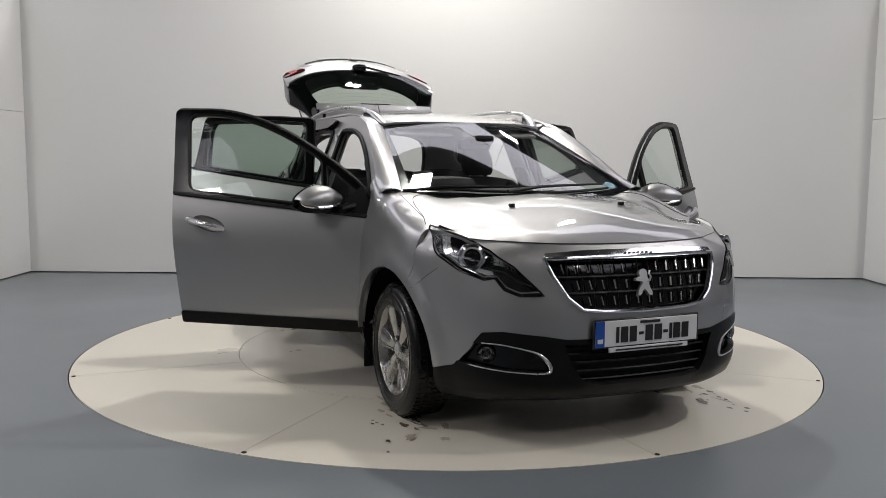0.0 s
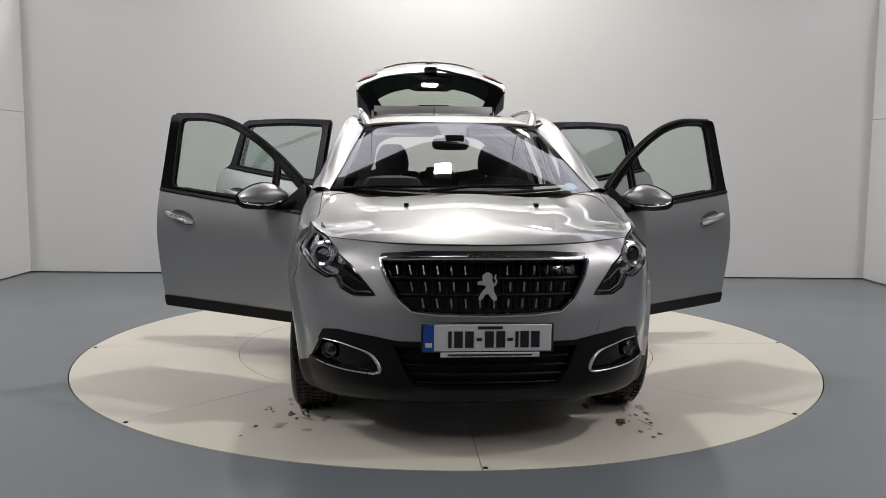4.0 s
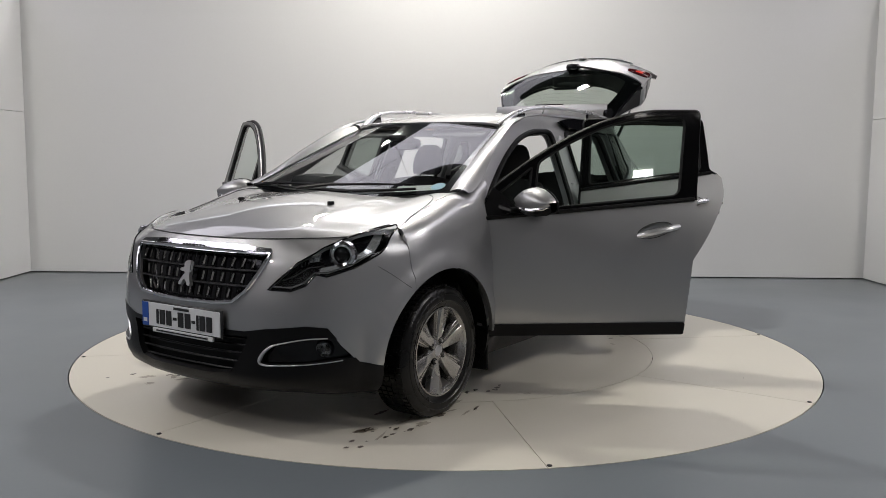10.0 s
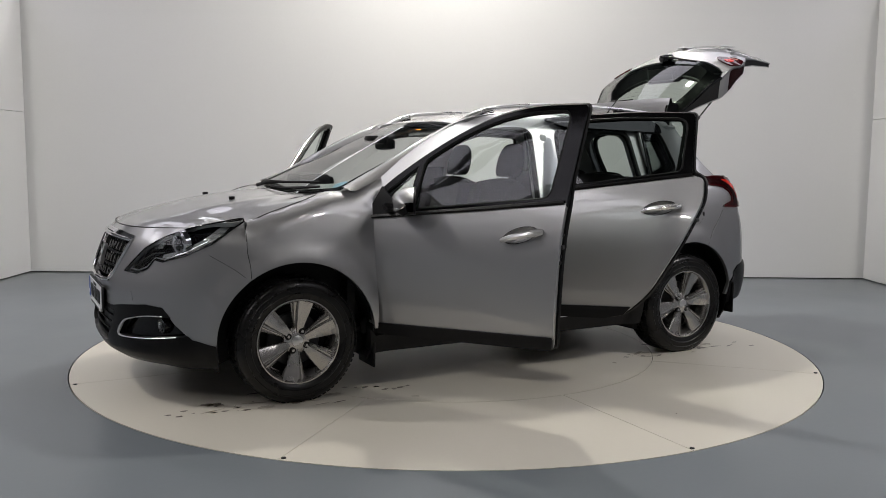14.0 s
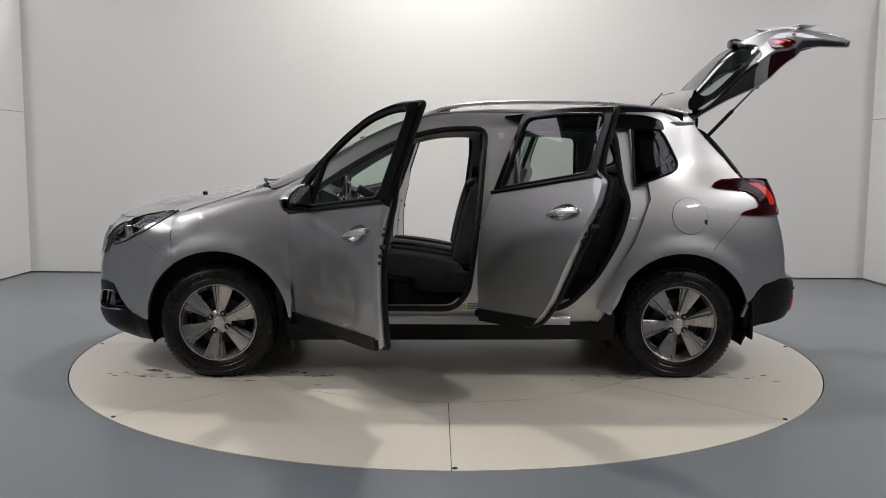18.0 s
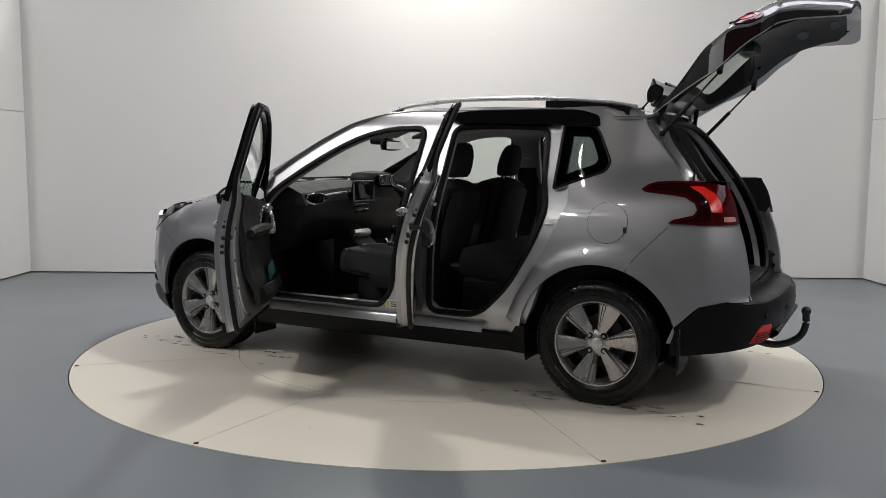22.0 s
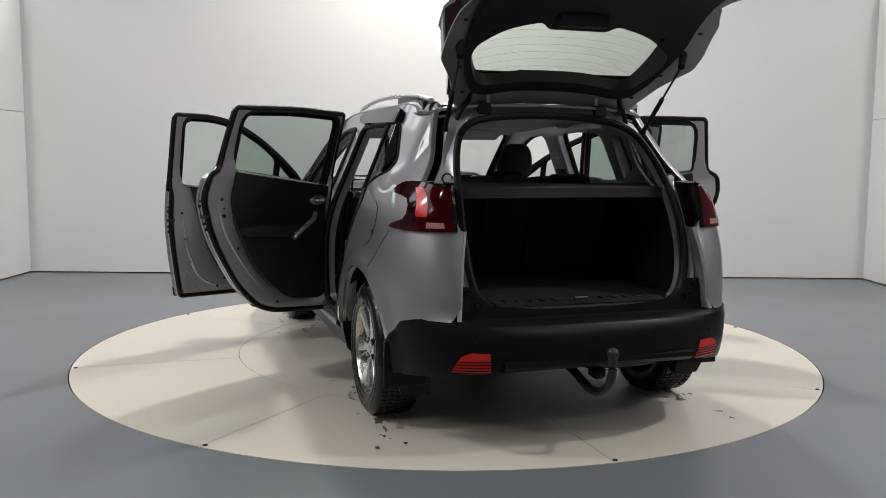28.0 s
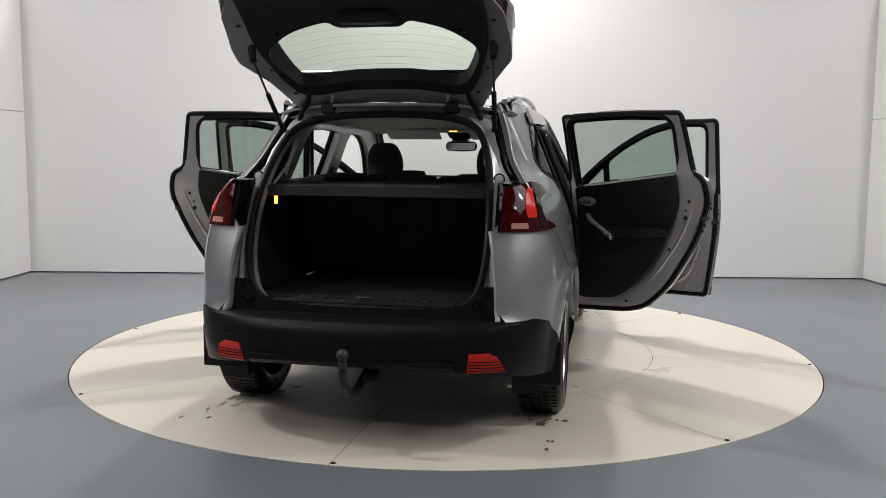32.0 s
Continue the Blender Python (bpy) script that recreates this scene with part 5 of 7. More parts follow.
for sgn in (1, -1):
    part("gate_corner", used((gs_v, [f for f in gs_f if 1.075 < tall(f) < 1.15 and wide(f) and gs_v[f[0]][1] * sgn > 0])), PAINT, gt, "silver corner of the tailgate")
    part("lamp_flank", used((gs_v, [f for f in gs_f if 0.925 < tall(f) <= 1.075 and wide(f) and gs_v[f[0]][1] * sgn > 0])), DARK_LENS, gt, "dark red side of the tailgate lamp")
for y, z in ((0.44, 1.36), (-0.44, 1.36), (0.505, 1.22), (-0.505, 1.22), (0.56, 1.0), (-0.56, 1.0)):
    part("plug", cushion((gate_in(y, z)[0] + 0.034, y * 0.985, z), (0.010, 0.022, 0.022), 0.9, 2), INK, gt)
part("inner_trim", sheet(i_loop, inner, [fillet([(a * 0.99, b) for a, b in v_loop], 0.01)], step=0.05, thick=0.02, out=(1, 0, -0.3)), TRIM, gt, "black plastic inner trim")
rim = dense(v_loop, 0.03)
part("window_reveal", loft([[gate(a, b, -0.01) for a, b in rim + rim[:1]], [inner(a * 0.99, b) for a, b in rim + rim[:1]]]), TRIM, gt)
# flat black patches: the shade inside the grips put into colour
for y, z, a, b in ((0.30, 0.70, 0.13, 0.05), (-0.30, 0.70, 0.13, 0.05), (0.34, 0.86, 0.10, 0.06), (-0.34, 0.86, 0.10, 0.06)):
    hole_ = [(y + a / 2 * math.cos(t), z + b / 2 * math.sin(t)) for t in np.linspace(0, 6.283, 18, endpoint=False)]
    part("grip_recess_shade", sheet(hole_, lambda u, v: (inner(u, v)[0] + 0.002, inner(u, v)[1], inner(u, v)[2]), step=0.05, thick=0.004, out=(1, 0, 0)), BLACK_GLOSS, gt)
part("wiper_motor_cover", cushion((GATE_X(1.08) + 0.055, 0.0, 1.065), (0.06, 0.26, 0.10), 0.4, 3), TRIM, gt)
for y in (-0.31, 0.31):
    part("shelf_hook", box(inner(y * 1.3, 1.085), (0.02, 0.022, 0.022), 0.005), BLACK_PLASTIC, gt)
for sgn in (1, -1):
    lt = [(0.43, 1.02), (0.50, 1.042), (0.59, 1.052), (0.618, 1.035), (0.604, 0.935), (0.57, 0.915), (0.50, 0.955)]
    tl = part("inner_tail_lamp", sheet([(sgn * a, b) for a, b in rounded(lt, 1)], lambda y, z: gate(y, z, 0.008), step=0.03, thick=0.02, out=(-1, 0, 0)), RED_LENS, gt, "red tailgate lamp")
    br = [(0.50, 1.022), (0.56, 1.03), (0.565, 1.0), (0.555, 0.965), (0.52, 0.975)]
    part("bright_lens", sheet([(sgn * a, b) for a, b in rounded(br, 1)], lambda y, z: gate(y, z, 0.010), step=0.03, thick=0.004, out=(-1, 0, 0)), RED_BRIGHT, tl)
    br = [(0.50, 0.98), (0.56, 0.952), (0.555, 0.937), (0.50, 0.965)]
    part("reverse_lens", sheet([(sgn * a, b) for a, b in br], lambda y, z: gate(y, z, 0.010), step=0.03, thick=0.004, out=(-1, 0, 0)), PINK_LENS, tl)
    # strut and its ball
    top = Vector((-1.755, sgn * 0.535, 1.632))
    low_ = Vector((-1.485, sgn * 0.508, 1.340))
    mid = low_.lerp(top, 0.52)
    st = part("gas_strut", tube([low_, mid, mid.lerp(top, 0.02)], 0.011, 8), RUBBER, car, "black gas strut")
    part("strut_rod", tube([mid, top], 0.005, 8), DARK_METAL, st)
    part("strut_end", cushion(top, (0.03, 0.03, 0.03), 0.8, 2), BLACK_PLASTIC, st)
    part("strut_bracket", tube([tail_m.inverted() @ top, Vector(gate(sgn * 0.55, 1.115, -0.02))], [0.014, 0.03], 8), DARK_METAL, gt)
    part("strut_foot", cushion(low_, (0.03, 0.03, 0.03), 0.8, 2), BLACK_PLASTIC, st)
    part("hinge", tube([(-1.40, sgn * 0.28, 1.43), (-1.43, sgn * 0.28, 1.45), (-1.43, sgn * 0.28, 1.50)], 0.013, 6), PAINT_IN, car)
    part("hinge_block", box((-1.425, sgn * 0.30, 1.440), (0.04, 0.07, 0.055), 0.008), DARK_METAL, car)
    part("cable_sleeve", tube([tuple(p) for p in catmull([(-1.44, sgn * 0.44, 1.38), (-1.45, sgn * 0.42, 1.43), (-1.46, sgn * 0.39, 1.47), (-1.47, sgn * 0.38, 1.52)], 4)], 0.012, 7), RUBBER, car)
    # side fin of the spoiler
    fin = [(-1.425, 1.462), (-1.47, 1.470), (-1.505, 1.462), (-1.522, 1.435), (-1.520, 1.405), (-1.50, 1.385), (-1.45, 1.40)]
    part("spoiler_fin", sheet(rounded(fin, 2), lambda x, z: (x, 0.50 * sgn - 0.25 * sgn * max(0, z - 1.36), z), step=0.04, thick=0.02, out=(0, sgn, 0)), BLACK_GLOSS, gt)
    part("fin_lining", sheet(rounded(fin, 2), lambda x, z: (x, 0.476 * sgn - 0.25 * sgn * max(0, z - 1.36), z), step=0.04, thick=0.006, out=(0, -sgn, 0)), BLACK_GLOSS, gt)
sp = [[(x, y, z - 0.03 * (abs(y) / 0.48) ** 3) for y in np.linspace(-0.47, 0.47, 17)] for x, z in ((-1.415, 1.474), (-1.46, 1.484), (-1.515, 1.483), (-1.552, 1.472), (-1.549, 1.462), (-1.51, 1.445), (-1.48, 1.43))]
part("spoiler", loft(sp[:5]), PAINT, gt, "silver roof spoiler on the tailgate")
part("spoiler_underside", loft(sp[4:]), BLACK_GLOSS, gt)
part("brake_light", box((-1.554, 0, 1.464), (0.012, 0.24, 0.014), 0.003), DARK_LENS, gt)
part("wiper_arm", tube([gate(0.0, 1.06, 0.02), gate(0.06, 1.075, 0.03), gate(0.34, 1.10, 0.018)], [0.016, 0.010, 0.006], 6), BLACK_PLASTIC, gt)
part("wiper_cap", cushion(gate(0.0, 1.06, 0.015), (0.06, 0.12, 0.07), 0.7, 3), BLACK_GLOSS, gt)
part("plate_recess", sheet(fillet([(-0.36, 0.63), (0.36, 0.63), (0.39, 0.80), (-0.39, 0.80)], 0.03), lambda y, z: gate(y, z, 0.003), step=0.06, thick=0.006, out=(-1, 0, 0)), PAINT_IN, gt)
part("chrome_bar", sheet(fillet([(-0.40, 0.80), (0.40, 0.80), (0.39, 0.835), (-0.39, 0.835)], 0.008), lambda y, z: gate(y, z, 0.012), step=0.06, thick=0.016, out=(-1, 0, 0)), CHROME, gt, "chrome bar over the rear plate")
rp = part("number_plate", box(gate(0, 0.715, 0.012), (0.008, 0.52, 0.11), 0.002), PLATE_WHITE, gt, "white number plate with dark bars")
for k in range(8):
    part("dark_bar", box(Vector(gate(0, 0.712, 0.018)) + Vector((0, -0.16 + 0.046 * k, 0)), (0.002, 0.03, 0.065), 0), INK, rp)
part("emblem", cushion(gate(0, 0.89, 0.008), (0.012, 0.07, 0.09), 0.3, 2), SATIN, gt, "plain satin silver emblem")
for y0, w in ((0.42, 0.16), (-0.42, 0.12)):
    for k in range(4):
        part("lettering", box(Vector(gate(y0, 0.875, 0.004)) + Vector((0, (k - 1.5) * w / 4, 0)), (0.004, w / 6, 0.022), 0.001), SATIN, gt)
for y in (-0.2, 0.2):
    part("rubber_stop", box((GATE_X(0.61) + 0.075, y * 2.0, 0.62), (0.03, 0.035, 0.03), 0.008), RUBBER, gt)


# ---------------------------------------------------------------- doors
WIN_F = fillet([(0.60, 0.958), (-0.125, 1.034), (-0.170, 1.424), (0.02, 1.421), (0.22, 1.377), (0.42, 1.287), (0.575, 1.190)], [0.02, 0.04, 0.05, 0.1, 0.1, 0.1, 0.03])
WIN_Q = fillet([(0.625, 0.956), (0.80, 0.940), (0.80, 1.015), (0.605, 1.165)], 0.012)
WIN_R = fillet([(-0.288, 1.052), (-0.962, 1.146), (-0.958, 1.428), (-0.62, 1.440), (-0.305, 1.425)], [0.03, 0.03, 0.06, 0.1, 0.05])
SKIN_F = fillet([(0.815, 0.312), (-0.165, 0.345), (-0.195, 0.75), (-0.21, BELT(-0.21)), (0.850, BELT(0.850)), (0.854, 0.60)], [0.05, 0.02, 0.3, 0.01, 0.02, 0.2])
SKIN_R = fillet([(-0.19, 0.322), (-0.225, 0.75), (-0.24, BELT(-0.24)), (-1.02, BELT(-1.02)), (-1.082, 1.115), (-1.095, 1.00), (-1.0, 0.77), (-0.84, 0.50), (-0.71, 0.380), (-0.60, 0.350)],
                [0.03, 0.3, 0.01, 0.02, 0.02, 0.06, 0.2, 0.2, 0.08, 0.06])
BOT_F = fillet([(0.817, 0.372), (-0.170, 0.408), (-0.165, 0.345), (0.815, 0.312)], 0.012)
BOT_R = fillet([(-0.192, 0.390), (-0.752, 0.425), (-0.71, 0.380), (-0.60, 0.350), (-0.19, 0.322)], 0.012)
def grow(loop, d):
    """A loop pushed outwards by d."""
    n = len(loop)
    area = sum(loop[i - 1][0] * loop[i][1] - loop[i][0] * loop[i - 1][1] for i in range(n))
    k = d if area > 0 else -d
    out = []
    for i in range(n):
        a, b = Vector(loop[i - 2]), Vector(loop[(i + 1) % n])
        t = (b - a).normalized()
        out.append((loop[i - 1][0] + t.y * k, loop[i - 1][1] - t.x * k))
    return out


HOLE_F = fillet([(0.81, 0.933), (0.60, 0.950), (-0.133, 1.026), (-0.178, 1.430), (0.02, 1.427), (0.222, 1.382), (0.425, 1.292), (0.60, 1.185), (0.81, 1.035)], [0.01, 0.1, 0.04, 0.06, 0.1, 0.1, 0.1, 0.1, 0.01])
HOLE_R = fillet([(-0.280, 1.044), (-0.928, 1.133), (-0.935, 1.433), (-0.62, 1.445), (-0.298, 1.430)], [0.03, 0.04, 0.08, 0.1, 0.06])


def door_pose(front, sgn, angle):
    """The swing of a door about its hinges; the front doors' hinges lean a little."""
    h = Vector((0.845, 0.79 * sgn, 0.9)) if front else Vector((-0.21, 0.80 * sgn, 0.9))
    axis = Vector((0.06, -0.03 * sgn, 1)) if front else Vector((0, 0, 1))
    return Matrix.Translation(h) @ Matrix.Rotation(radians(-angle * sgn), 4, axis.normalized()) @ Matrix.Translation(-h)


def door(front, sgn, angle):
    fl = (lambda g: g) if sgn > 0 else mirror
    pt = lambda p: (p[0], p[1] * sgn, p[2])
    outline, skin, bottom = (DOOR_F, SKIN_F, BOT_F) if front else (DOOR_R, SKIN_R, BOT_R)
    wins = [WIN_F, WIN_Q] if front else [WIN_R]
    hx = 0.845 if front else -0.21
    m = door_pose(front, sgn, angle)
    o = (0, 1, 0)
    ox, oz, rise = (-0.015, 0.866, -0.24) if front else (-0.885, 0.955, -0.16)
    cup = [(ox + 0.012 + 0.085 * math.cos(a), oz + 0.002 + 0.036 * math.sin(a) + rise * 0.085 * math.cos(a)) for a in np.linspace(0, 6.283, 24, endpoint=False)]
    d = part("door", fl(sheet(skin, side_fn(0.002), [cup], step=0.045, thick=0.022, out=o)), PAINT, car,
             ("silver front door, open wide" if front else "silver rear door, open wide"), m=m)
    # window frame, black outside
    frame_loop = clip_below(outline, lambda x: BELT(x) - 0.012)
    part("window_frame", fl(sheet(frame_loop, side_fn(0.001), wins, step=0.04, thick=0.03, out=o)), BLACK_SATIN, d, "black window frame")
    bx = [0.86, 0.5, 0.1, -0.20] if front else [-0.24, -0.5, -0.8, -1.02]
    part("waist_strip", tube([pt(side(x, BELT(x) + 0.004, 0.006)) for x in np.linspace(bx[0], bx[-1], 14)], 0.011, 6), BLACK_PLASTIC, d)
    part("lower_strip", fl(sheet(bottom, side_fn(0.010), step=0.06, thick=0.02, out=o)), BLACK_PLASTIC, d, "black plastic strip along the door's foot")
    for k, w in enumerate(wins):
        gl = part("window", fl(sheet(w, side_fn(-0.012), step=0.08, thick=0, out=o)), TINT if front else DARK_TINT, d, "green-tinted door window")
        part("window_seal", tube([pt(side(x, z, -0.006)) for x, z in dense(w, 0.04)], 0.008, 6, closed=True, up=(0, 1, 0)), RUBBER, gl)
    # pressed inner shell and its edge, with rubber seal
    loop = dense(outline, 0.03)
    c = Vector((sum(p[0] for p in loop) / len(loop), sum(p[1] for p in loop) / len(loop)))
    shrink = lambda p, k: (c.x + (p[0] - c.x) * (1 - k / 0.5), c.y + (p[1] - c.y) * (1 - k / 0.55))
    deep = lambda p: 1 - 0.55 * ease(BELT(p[0]) - 0.05, BELT(p[0]) + 0.12, p[1])
    rows = [[pt(side(*shrink(p, k), -0.004 - f * deep(p))) for p in loop + loop[:1]] for k, f in ((0, 0), (0.004, 0.020), (0.010, 0.050), (0.012, 0.066))]
    hole = HOLE_F if front else HOLE_R
    shell_fn = lambda x, z: side(x, z, -0.004 - 0.073 * deep((x, z)))
    part("edge", loft(rows), PAINT_IN, d, "silver pressed door edge")
    part("inner_shell", fl(sheet([shrink(p, 0.020 if p[1] < BELT(p[0]) else 0.006) for p in outline], shell_fn, [grow(hole, 0.007)], step=0.05, thick=0.008, out=(0, -1, 0))), PAINT_IN, d, "silver inner door shell")
    part("window_trim", fl(sheet(grow(hole, 0.004), lambda x, z: side(x, z, -0.026 - 0.004 * deep((x, z))), wins, step=0.05, thick=0.008, out=(0, -1, 0))), BLACK_SATIN, d, "black inner window trim")
    part("inner_seal", tube([pt(side(*p, -0.034)) for p in dense(grow(hole, 0.005), 0.03)], 0.012, 6, closed=True, up=(0, 1, 0)), RUBBER, d)
    part("door_seal", tube([pt(side(*shrink(p, 0.004), -0.004 - 0.055 * deep(p))) for p in dense(outline, 0.03)], 0.013, 6, closed=True, up=(0, 1, 0)), RUBBER, d)
    # pressed beads, plugs and a bracket in the shell
    bead = ((-0.135, 0.96), (-0.112, 0.78), (-0.085, 0.62), (-0.03, 0.47), (0.06, 0.405), (0.20, 0.375)) if front else ((-1.02, 1.02), (-0.975, 0.90), (-0.90, 0.76), (-0.80, 0.61), (-0.69, 0.475))
    lay = lambda x, z, h: Vector(shell_fn(x, z)) + Vector((0, 0.004 - h, 0))
    part("pressed_bead", tube([pt(lay(*p, 0.0)) for p in spline_through(bead, 24)], [0.004 + 0.009 * math.sin(math.pi * k / 23) for k in range(24)], 8, up=(0, 1, 0)), PAINT_IN, d)
    if front:
        loop3 = fillet([(-0.125, 0.385), (-0.115, 0.52), (-0.02, 0.385)], 0.022)
        part("pressed_bead", tube([pt(lay(*p, 0.0)) for p in dense(loop3, 0.02)], 0.007, 6, closed=True, up=(0, 1, 0)), PAINT_IN, d)
        plugs = ((-0.10, 0.70, 0.012), (-0.13, 0.86, 0.008), (0.10, 0.385, 0.009), (-0.075, 0.555, 0.007))
    else:
        plugs = ((-0.985, 0.99, 0.009), (-0.955, 0.90, 0.012), (-0.85, 0.72, 0.008), (-0.60, 0.405, 0.008), (-0.96, 0.94, 0.006))
    for x, z, r in plugs:
        part("plug", cushion(pt(lay(x, z, 0.006)), (r * 2, 0.008, r * 2), 0.8, 2), INK, d)
    # trim card
    if front:
        card = fillet([(0.77, 0.50), (0.71, 0.40), (0.26, 0.40), (0.12, 0.46), (0.035, 0.66), (0.0, 0.80), (-0.085, 1.020), (0.60, 0.952), (0.79, 0.928), (0.79, 0.75)], [0.05, 0.06, 0.08, 0.08, 0.1, 0.1, 0.02, 0.05, 0.03, 0.1])
    else:
        card = fillet([(-0.265, 0.46), (-0.32, 0.402), (-0.555, 0.424), (-0.665, 0.505), (-0.765, 0.618), (-0.880, 0.84), (-0.938, 1.0), (-0.930, 1.129), (-0.288, 1.043)], [0.05, 0.05, 0.06, 0.1, 0.1, 0.1, 0.06, 0.02, 0.02])

    def card_fn(x, z):
        swell = 0.028 * ease(0.95, 0.75, z) + (0.03 * math.exp(-((z - 0.50) / 0.08) ** 2) if front else 0.016 * math.exp(-((z - 0.52) / 0.08) ** 2))
        return side(x, z, -0.088 - swell)
    tc = part("trim_card", fl(sheet(card, card_fn, step=0.05, thick=0.03, out=(0, -1, 0))), TRIM, d, "black door trim card")
    x0, x1 = (0.60, 0.05) if front else (-0.42, -0.86)
    arm = [card_fn(x0 + (x1 - x0) * k, 0.80 + 0.015 * k) for k in np.linspace(0, 1, 8)]
    part("armrest", tube([(x, (y - 0.020) * sgn, z) for x, y, z in arm], [0.028, 0.032, 0.034, 0.034, 0.034, 0.033, 0.030, 0.02], 8), TRIM, tc)
    xa, xb = (0.52, 0.36) if front else (-0.36, -0.52)
    hnd = [Vector(card_fn(xa, 0.89)) + Vector((0, -0.01, 0)), Vector(card_fn(xa * 0.7 + xb * 0.3, 0.86)) + Vector((0, -0.05, 0)), Vector(card_fn(xb, 0.79)) + Vector((0, -0.055, 0)), Vector(card_fn(xb - 0.01, 0.765)) + Vector((0, -0.03, 0))]
    if front:
        hnd = [Vector(card_fn(x, z)) + Vector((0, -o_, 0)) for x, z, o_ in ((0.545, 0.925, 0.012), (0.655, 0.915, 0.012), (0.672, 0.88, 0.03), (0.64, 0.80, 0.045), (0.60, 0.775, 0.045), (0.50, 0.79, 0.03), (0.44, 0.805, 0.012))]
        # the pocket's shade is a flat black patch on the card
        part("grip_recess_shade", fl(sheet(fillet([(0.55, 0.91), (0.645, 0.90), (0.62, 0.80), (0.50, 0.805), (0.45, 0.83)], 0.02), lambda x, z: Vector(card_fn(x, z)) + Vector((0, -0.003, 0)), step=0.04, thick=0.004, out=(0, -1, 0))), BLACK_GLOSS, tc)
        part("slant_trim", tube([pt(Vector(card_fn(x, z)) + Vector((0, -0.006, 0))) for x, z in ((0.545, 0.922), (0.48, 0.88), (0.41, 0.825))], 0.008, 6), ALLOY, tc)
    part("pull_handle", tube([pt(p) for p in catmull(hnd, 4)], 0.014, 8), SATIN, tc, "satin silver pull handle")
    lx = 0.585 if front else -0.375
    lz = 0.912 if front else 0.968
    lc = [(lx + 0.055 * math.cos(a), lz + 0.026 * math.sin(a)) for a in np.linspace(0, 6.283, 20, endpoint=False)]
    part("release_bezel", fl(sheet(lc, lambda x, z: side(x, z, -0.124), step=0.03, thick=0.010, out=(0, -1, 0))), SATIN, tc)
    part("release_lever", tube([pt(Vector(side(lx + 0.03, lz, -0.136))), pt(Vector(side(lx - 0.035, lz + 0.002, -0.140)))], 0.011, 7), CHROME, tc)
    if front:
        pk = [Vector(card_fn(x, 0.53)) + Vector((0, -0.03 - 0.03 * math.sin((x - 0.1) / 0.55 * math.pi), 0)) for x in np.linspace(0.65, 0.10, 9)]
        part("door_pocket", loft([[pt(p + Vector((0, 0.02, -0.10))) for p in pk], [pt(p + Vector((0, -0.012, -0.05))) for p in pk], [pt(p) for p in pk], [pt(p + Vector((0, 0.012, 0.0))) for p in pk]]), TRIM, tc)
        if sgn > 0:
            part("leaflet", box(Vector(card_fn(0.52, 0.565)) + Vector((0, -0.022, 0.0)), (0.15, 0.012, 0.075), 0.002, Matrix.Rotation(radians(-8), 4, "Y")), TEAL, tc, "teal leaflet in the door pocket")
    # outer handle in its cup
    dent = lambda x, z: side(x, z, 0.002 - 0.030 * max(0.0, 1 - ((x - ox - 0.012) / 0.085) ** 2 - ((z - oz - 0.002 - rise * (x - ox - 0.012)) / 0.036) ** 2) ** 0.6)
    hc = part("handle_cup", fl(sheet(cup, dent, step=0.012, thick=0.003, out=o)), PAINT, d)
    part("cup_edge", tube([pt(side(x, z, 0.001)) for x, z in cup], 0.002, 4, closed=True, up=(0, 1, 0)), DARK_METAL, hc)
    hp = [pt(side(ox + k, oz + rise * k + 0.004 * (1 - (k / 0.1) ** 2), 0.012 + 0.024 * (1 - (k / 0.105) ** 2))) for k in np.linspace(0.10, -0.105, 9)]
    part("handle", tube(hp, [0.010, 0.014, 0.016, 0.016, 0.016, 0.016, 0.017, 0.017, 0.013], 8, flat=0.95), SATIN, hc, "satin silver door handle")
    if front:
        part("lock_cap", cushion(pt(side(ox - 0.10, oz - 0.10 * rise, 0.014)), (0.022, 0.012, 0.026), 0.6, 2), CHROME, hc)
    # lock, holes in the shut face
    shut = lambda z: float(np.interp(z, (0.335, 0.75, 1.02), (-0.165, -0.195, -0.21)) if front else np.interp(z, (0.5, 0.77, 0.95), (-0.84, -1.0, -1.088)))
    ez = 0.80 if front else 0.88
    for dz, r in ((0.10, 0.004), (0.075, 0.007), (-0.02, 0.008), (-0.05, 0.008)):
        part("bolt_hole", cushion(pt(Vector(side(shut(ez + dz) + 0.004, ez + dz, -0.034))), (0.014, r * 2.4, r * 2.4), 0.8, 2), INK, d)
    part("latch", box(Vector(pt(side(shut(ez + 0.02) + 0.010, ez + 0.02, -0.055))), (0.03, 0.05, 0.02), 0.003), DARK_METAL, d)
    # hinges and check strap
    for z in (0.50, 0.88):
        part("hinge", box((hx + 0.015, 0.775 * sgn, z), (0.05, 0.04, 0.05), 0.008), PAINT_IN, d)
    if front:
        mirror_part(d, sgn)
    return d


def spline_through(pts, n):
    """n points along a smooth line through the given ones."""
    out = [tuple(p) for p in catmull([(a, 0.0, b) for a, b in pts], 8)]
    return [(out[round(k * (len(out) - 1) / (n - 1))][0], out[round(k * (len(out) - 1) / (n - 1))][2]) for k in range(n)]


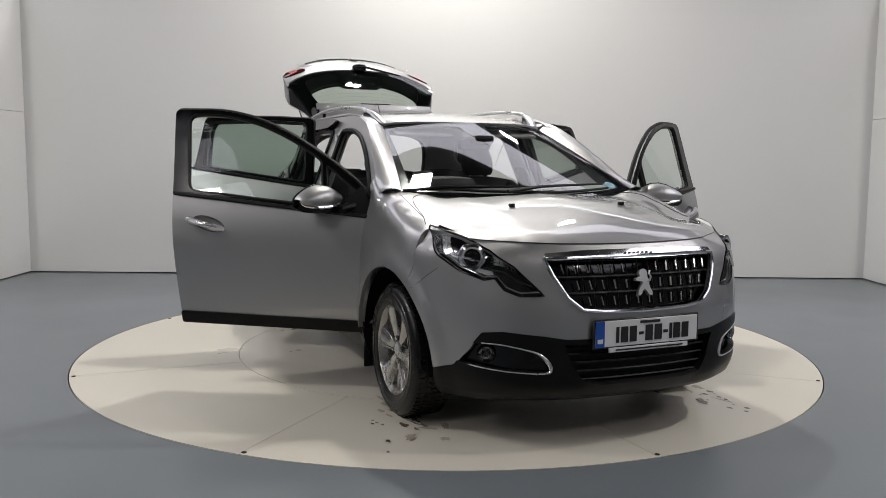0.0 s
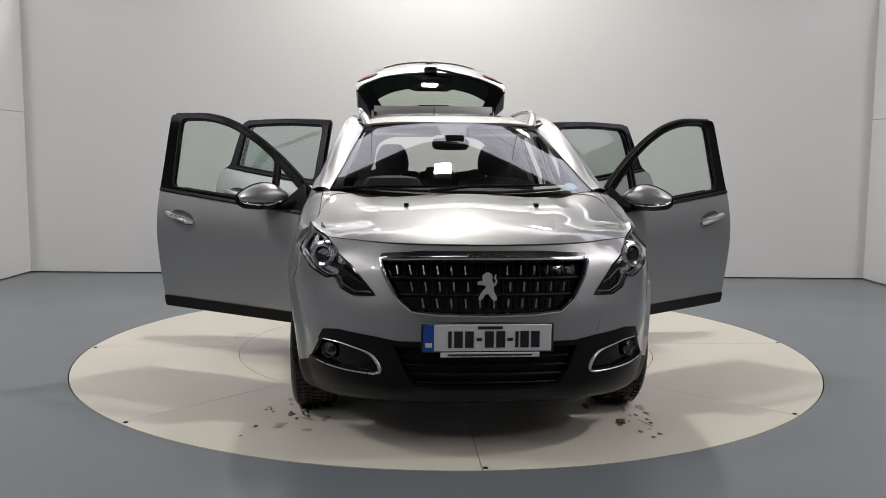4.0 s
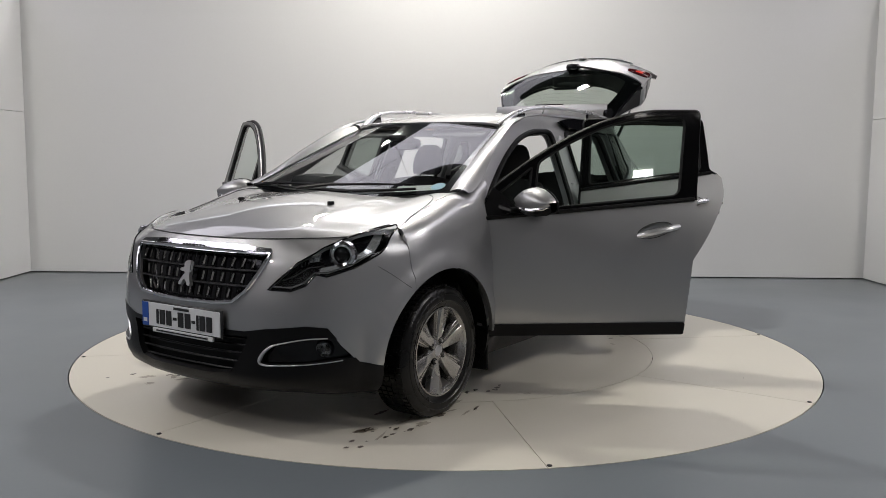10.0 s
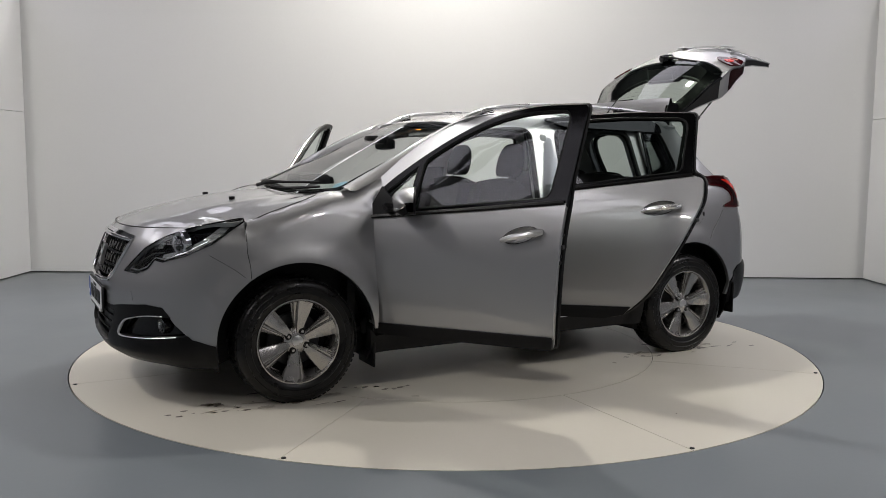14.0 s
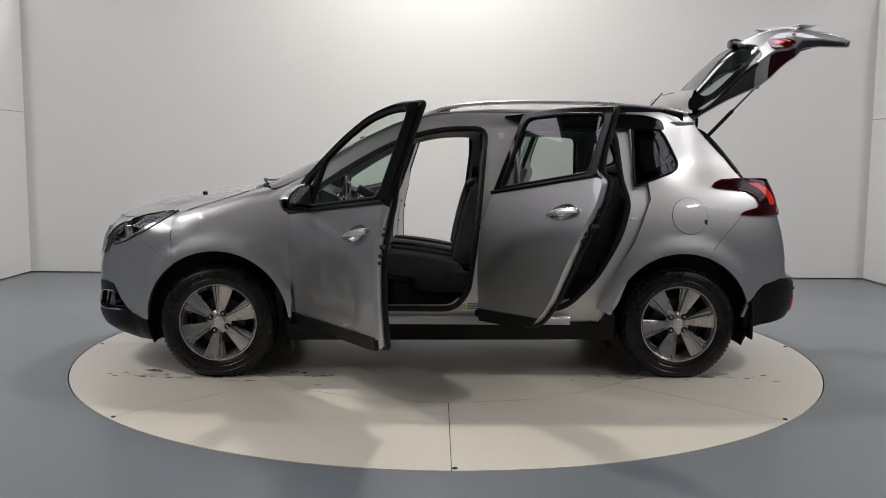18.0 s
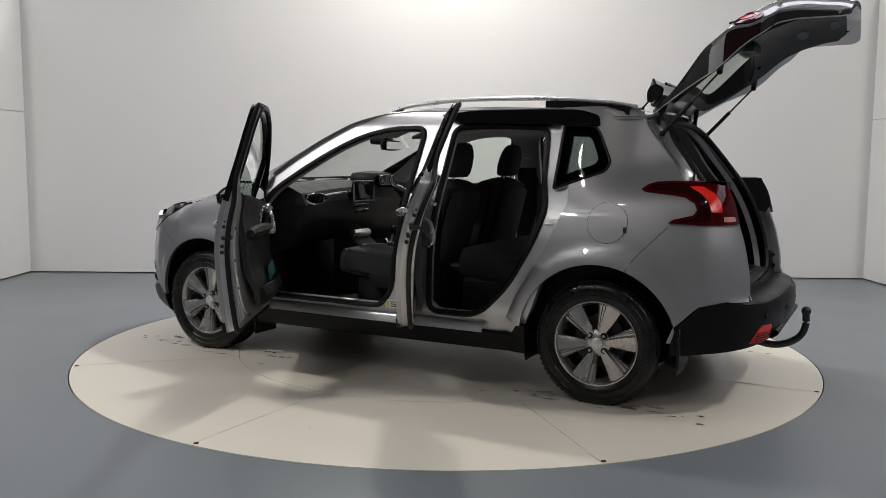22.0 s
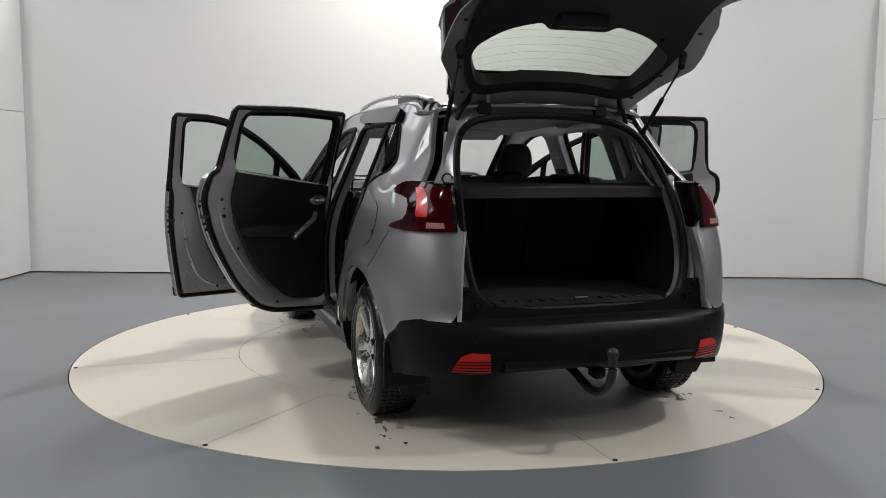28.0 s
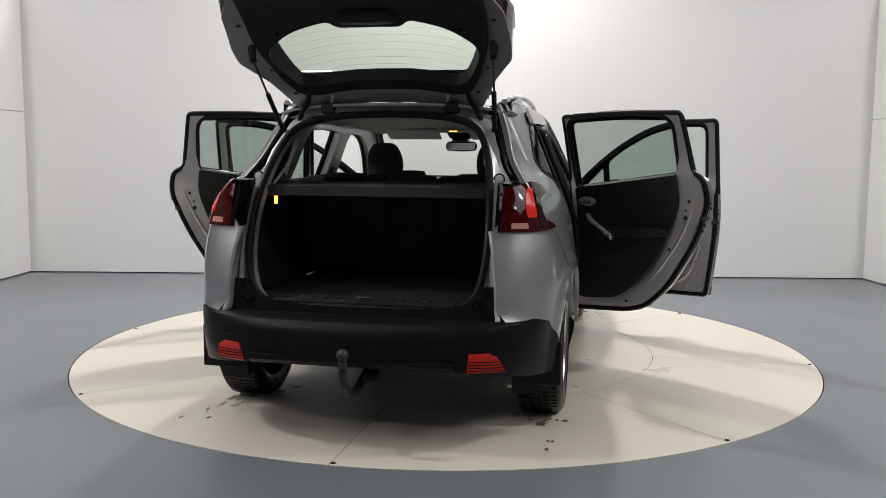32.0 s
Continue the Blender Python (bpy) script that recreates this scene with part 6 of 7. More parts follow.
def clip_below(loop, zf):
    """The part of a loop that lies above the line z = zf(x)."""
    pts = dense(loop, 0.012)
    k = len(pts)
    keep = [p[1] >= zf(p[0]) for p in pts]
    start = next(i for i in range(k) if keep[i] and not keep[i - 1])
    out = []
    i = start
    while keep[i % k] and len(out) < k:
        out.append(pts[i % k])
        i += 1
    a, b = out[-1], out[0]
    out = [(b[0], zf(b[0]))] + out + [(a[0], zf(a[0]))]
    # thin out
    res = [out[0]]
    for p in out[1:]:
        if math.hypot(p[0] - res[-1][0], p[1] - res[-1][1]) > 0.010:
            res.append(p)
    return res


def mirror_part(d, sgn):
    """Door mirror: silver teardrop cap, indicator strip, black underside and foot, glass facing back."""
    shut_ = door_pose(True, 1, 59).inverted()
    cs, sn = math.cos(radians(27)), math.sin(radians(27))
    place = lambda u, w, z: (lambda q: (q.x, q.y * sgn, q.z))(shut_ @ Vector((0.800 + u * cs + w * sn, 1.045 - u * sn + w * cs, z - 0.014)))
    arm = [(0.74, 0.795, 0.965), (0.715, 0.84, 0.955)]
    foot_ = [(x, y * sgn, z) for x, y, z in arm] + [place(-0.01, -0.10, 0.968), place(0.0, -0.02, 0.975)]
    mm = part("door_mirror", tube(foot_, [0.045, 0.03, 0.026, 0.03], 10, flat=0.6), BLACK_PLASTIC, d, "door mirror with a silver cap on a black foot")
    patch = fillet([(0.87, 0.915), (0.64, 0.936), (0.80, 1.07)], 0.01)
    g = sheet(patch, side_fn(0.006), step=0.04, thick=0.012, out=(0, 1, 0))
    part("mirror_base", g if sgn > 0 else mirror(g), BLACK_PLASTIC, mm)
    W = (-0.138, -0.132, -0.115, -0.085, -0.045, 0.0, 0.045, 0.085, 0.115, 0.132, 0.137)
    top = np.interp(W, (-0.138, -0.13, -0.10, -0.05, -0.01, 0.05, 0.10, 0.13, 0.138), (1.020, 1.034, 1.060, 1.080, 1.086, 1.072, 1.048, 1.026, 1.012))
    low = np.interp(W, (-0.138, -0.10, -0.03, 0.05, 0.12, 0.138), (1.008, 0.990, 0.978, 0.976, 0.985, 1.0))
    deep_ = np.interp(W, (-0.138, -0.12, -0.06, 0.0, 0.08, 0.125, 0.137), (0.005, 0.035, 0.058, 0.064, 0.050, 0.022, 0.004))
    cap, under = [], []
    for w, zt, zb, dp in zip(W, top, low, deep_):
        zm = zb + (zt - zb) * 0.38
        cap.append([place(-0.05, w, zt - 0.002)] + [place(-0.03 + (dp + 0.03) * math.sin(a), w, zm + (zt - zm) * math.cos(a)) for a in np.linspace(0.0, math.pi / 2, 6)] + [place(dp - 0.006, w, zb + 0.006), place(dp - 0.012, w, zb)])
        under.append([place(dp - 0.012, w, zb), place(dp - 0.014, w, zb - 0.014), place(dp * 0.6 - 0.02, w, zb - 0.034), place(-0.05, w, zb - 0.026)])
    part("cap", loft(cap), PAINT, mm, "silver mirror cap")
    part("underside", loft(under), BLACK_PLASTIC, mm)
    part("indicator_strip", tube([place(p - 0.010, w, z - 0.003) for w, p, z in list(zip(W, deep_, low))[2:-1]], [0.003, 0.006, 0.008, 0.009, 0.009, 0.008, 0.006, 0.003], 6), CHROME, mm, "clear indicator strip")
    ring = [place(-0.05, w, z - 0.002) for w, z in zip(W, top)] + [place(-0.05, w, z - 0.022) for w, z in reversed(list(zip(W, low)))]
    part("rim", tube(ring, 0.006, 6, closed=True, up=(1, 0, 0)), BLACK_PLASTIC, mm)
    mid = sum((Vector(p) for p in ring), Vector()) / len(ring)
    pl = [tuple(mid.lerp(Vector(p), 0.95)) for p in ring]
    part("mirror_glass", (pl, [tuple(range(len(pl)))]), CHROME, mm, "mirror glass")


door(True, 1, 59)
door(False, 1, 60.5)
door(True, -1, 59.6)
door(False, -1, 60.7)

# stickers on the door frames
for sgn in (1, -1):
    x, y, z = side(-0.13, 0.40, -0.028)
    st = part("tyre_label", box((-0.115, y * sgn, 0.405), (0.10, 0.003, 0.045), 0), PAPER, car, "small white printed label")
    for k in range(3):
        part("print_bar", box((-0.125, (y + 0.002) * sgn, 0.392 + 0.012 * k), (0.06, 0.003, 0.005), 0), DARK_METAL, st)
    part("print_patch", box((-0.078, (y + 0.002) * sgn, 0.402), (0.014, 0.003, 0.03), 0), YELLOW, st)
    part("pillar_plug", cushion((-0.285, side(-0.285, 1.33, -0.028)[1] * sgn, 1.33), (0.045, 0.012, 0.05), 0.6, 2), WHITE_PLASTIC, car)
    part("pillar_plug", cushion((-0.255, side(-0.255, 1.07, -0.028)[1] * sgn, 1.05), (0.04, 0.012, 0.035), 0.4, 2), PAINT_IN, car)
    part("door_striker", tube([(-0.185, 0.79 * sgn, 0.83), (-0.185, 0.825 * sgn, 0.83), (-0.155, 0.825 * sgn, 0.83)], 0.006, 6), SATIN, car)
    part("door_striker", tube([(-1.02, 0.775 * sgn, 0.885), (-1.02, 0.815 * sgn, 0.885), (-0.99, 0.815 * sgn, 0.885)], 0.006, 6), SATIN, car)
    part("sill_step", loft([[(x_, side(x_, 0.37, d)[1] * sgn, z) for x_ in np.linspace(0.80, -0.66, 14)] for d, z in ((-0.010, 0.304), (-0.016, 0.334), (-0.024, 0.346), (-0.034, 0.342), (-0.046, 0.352), (-0.060, 0.356), (-0.078, 0.385))]), PAINT_IN, car)


# ---------------------------------------------------------------- wheels
def wheel(x, sgn, spin, nuts):
    prof = [(0.205, 0.085), (0.222, 0.098), (0.25, 0.104), (0.285, 0.102), (0.302, 0.090), (0.309, 0.075), (0.310, 0.0), (0.309, -0.075), (0.302, -0.090), (0.285, -0.100), (0.25, -0.102), (0.215, -0.09)]
    t = part("tyre", lathe(prof, 64), TYRE, None, "black road tyre")
    V, F = [], []
    for a in range(72):
        for yy, sk in ((-0.066, 0.3), (-0.033, 0.5), (0.0, 0.5), (0.033, 0.5), (0.066, 0.3)):
            th = 2 * math.pi * (a + sk * (0.5 if yy > 0 else 0.0)) / 72
            g = moved(box((0, yy, 0.3105), (0.019, 0.026, 0.006), 0), Matrix.Rotation(th, 4, "Y"))
            b = len(V)
            V += g[0]
            F += [tuple(i + b for i in q) for q in g[1]]
    tr = part("tread", (V, F), TYRE, t)
    tagged(tr, kind="stuff")
    for r in (0.243, 0.272):
        part("wall_rib", lathe([(r - 0.004, 0.1015), (r, 0.1055), (r + 0.004, 0.1015)], 64), TYRE, t)
    rim = part("rim", lathe([(0.204, 0.088), (0.212, 0.094), (0.206, 0.094), (0.197, 0.080), (0.185, 0.05), (0.178, -0.08)], 56), ALLOY, None, "six-spoke grey alloy rim")
    # six broad paddle spokes, each with two ridges running along one side
    for k in range(6):
        a = Matrix.Rotation(2 * math.pi * k / 6 + spin, 4, "Y")
        rows = []
        for r, hw, rib, yy in ((0.040, 0.013, 0.010, 0.066), (0.075, 0.020, 0.016, 0.070), (0.115, 0.027, 0.024, 0.073), (0.155, 0.034, 0.033, 0.077), (0.200, 0.040, 0.044, 0.084)):
            sec = [(-hw, -0.030), (-hw, -0.003), (-hw * 0.88, 0.0), (hw * 0.9, 0.003), (hw, 0.0), (hw + rib * 0.14, -0.011), (hw + rib * 0.36, -0.010),
                   (hw + rib * 0.46, -0.002), (hw + rib * 0.60, -0.002), (hw + rib * 0.70, -0.012), (hw + rib * 0.84, -0.011), (hw + rib * 0.92, -0.004), (hw + rib, -0.006), (hw + rib, -0.030)]
            rows.append([(u, yy + v, r) for u, v in sec])
        part("spoke", moved(loft(rows, True, True), a), ALLOY, rim)
    part("hub", lathe([(0.0, 0.073), (0.030, 0.072), (0.052, 0.066), (0.066, 0.058), (0.07, 0.02)], 32), ALLOY, rim)
    part("hub_cap", lathe([(0.0, 0.080), (0.020, 0.079), (0.027, 0.075), (0.028, 0.066)], 24), SATIN, rim, "satin silver hub cap")
    for k in range(4):
        c = Matrix.Rotation(2 * math.pi * k / 4 + nuts, 4, "Y") @ Vector((0, 0.068, 0.052))
        part("wheel_nut", moved(lathe([(0.0, 0.010), (0.007, 0.010), (0.009, 0.006), (0.010, -0.005)], 8), Matrix.Translation(c)), ALLOY, rim)
        part("nut_well", moved(lathe([(0.010, 0.0015), (0.015, 0.0030), (0.017, 0.0015), (0.017, -0.008)], 14), Matrix.Translation(c)), GRILLE_BLACK, rim)
    disc = part("brake_disc", lathe([(0.0, 0.012), (0.13, 0.012), (0.135, 0.008), (0.135, -0.012), (0.0, -0.012)], 40), DARK_METAL, None, "steel brake disc")
    cal = part("backing", lathe([(0.0, -0.02), (0.176, -0.02), (0.178, -0.05)], 40), BLACK_PLASTIC, disc)
    m = Matrix.Translation((x, 0.735 * sgn, 0.305)) @ (Matrix() if sgn > 0 else Matrix.Rotation(math.pi, 4, "Z"))
    for o in (t, rim, disc):
        o.parent = car
        o.matrix_basis = m


wheel(1.269, 1, 0.83, -0.49)
wheel(-1.269, 1, 0.61, -0.75)
wheel(1.269, -1, 0.3, 0.2)
wheel(-1.269, -1, 0.5, 0.4)


# ---------------------------------------------------------------- cabin and underside
part("floor_pan", join(slab(-0.95, 1.0, -0.70, 0.70, 0.20, 0.30), slab(-1.9, -0.95, -0.55, 0.55, 0.32, 0.36), slab(-1.85, -0.86, -0.46, 0.46, 0.30, 0.57), slab(0.9, 1.9, -0.46, 0.46, 0.22, 0.80)), BLACK_PLASTIC, car, "dark underbody")
part("carpet", slab(-0.85, 0.95, -0.69, 0.69, 0.302, 0.325), CARPET, car, "black cabin carpet")
part("bulkhead", slab(0.93, 0.97, -0.72, 0.72, 0.30, 1.0), TRIM, car)
for sgn in (1, -1):
    part("inner_sill", box((0.02, 0.715 * sgn, 0.33), (1.75, 0.06, 0.09), 0.02), TRIM, car)
    b = [[(x, y * sgn, z) for x in (-0.36, -0.335, -0.20, -0.17)] for y, z in ((0.76, 0.38), (0.75, 0.70), (0.735, 1.0), (0.665, 1.2), (0.60, 1.39))]
    part("pillar_trim", loft([[(x, y - (0.02 * sgn if 0 < i < 3 else 0), z) for i, (x, y, z) in enumerate(r)] for r in b]), TRIM, car)
    belt = part("seat_belt", tube([(-0.285, 0.66 * sgn, 1.22), (-0.29, 0.70 * sgn, 0.8), (-0.29, 0.71 * sgn, 0.40)], 0.022, 6, flat=0.15, up=(0, 1, 0)), FABRIC, car, "black seat belt")
    part("belt_guide", cushion((-0.285, 0.648 * sgn, 1.235), (0.06, 0.03, 0.06), 0.4, 2), WHITE_PLASTIC, belt)
    part("grab_handle", tube([tuple(p) for p in catmull([(-0.45, 0.55 * sgn, 1.43), (-0.5, 0.53 * sgn, 1.40), (-0.62, 0.53 * sgn, 1.40), (-0.67, 0.55 * sgn, 1.43)], 3)], 0.010, 6), HEADLINER, car)
    part("sun_visor", box((0.25, 0.28 * sgn, 1.368), (0.16, 0.36, 0.02), 0.008, Matrix.Rotation(radians(20), 4, "Y")), HEADLINER, car)

# dashboard
DASH = [(1.02, 1.02), (0.90, 1.045), (0.74, 1.035), (0.66, 1.00), (0.625, 0.93), (0.66, 0.84), (0.70, 0.72), (0.78, 0.66), (0.96, 0.60)]
part("dashboard", loft([[(x + 0.10 * 0.9 * (1 - (y / 0.70) ** 2) - 0.04, y, z + 0.01 * math.cos(y * 4)) for x, z in DASH] for y in np.linspace(-0.70, 0.70, 23)], False, True), TRIM, car, "dark grey moulded dashboard")
for y in (0.57, -0.57, 0.07, -0.05):
    v = part("air_vent", cushion((0.645 + 0.09 * (1 - (y / 0.7) ** 2) - 0.04, y, 0.955), (0.05, 0.20 if abs(y) > 0.3 else 0.11, 0.065), 0.5, 3), BLACK_GLOSS, car, "air vent with a silver rim")
    part("vent_rim", tube([(0.614 + 0.09 * (1 - (y / 0.7) ** 2) - 0.04, y + (0.10 if abs(y) > 0.3 else 0.045) * math.cos(a), 0.955 + (0.034 if abs(y) > 0.3 else 0.022) * math.sin(a)) for a in np.linspace(0, 6.283, 20, endpoint=False)], 0.0055 if abs(y) > 0.3 else 0.003, 5, closed=True, up=(1, 0, 0)), CHROME if abs(y) > 0.3 else DARK_METAL, v)
scr = part("display", box((0.645, 0.0, 0.99), (0.025, 0.25, 0.135), 0.008, Matrix.Rotation(radians(-12), 4, "Y")), BLACK_GLOSS, car, "dark touch screen")
part("display_glass", box((0.630, 0.0, 0.988), (0.003, 0.215, 0.105), 0.002, Matrix.Rotation(radians(-12), 4, "Y")), SCREEN, scr)
part("display_trim", tube([(0.629, y, 0.984 + z) for y, z in ((-0.122, -0.062), (-0.122, 0.068), (0.122, 0.068), (0.122, -0.062))], 0.005, 5, closed=True, up=(1, 0, 0)), SATIN, scr)
hood = part("instrument_hood", cushion((0.80, -0.36, 1.055), (0.24, 0.32, 0.12), 0.6, 4), TRIM, car, "dark instrument binnacle")
part("dial_glass", cushion((0.685, -0.36, 1.052), (0.03, 0.27, 0.085), 0.5, 3), BLACK_GLOSS, hood)
for y in (-0.43, -0.29):
    part("dial_ring", tube([(0.668, y + 0.035 * math.cos(a), 1.052 + 0.033 * math.sin(a)) for a in np.linspace(0, 6.283, 18, endpoint=False)], 0.003, 5, closed=True, up=(1, 0, 0)), SATIN, hood)
part("dash_trim", tube([(0.60 + 0.09 * (1 - (y / 0.7) ** 2) - 0.01, y, 0.985 - 0.03 * (y / 0.6) ** 2) for y in np.linspace(0.14, 0.50, 10)], 0.006, 5), SATIN, car)
for k in range(4):
    part("control_button", box((0.652, 0.0, 0.900 - 0.018 * k), (0.02, 0.17 - 0.01 * k, 0.011), 0.003), BLACK_GLOSS if k % 2 else ALLOY, scr)
con = part("console", loft([[(x, y, z) for y, z in ((-0.12, 0.33), (-0.115, h - 0.02), (-0.09, h), (0.09, h), (0.115, h - 0.02), (0.12, 0.33))] for x, h in ((0.80, 0.80), (0.70, 0.72), (0.55, 0.60), (0.30, 0.55), (-0.15, 0.53), (-0.38, 0.53))], False, True), TRIM, car, "black centre console")
part("gear_gaiter", lathe_at((0.42, 0.0, 0.575), [(0.055, 0.0), (0.04, 0.03), (0.016, 0.08)]), FABRIC, con)
part("gear_lever", tube([(0.42, 0, 0.64), (0.40, 0, 0.72)], 0.008, 7), SATIN, con)
part("gear_knob", cushion((0.395, 0, 0.735), (0.045, 0.045, 0.06), 0.8, 3), BLACK_GLOSS, con)
part("handbrake", tube([(0.10, 0.03, 0.56), (-0.02, 0.03, 0.60), (-0.12, 0.03, 0.625)], [0.016, 0.016, 0.02], 8), BLACK_PLASTIC, con)
part("console_trim", box((0.66, 0, 0.70), (0.05, 0.20, 0.05), 0.01, Matrix.Rotation(radians(-40), 4, "Y")), SATIN, con)
# steering wheel, on the car's right
tilt = Matrix.Translation((0.44, -0.37, 0.93)) @ Matrix.Rotation(radians(-24), 4, "Y")
sw = part("steering_wheel", moved(tube([(0, 0.172 * math.cos(a), 0.165 * math.sin(a)) for a in np.linspace(0, 2 * math.pi, 36, endpoint=False)], 0.016, 8, closed=True, up=(1, 0, 0)), tilt), BLACK_PLASTIC, car, "black steering wheel with silver spokes")
part("airbag", moved(cushion((0.02, 0, -0.01), (0.06, 0.15, 0.13), 0.6, 3), tilt), TRIM, sw)
for a in (0.15, math.pi - 0.15, -math.pi / 2):
    part("wheel_spoke", moved(tube([(0.015, 0.05 * math.cos(a), 0.05 * math.sin(a)), (0, 0.165 * math.cos(a), 0.158 * math.sin(a))], 0.016, 7, flat=0.6), tilt), SATIN, sw)
part("column", moved(tube([(0.03, 0, 0), (0.17, 0, 0.0)], 0.032, 10), tilt), BLACK_PLASTIC, sw)
mi = part("rear_view_mirror", cushion((0.43, -0.015, 1.291), (0.05, 0.22, 0.072), 0.5, 3), BLACK_PLASTIC, car, "black rear-view mirror")
part("mirror_face", box((0.404, -0.015, 1.289), (0.004, 0.19, 0.05), 0.001), CHROME, mi)
part("mirror_stalk", tube([(0.44, 0, 1.315), (0.46, 0, 1.352)], 0.012, 7), BLACK_PLASTIC, mi)
part("sensor_box", cushion((0.49, 0, 1.318), (0.13, 0.12, 0.05), 0.4, 3), BLACK_PLASTIC, car)
lt = part("roof_light", box((0.22, 0, 1.398), (0.10, 0.16, 0.02), 0.006), HEADLINER, car)
part("lit_lens", box((0.20, 0, 1.387), (0.03, 0.05, 0.008), 0.002), AMBER, lt, "lit amber courtesy lamp")


# seats
def seat(y, x=0.0):
    s = part("seat_cushion", cushion((0.18 + x, y, 0.555), (0.56, 0.50, 0.15), 0.28, 5, Matrix.Rotation(radians(-8), 4, "Y")), FABRIC, car, "black fabric front seat")
    for d in (-0.225, 0.225):
        part("side_bolster", cushion((0.16 + x, y + d, 0.58), (0.50, 0.09, 0.14), 0.5, 3, Matrix.Rotation(radians(-8), 4, "Y")), FABRIC, s)
    lean = Matrix.Rotation(radians(-14), 4, "Y")
    part("backrest", cushion((-0.17 + x, y, 0.825), (0.14, 0.46, 0.54), 0.30, 5, lean), FABRIC, s, "black fabric backrest")
    for d in (-0.21, 0.21):
        part("back_bolster", cushion((-0.13 + x, y + d, 0.825), (0.14, 0.10, 0.50), 0.5, 3, lean), FABRIC, s)
    rows = []
    for z, w, dp in ((1.152, 0.14, 0.05), (1.156, 0.185, 0.085), (1.175, 0.21, 0.105), (1.22, 0.222, 0.112), (1.27, 0.212, 0.108), (1.31, 0.185, 0.095), (1.338, 0.15, 0.075), (1.352, 0.10, 0.045), (1.355, 0.03, 0.012)):
        cx = -0.262 + x - (z - 1.24) * 0.22
        z -= 0.055
        rows.append([(cx + dp / 2 * math.copysign(abs(math.cos(a)) ** 0.7, math.cos(a)), y + w / 2 * math.copysign(abs(math.sin(a)) ** 0.7, math.sin(a)), z) for a in np.linspace(0, 2 * math.pi, 24, endpoint=False)])
    part("headrest", loft(rows, True, True), FABRIC, s, "black fabric head restraint")
    for d in (-0.055, 0.055):
        part("headrest_post", tube([(-0.24 + x, y + d, 1.07), (-0.265 + x, y + d, 1.15)], 0.006, 6), SATIN, s)
    part("seat_base", box((0.12 + x, y, 0.415), (0.44, 0.42, 0.20), 0.03), TRIM, s)
    part("seat_side_cover", cushion((0.0 + x, y + (0.25 if y > 0 else -0.25), 0.50), (0.42, 0.03, 0.13), 0.4, 3), TRIM, s)
    part("back_panel", cushion((-0.255 + x, y, 0.805), (0.03, 0.40, 0.46), 0.35, 3, lean), FABRIC, s)


seat(0.335)
seat(-0.345, -0.02)
rs = part("rear_bench", cushion((-0.62, 0, 0.60), (0.50, 1.24, 0.17), 0.22, 6, Matrix.Rotation(radians(-8), 4, "Y")), FABRIC, car, "black fabric rear bench")
part("bench_base", box((-0.62, 0, 0.43), (0.42, 1.2, 0.24), 0.02), TRIM, rs)
lean = Matrix.Rotation(radians(-18), 4, "Y")
for y, w in ((0.36, 0.48), (-0.36, 0.48), (0.0, 0.28)):
    part("backrest", cushion((-0.90, y, 0.86), (0.14, w, 0.54), 0.25, 4, lean), FABRIC, rs)
    part("headrest", cushion((-1.00, y, 1.085 if y else 1.10), (0.08, 0.24 if y else 0.17, 0.08), 0.4, 4, lean), FABRIC, rs, "low black head restraint")
    part("buckle", box((-0.78, y + 0.13, 0.70), (0.03, 0.05, 0.03), 0.006), WHITE_PLASTIC if y > 0.2 else BLACK_PLASTIC, rs)
part("floor_mat", slab(-0.62, -0.40, 0.24, 0.62, 0.326, 0.334, 0.003), DARK_METAL, car)

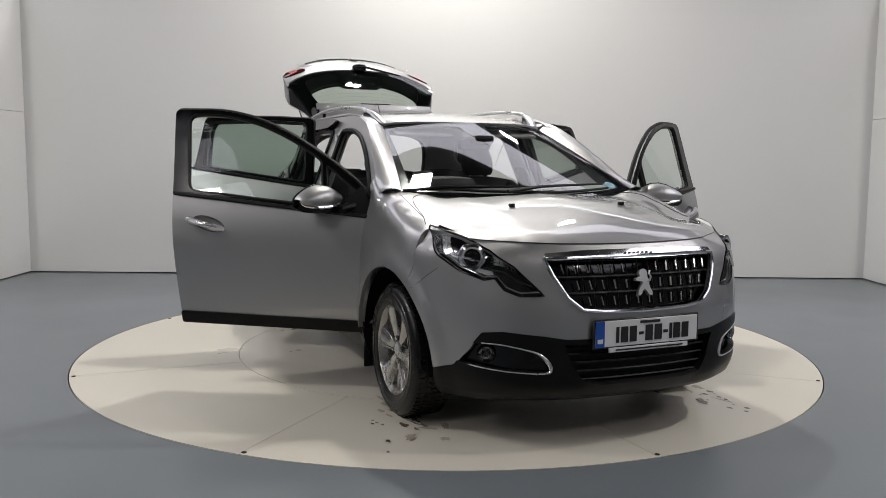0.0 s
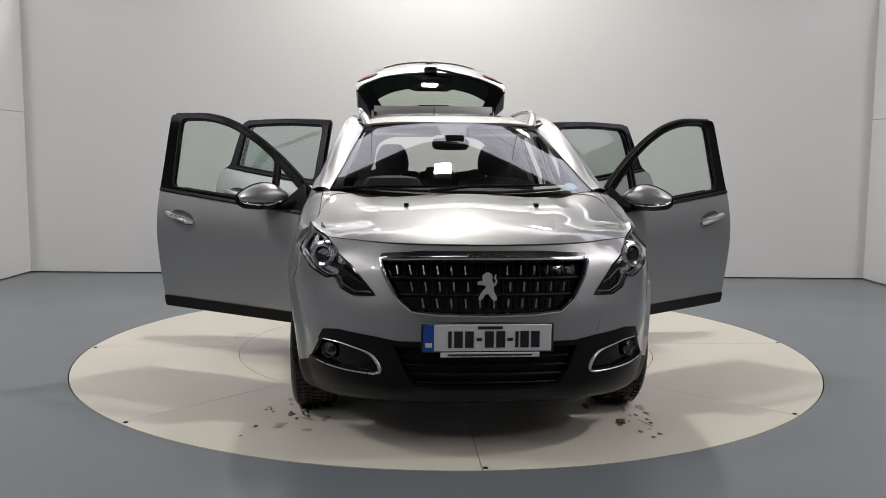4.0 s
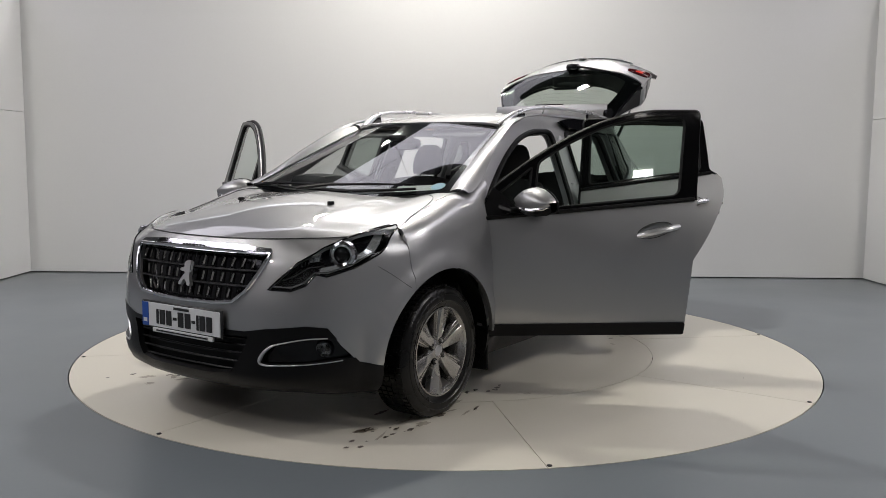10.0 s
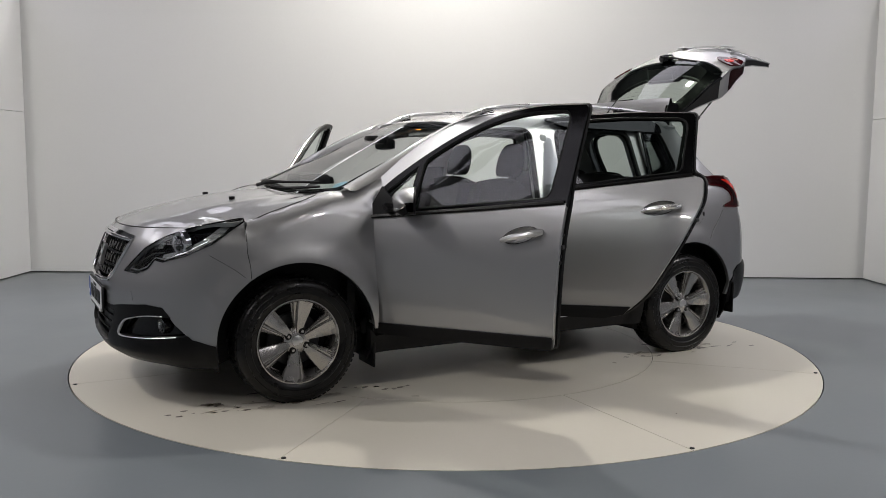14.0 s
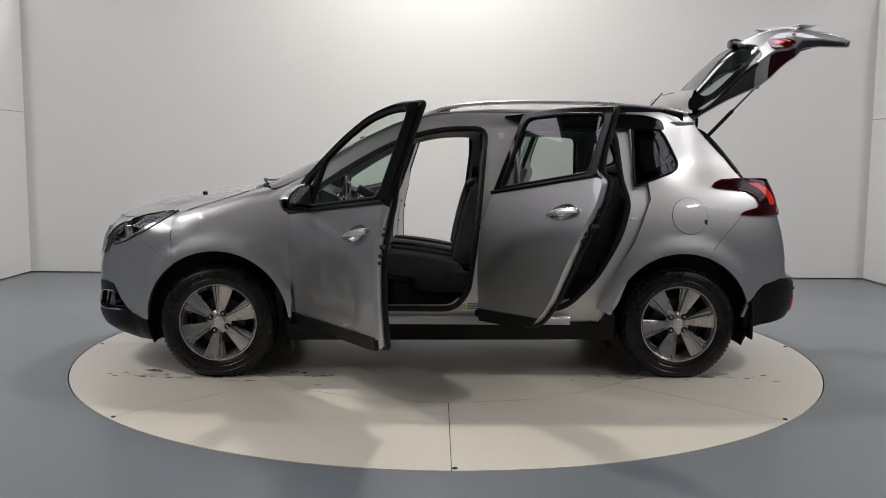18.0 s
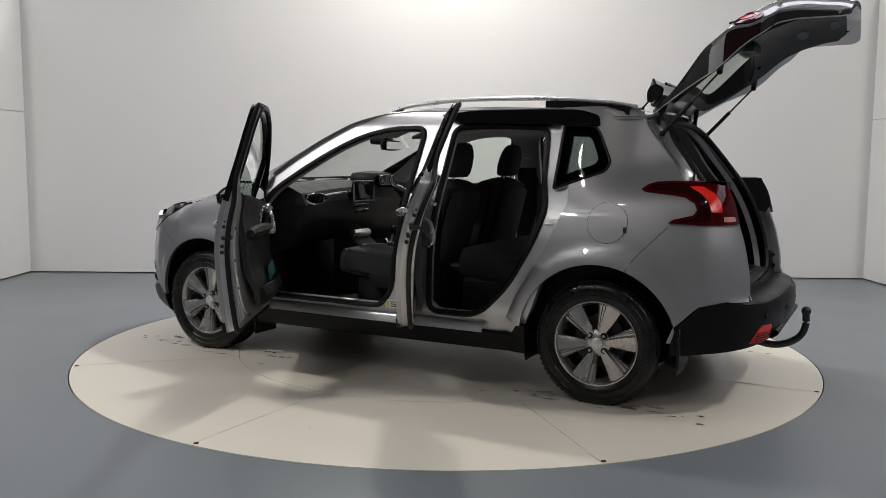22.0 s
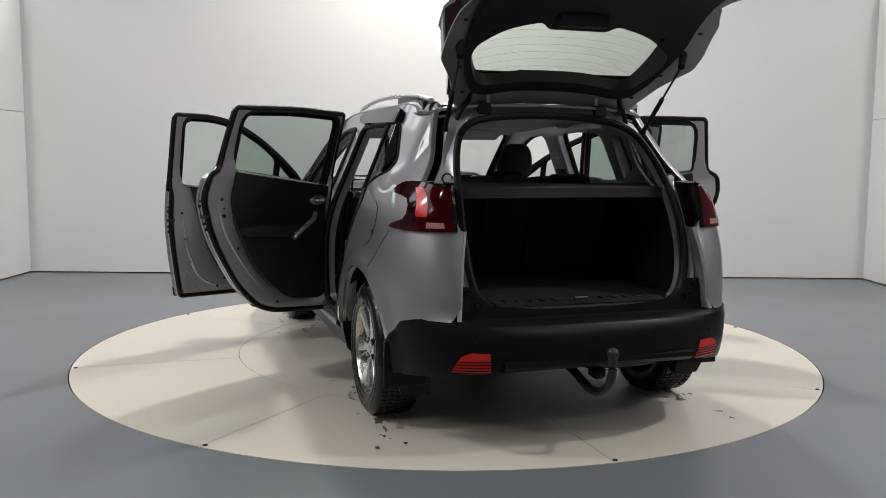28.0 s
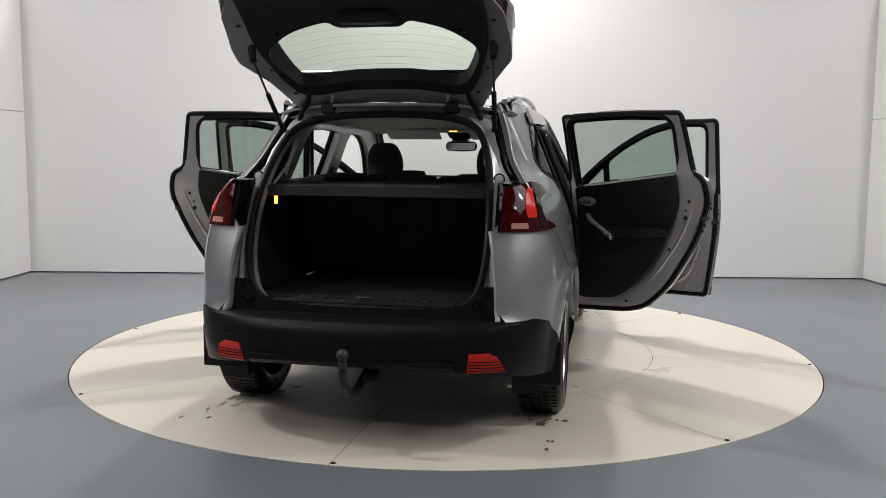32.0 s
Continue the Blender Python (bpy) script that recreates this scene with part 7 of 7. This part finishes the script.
# exhaust and axle seen under the tail
part("rear_axle", tube([(-1.26, -0.62, 0.29), (-1.30, 0, 0.29), (-1.26, 0.62, 0.29)], 0.04, 8), DARK_METAL, car)
part("silencer", cushion((-1.62, -0.28, 0.30), (0.30, 0.42, 0.12), 0.5, 3), DARK_METAL, car)
for sgn in (1, -1):
    part("drive_shaft", tube([(1.269, 0.62 * sgn, 0.30), (1.269, 0.1 * sgn, 0.30)], 0.025, 7), DARK_METAL, car)


# ---------------------------------------------------------------- marks on the turntable
STAIN = material("wet_dirt", (0.10, 0.08, 0.06), 0.3, vary=0.4, scale=20)
TYRE_MARK = material("tyre_dust", (0.40, 0.365, 0.30), 0.5, vary=0.3, scale=20)
rng = random.Random(7)
for mx, my, size, n in MARKS:
    for _ in range(n):
        cx, cy, r = mx + rng.gauss(0, size), my + rng.gauss(0, size * 0.5), rng.uniform(0.003, 0.013) * (1 if n > 1 else 0.6)
        a0 = rng.uniform(0, 6.28)
        blob = [(cx + r * rng.uniform(0.5, 1.5) * math.cos(a) * 1.6, cy + r * rng.uniform(0.5, 1.3) * math.sin(a)) for a in np.linspace(0, 6.283, 12, endpoint=False)]
        V = [(x, y, 0.0015) for x, y in blob]
        part("dirt_mark", (V, [tuple(range(len(V)))]), STAIN, table)

# brown smears where the wet tyres stood
for wx, wy in ((1.27, 0.74), (1.27, -0.74), (-1.27, 0.74), (-1.27, -0.74)):
    for k in range(16):
        cx, cy = wx + rng.uniform(-0.30, 0.45), wy + rng.gauss(0.03 * (1 if wy > 0 else -1), 0.075)
        ra, rb, tw = rng.uniform(0.015, 0.075), rng.uniform(0.006, 0.026), rng.gauss(0, 0.3)
        V = []
        for a in np.linspace(0, 6.283, 26, endpoint=False):
            q = rng.uniform(0.55, 1.25)
            dx, dy = ra * q * math.cos(a), rb * q * math.sin(a)
            V.append((cx + dx * math.cos(tw) - dy * math.sin(tw), cy + dx * math.sin(tw) + dy * math.cos(tw), 0.0012 + 0.0001 * k))
        part("dirt_smear", (V, [tuple(range(len(V)))]), STAIN if k < 6 else TYRE_MARK, table)


def motions():
    rows = [(float(t), Matrix.Rotation(radians(a), 4, "Z")) for t, a in enumerate(TURN)]
    walk(car, rows)
    walk(table, rows)


motions()
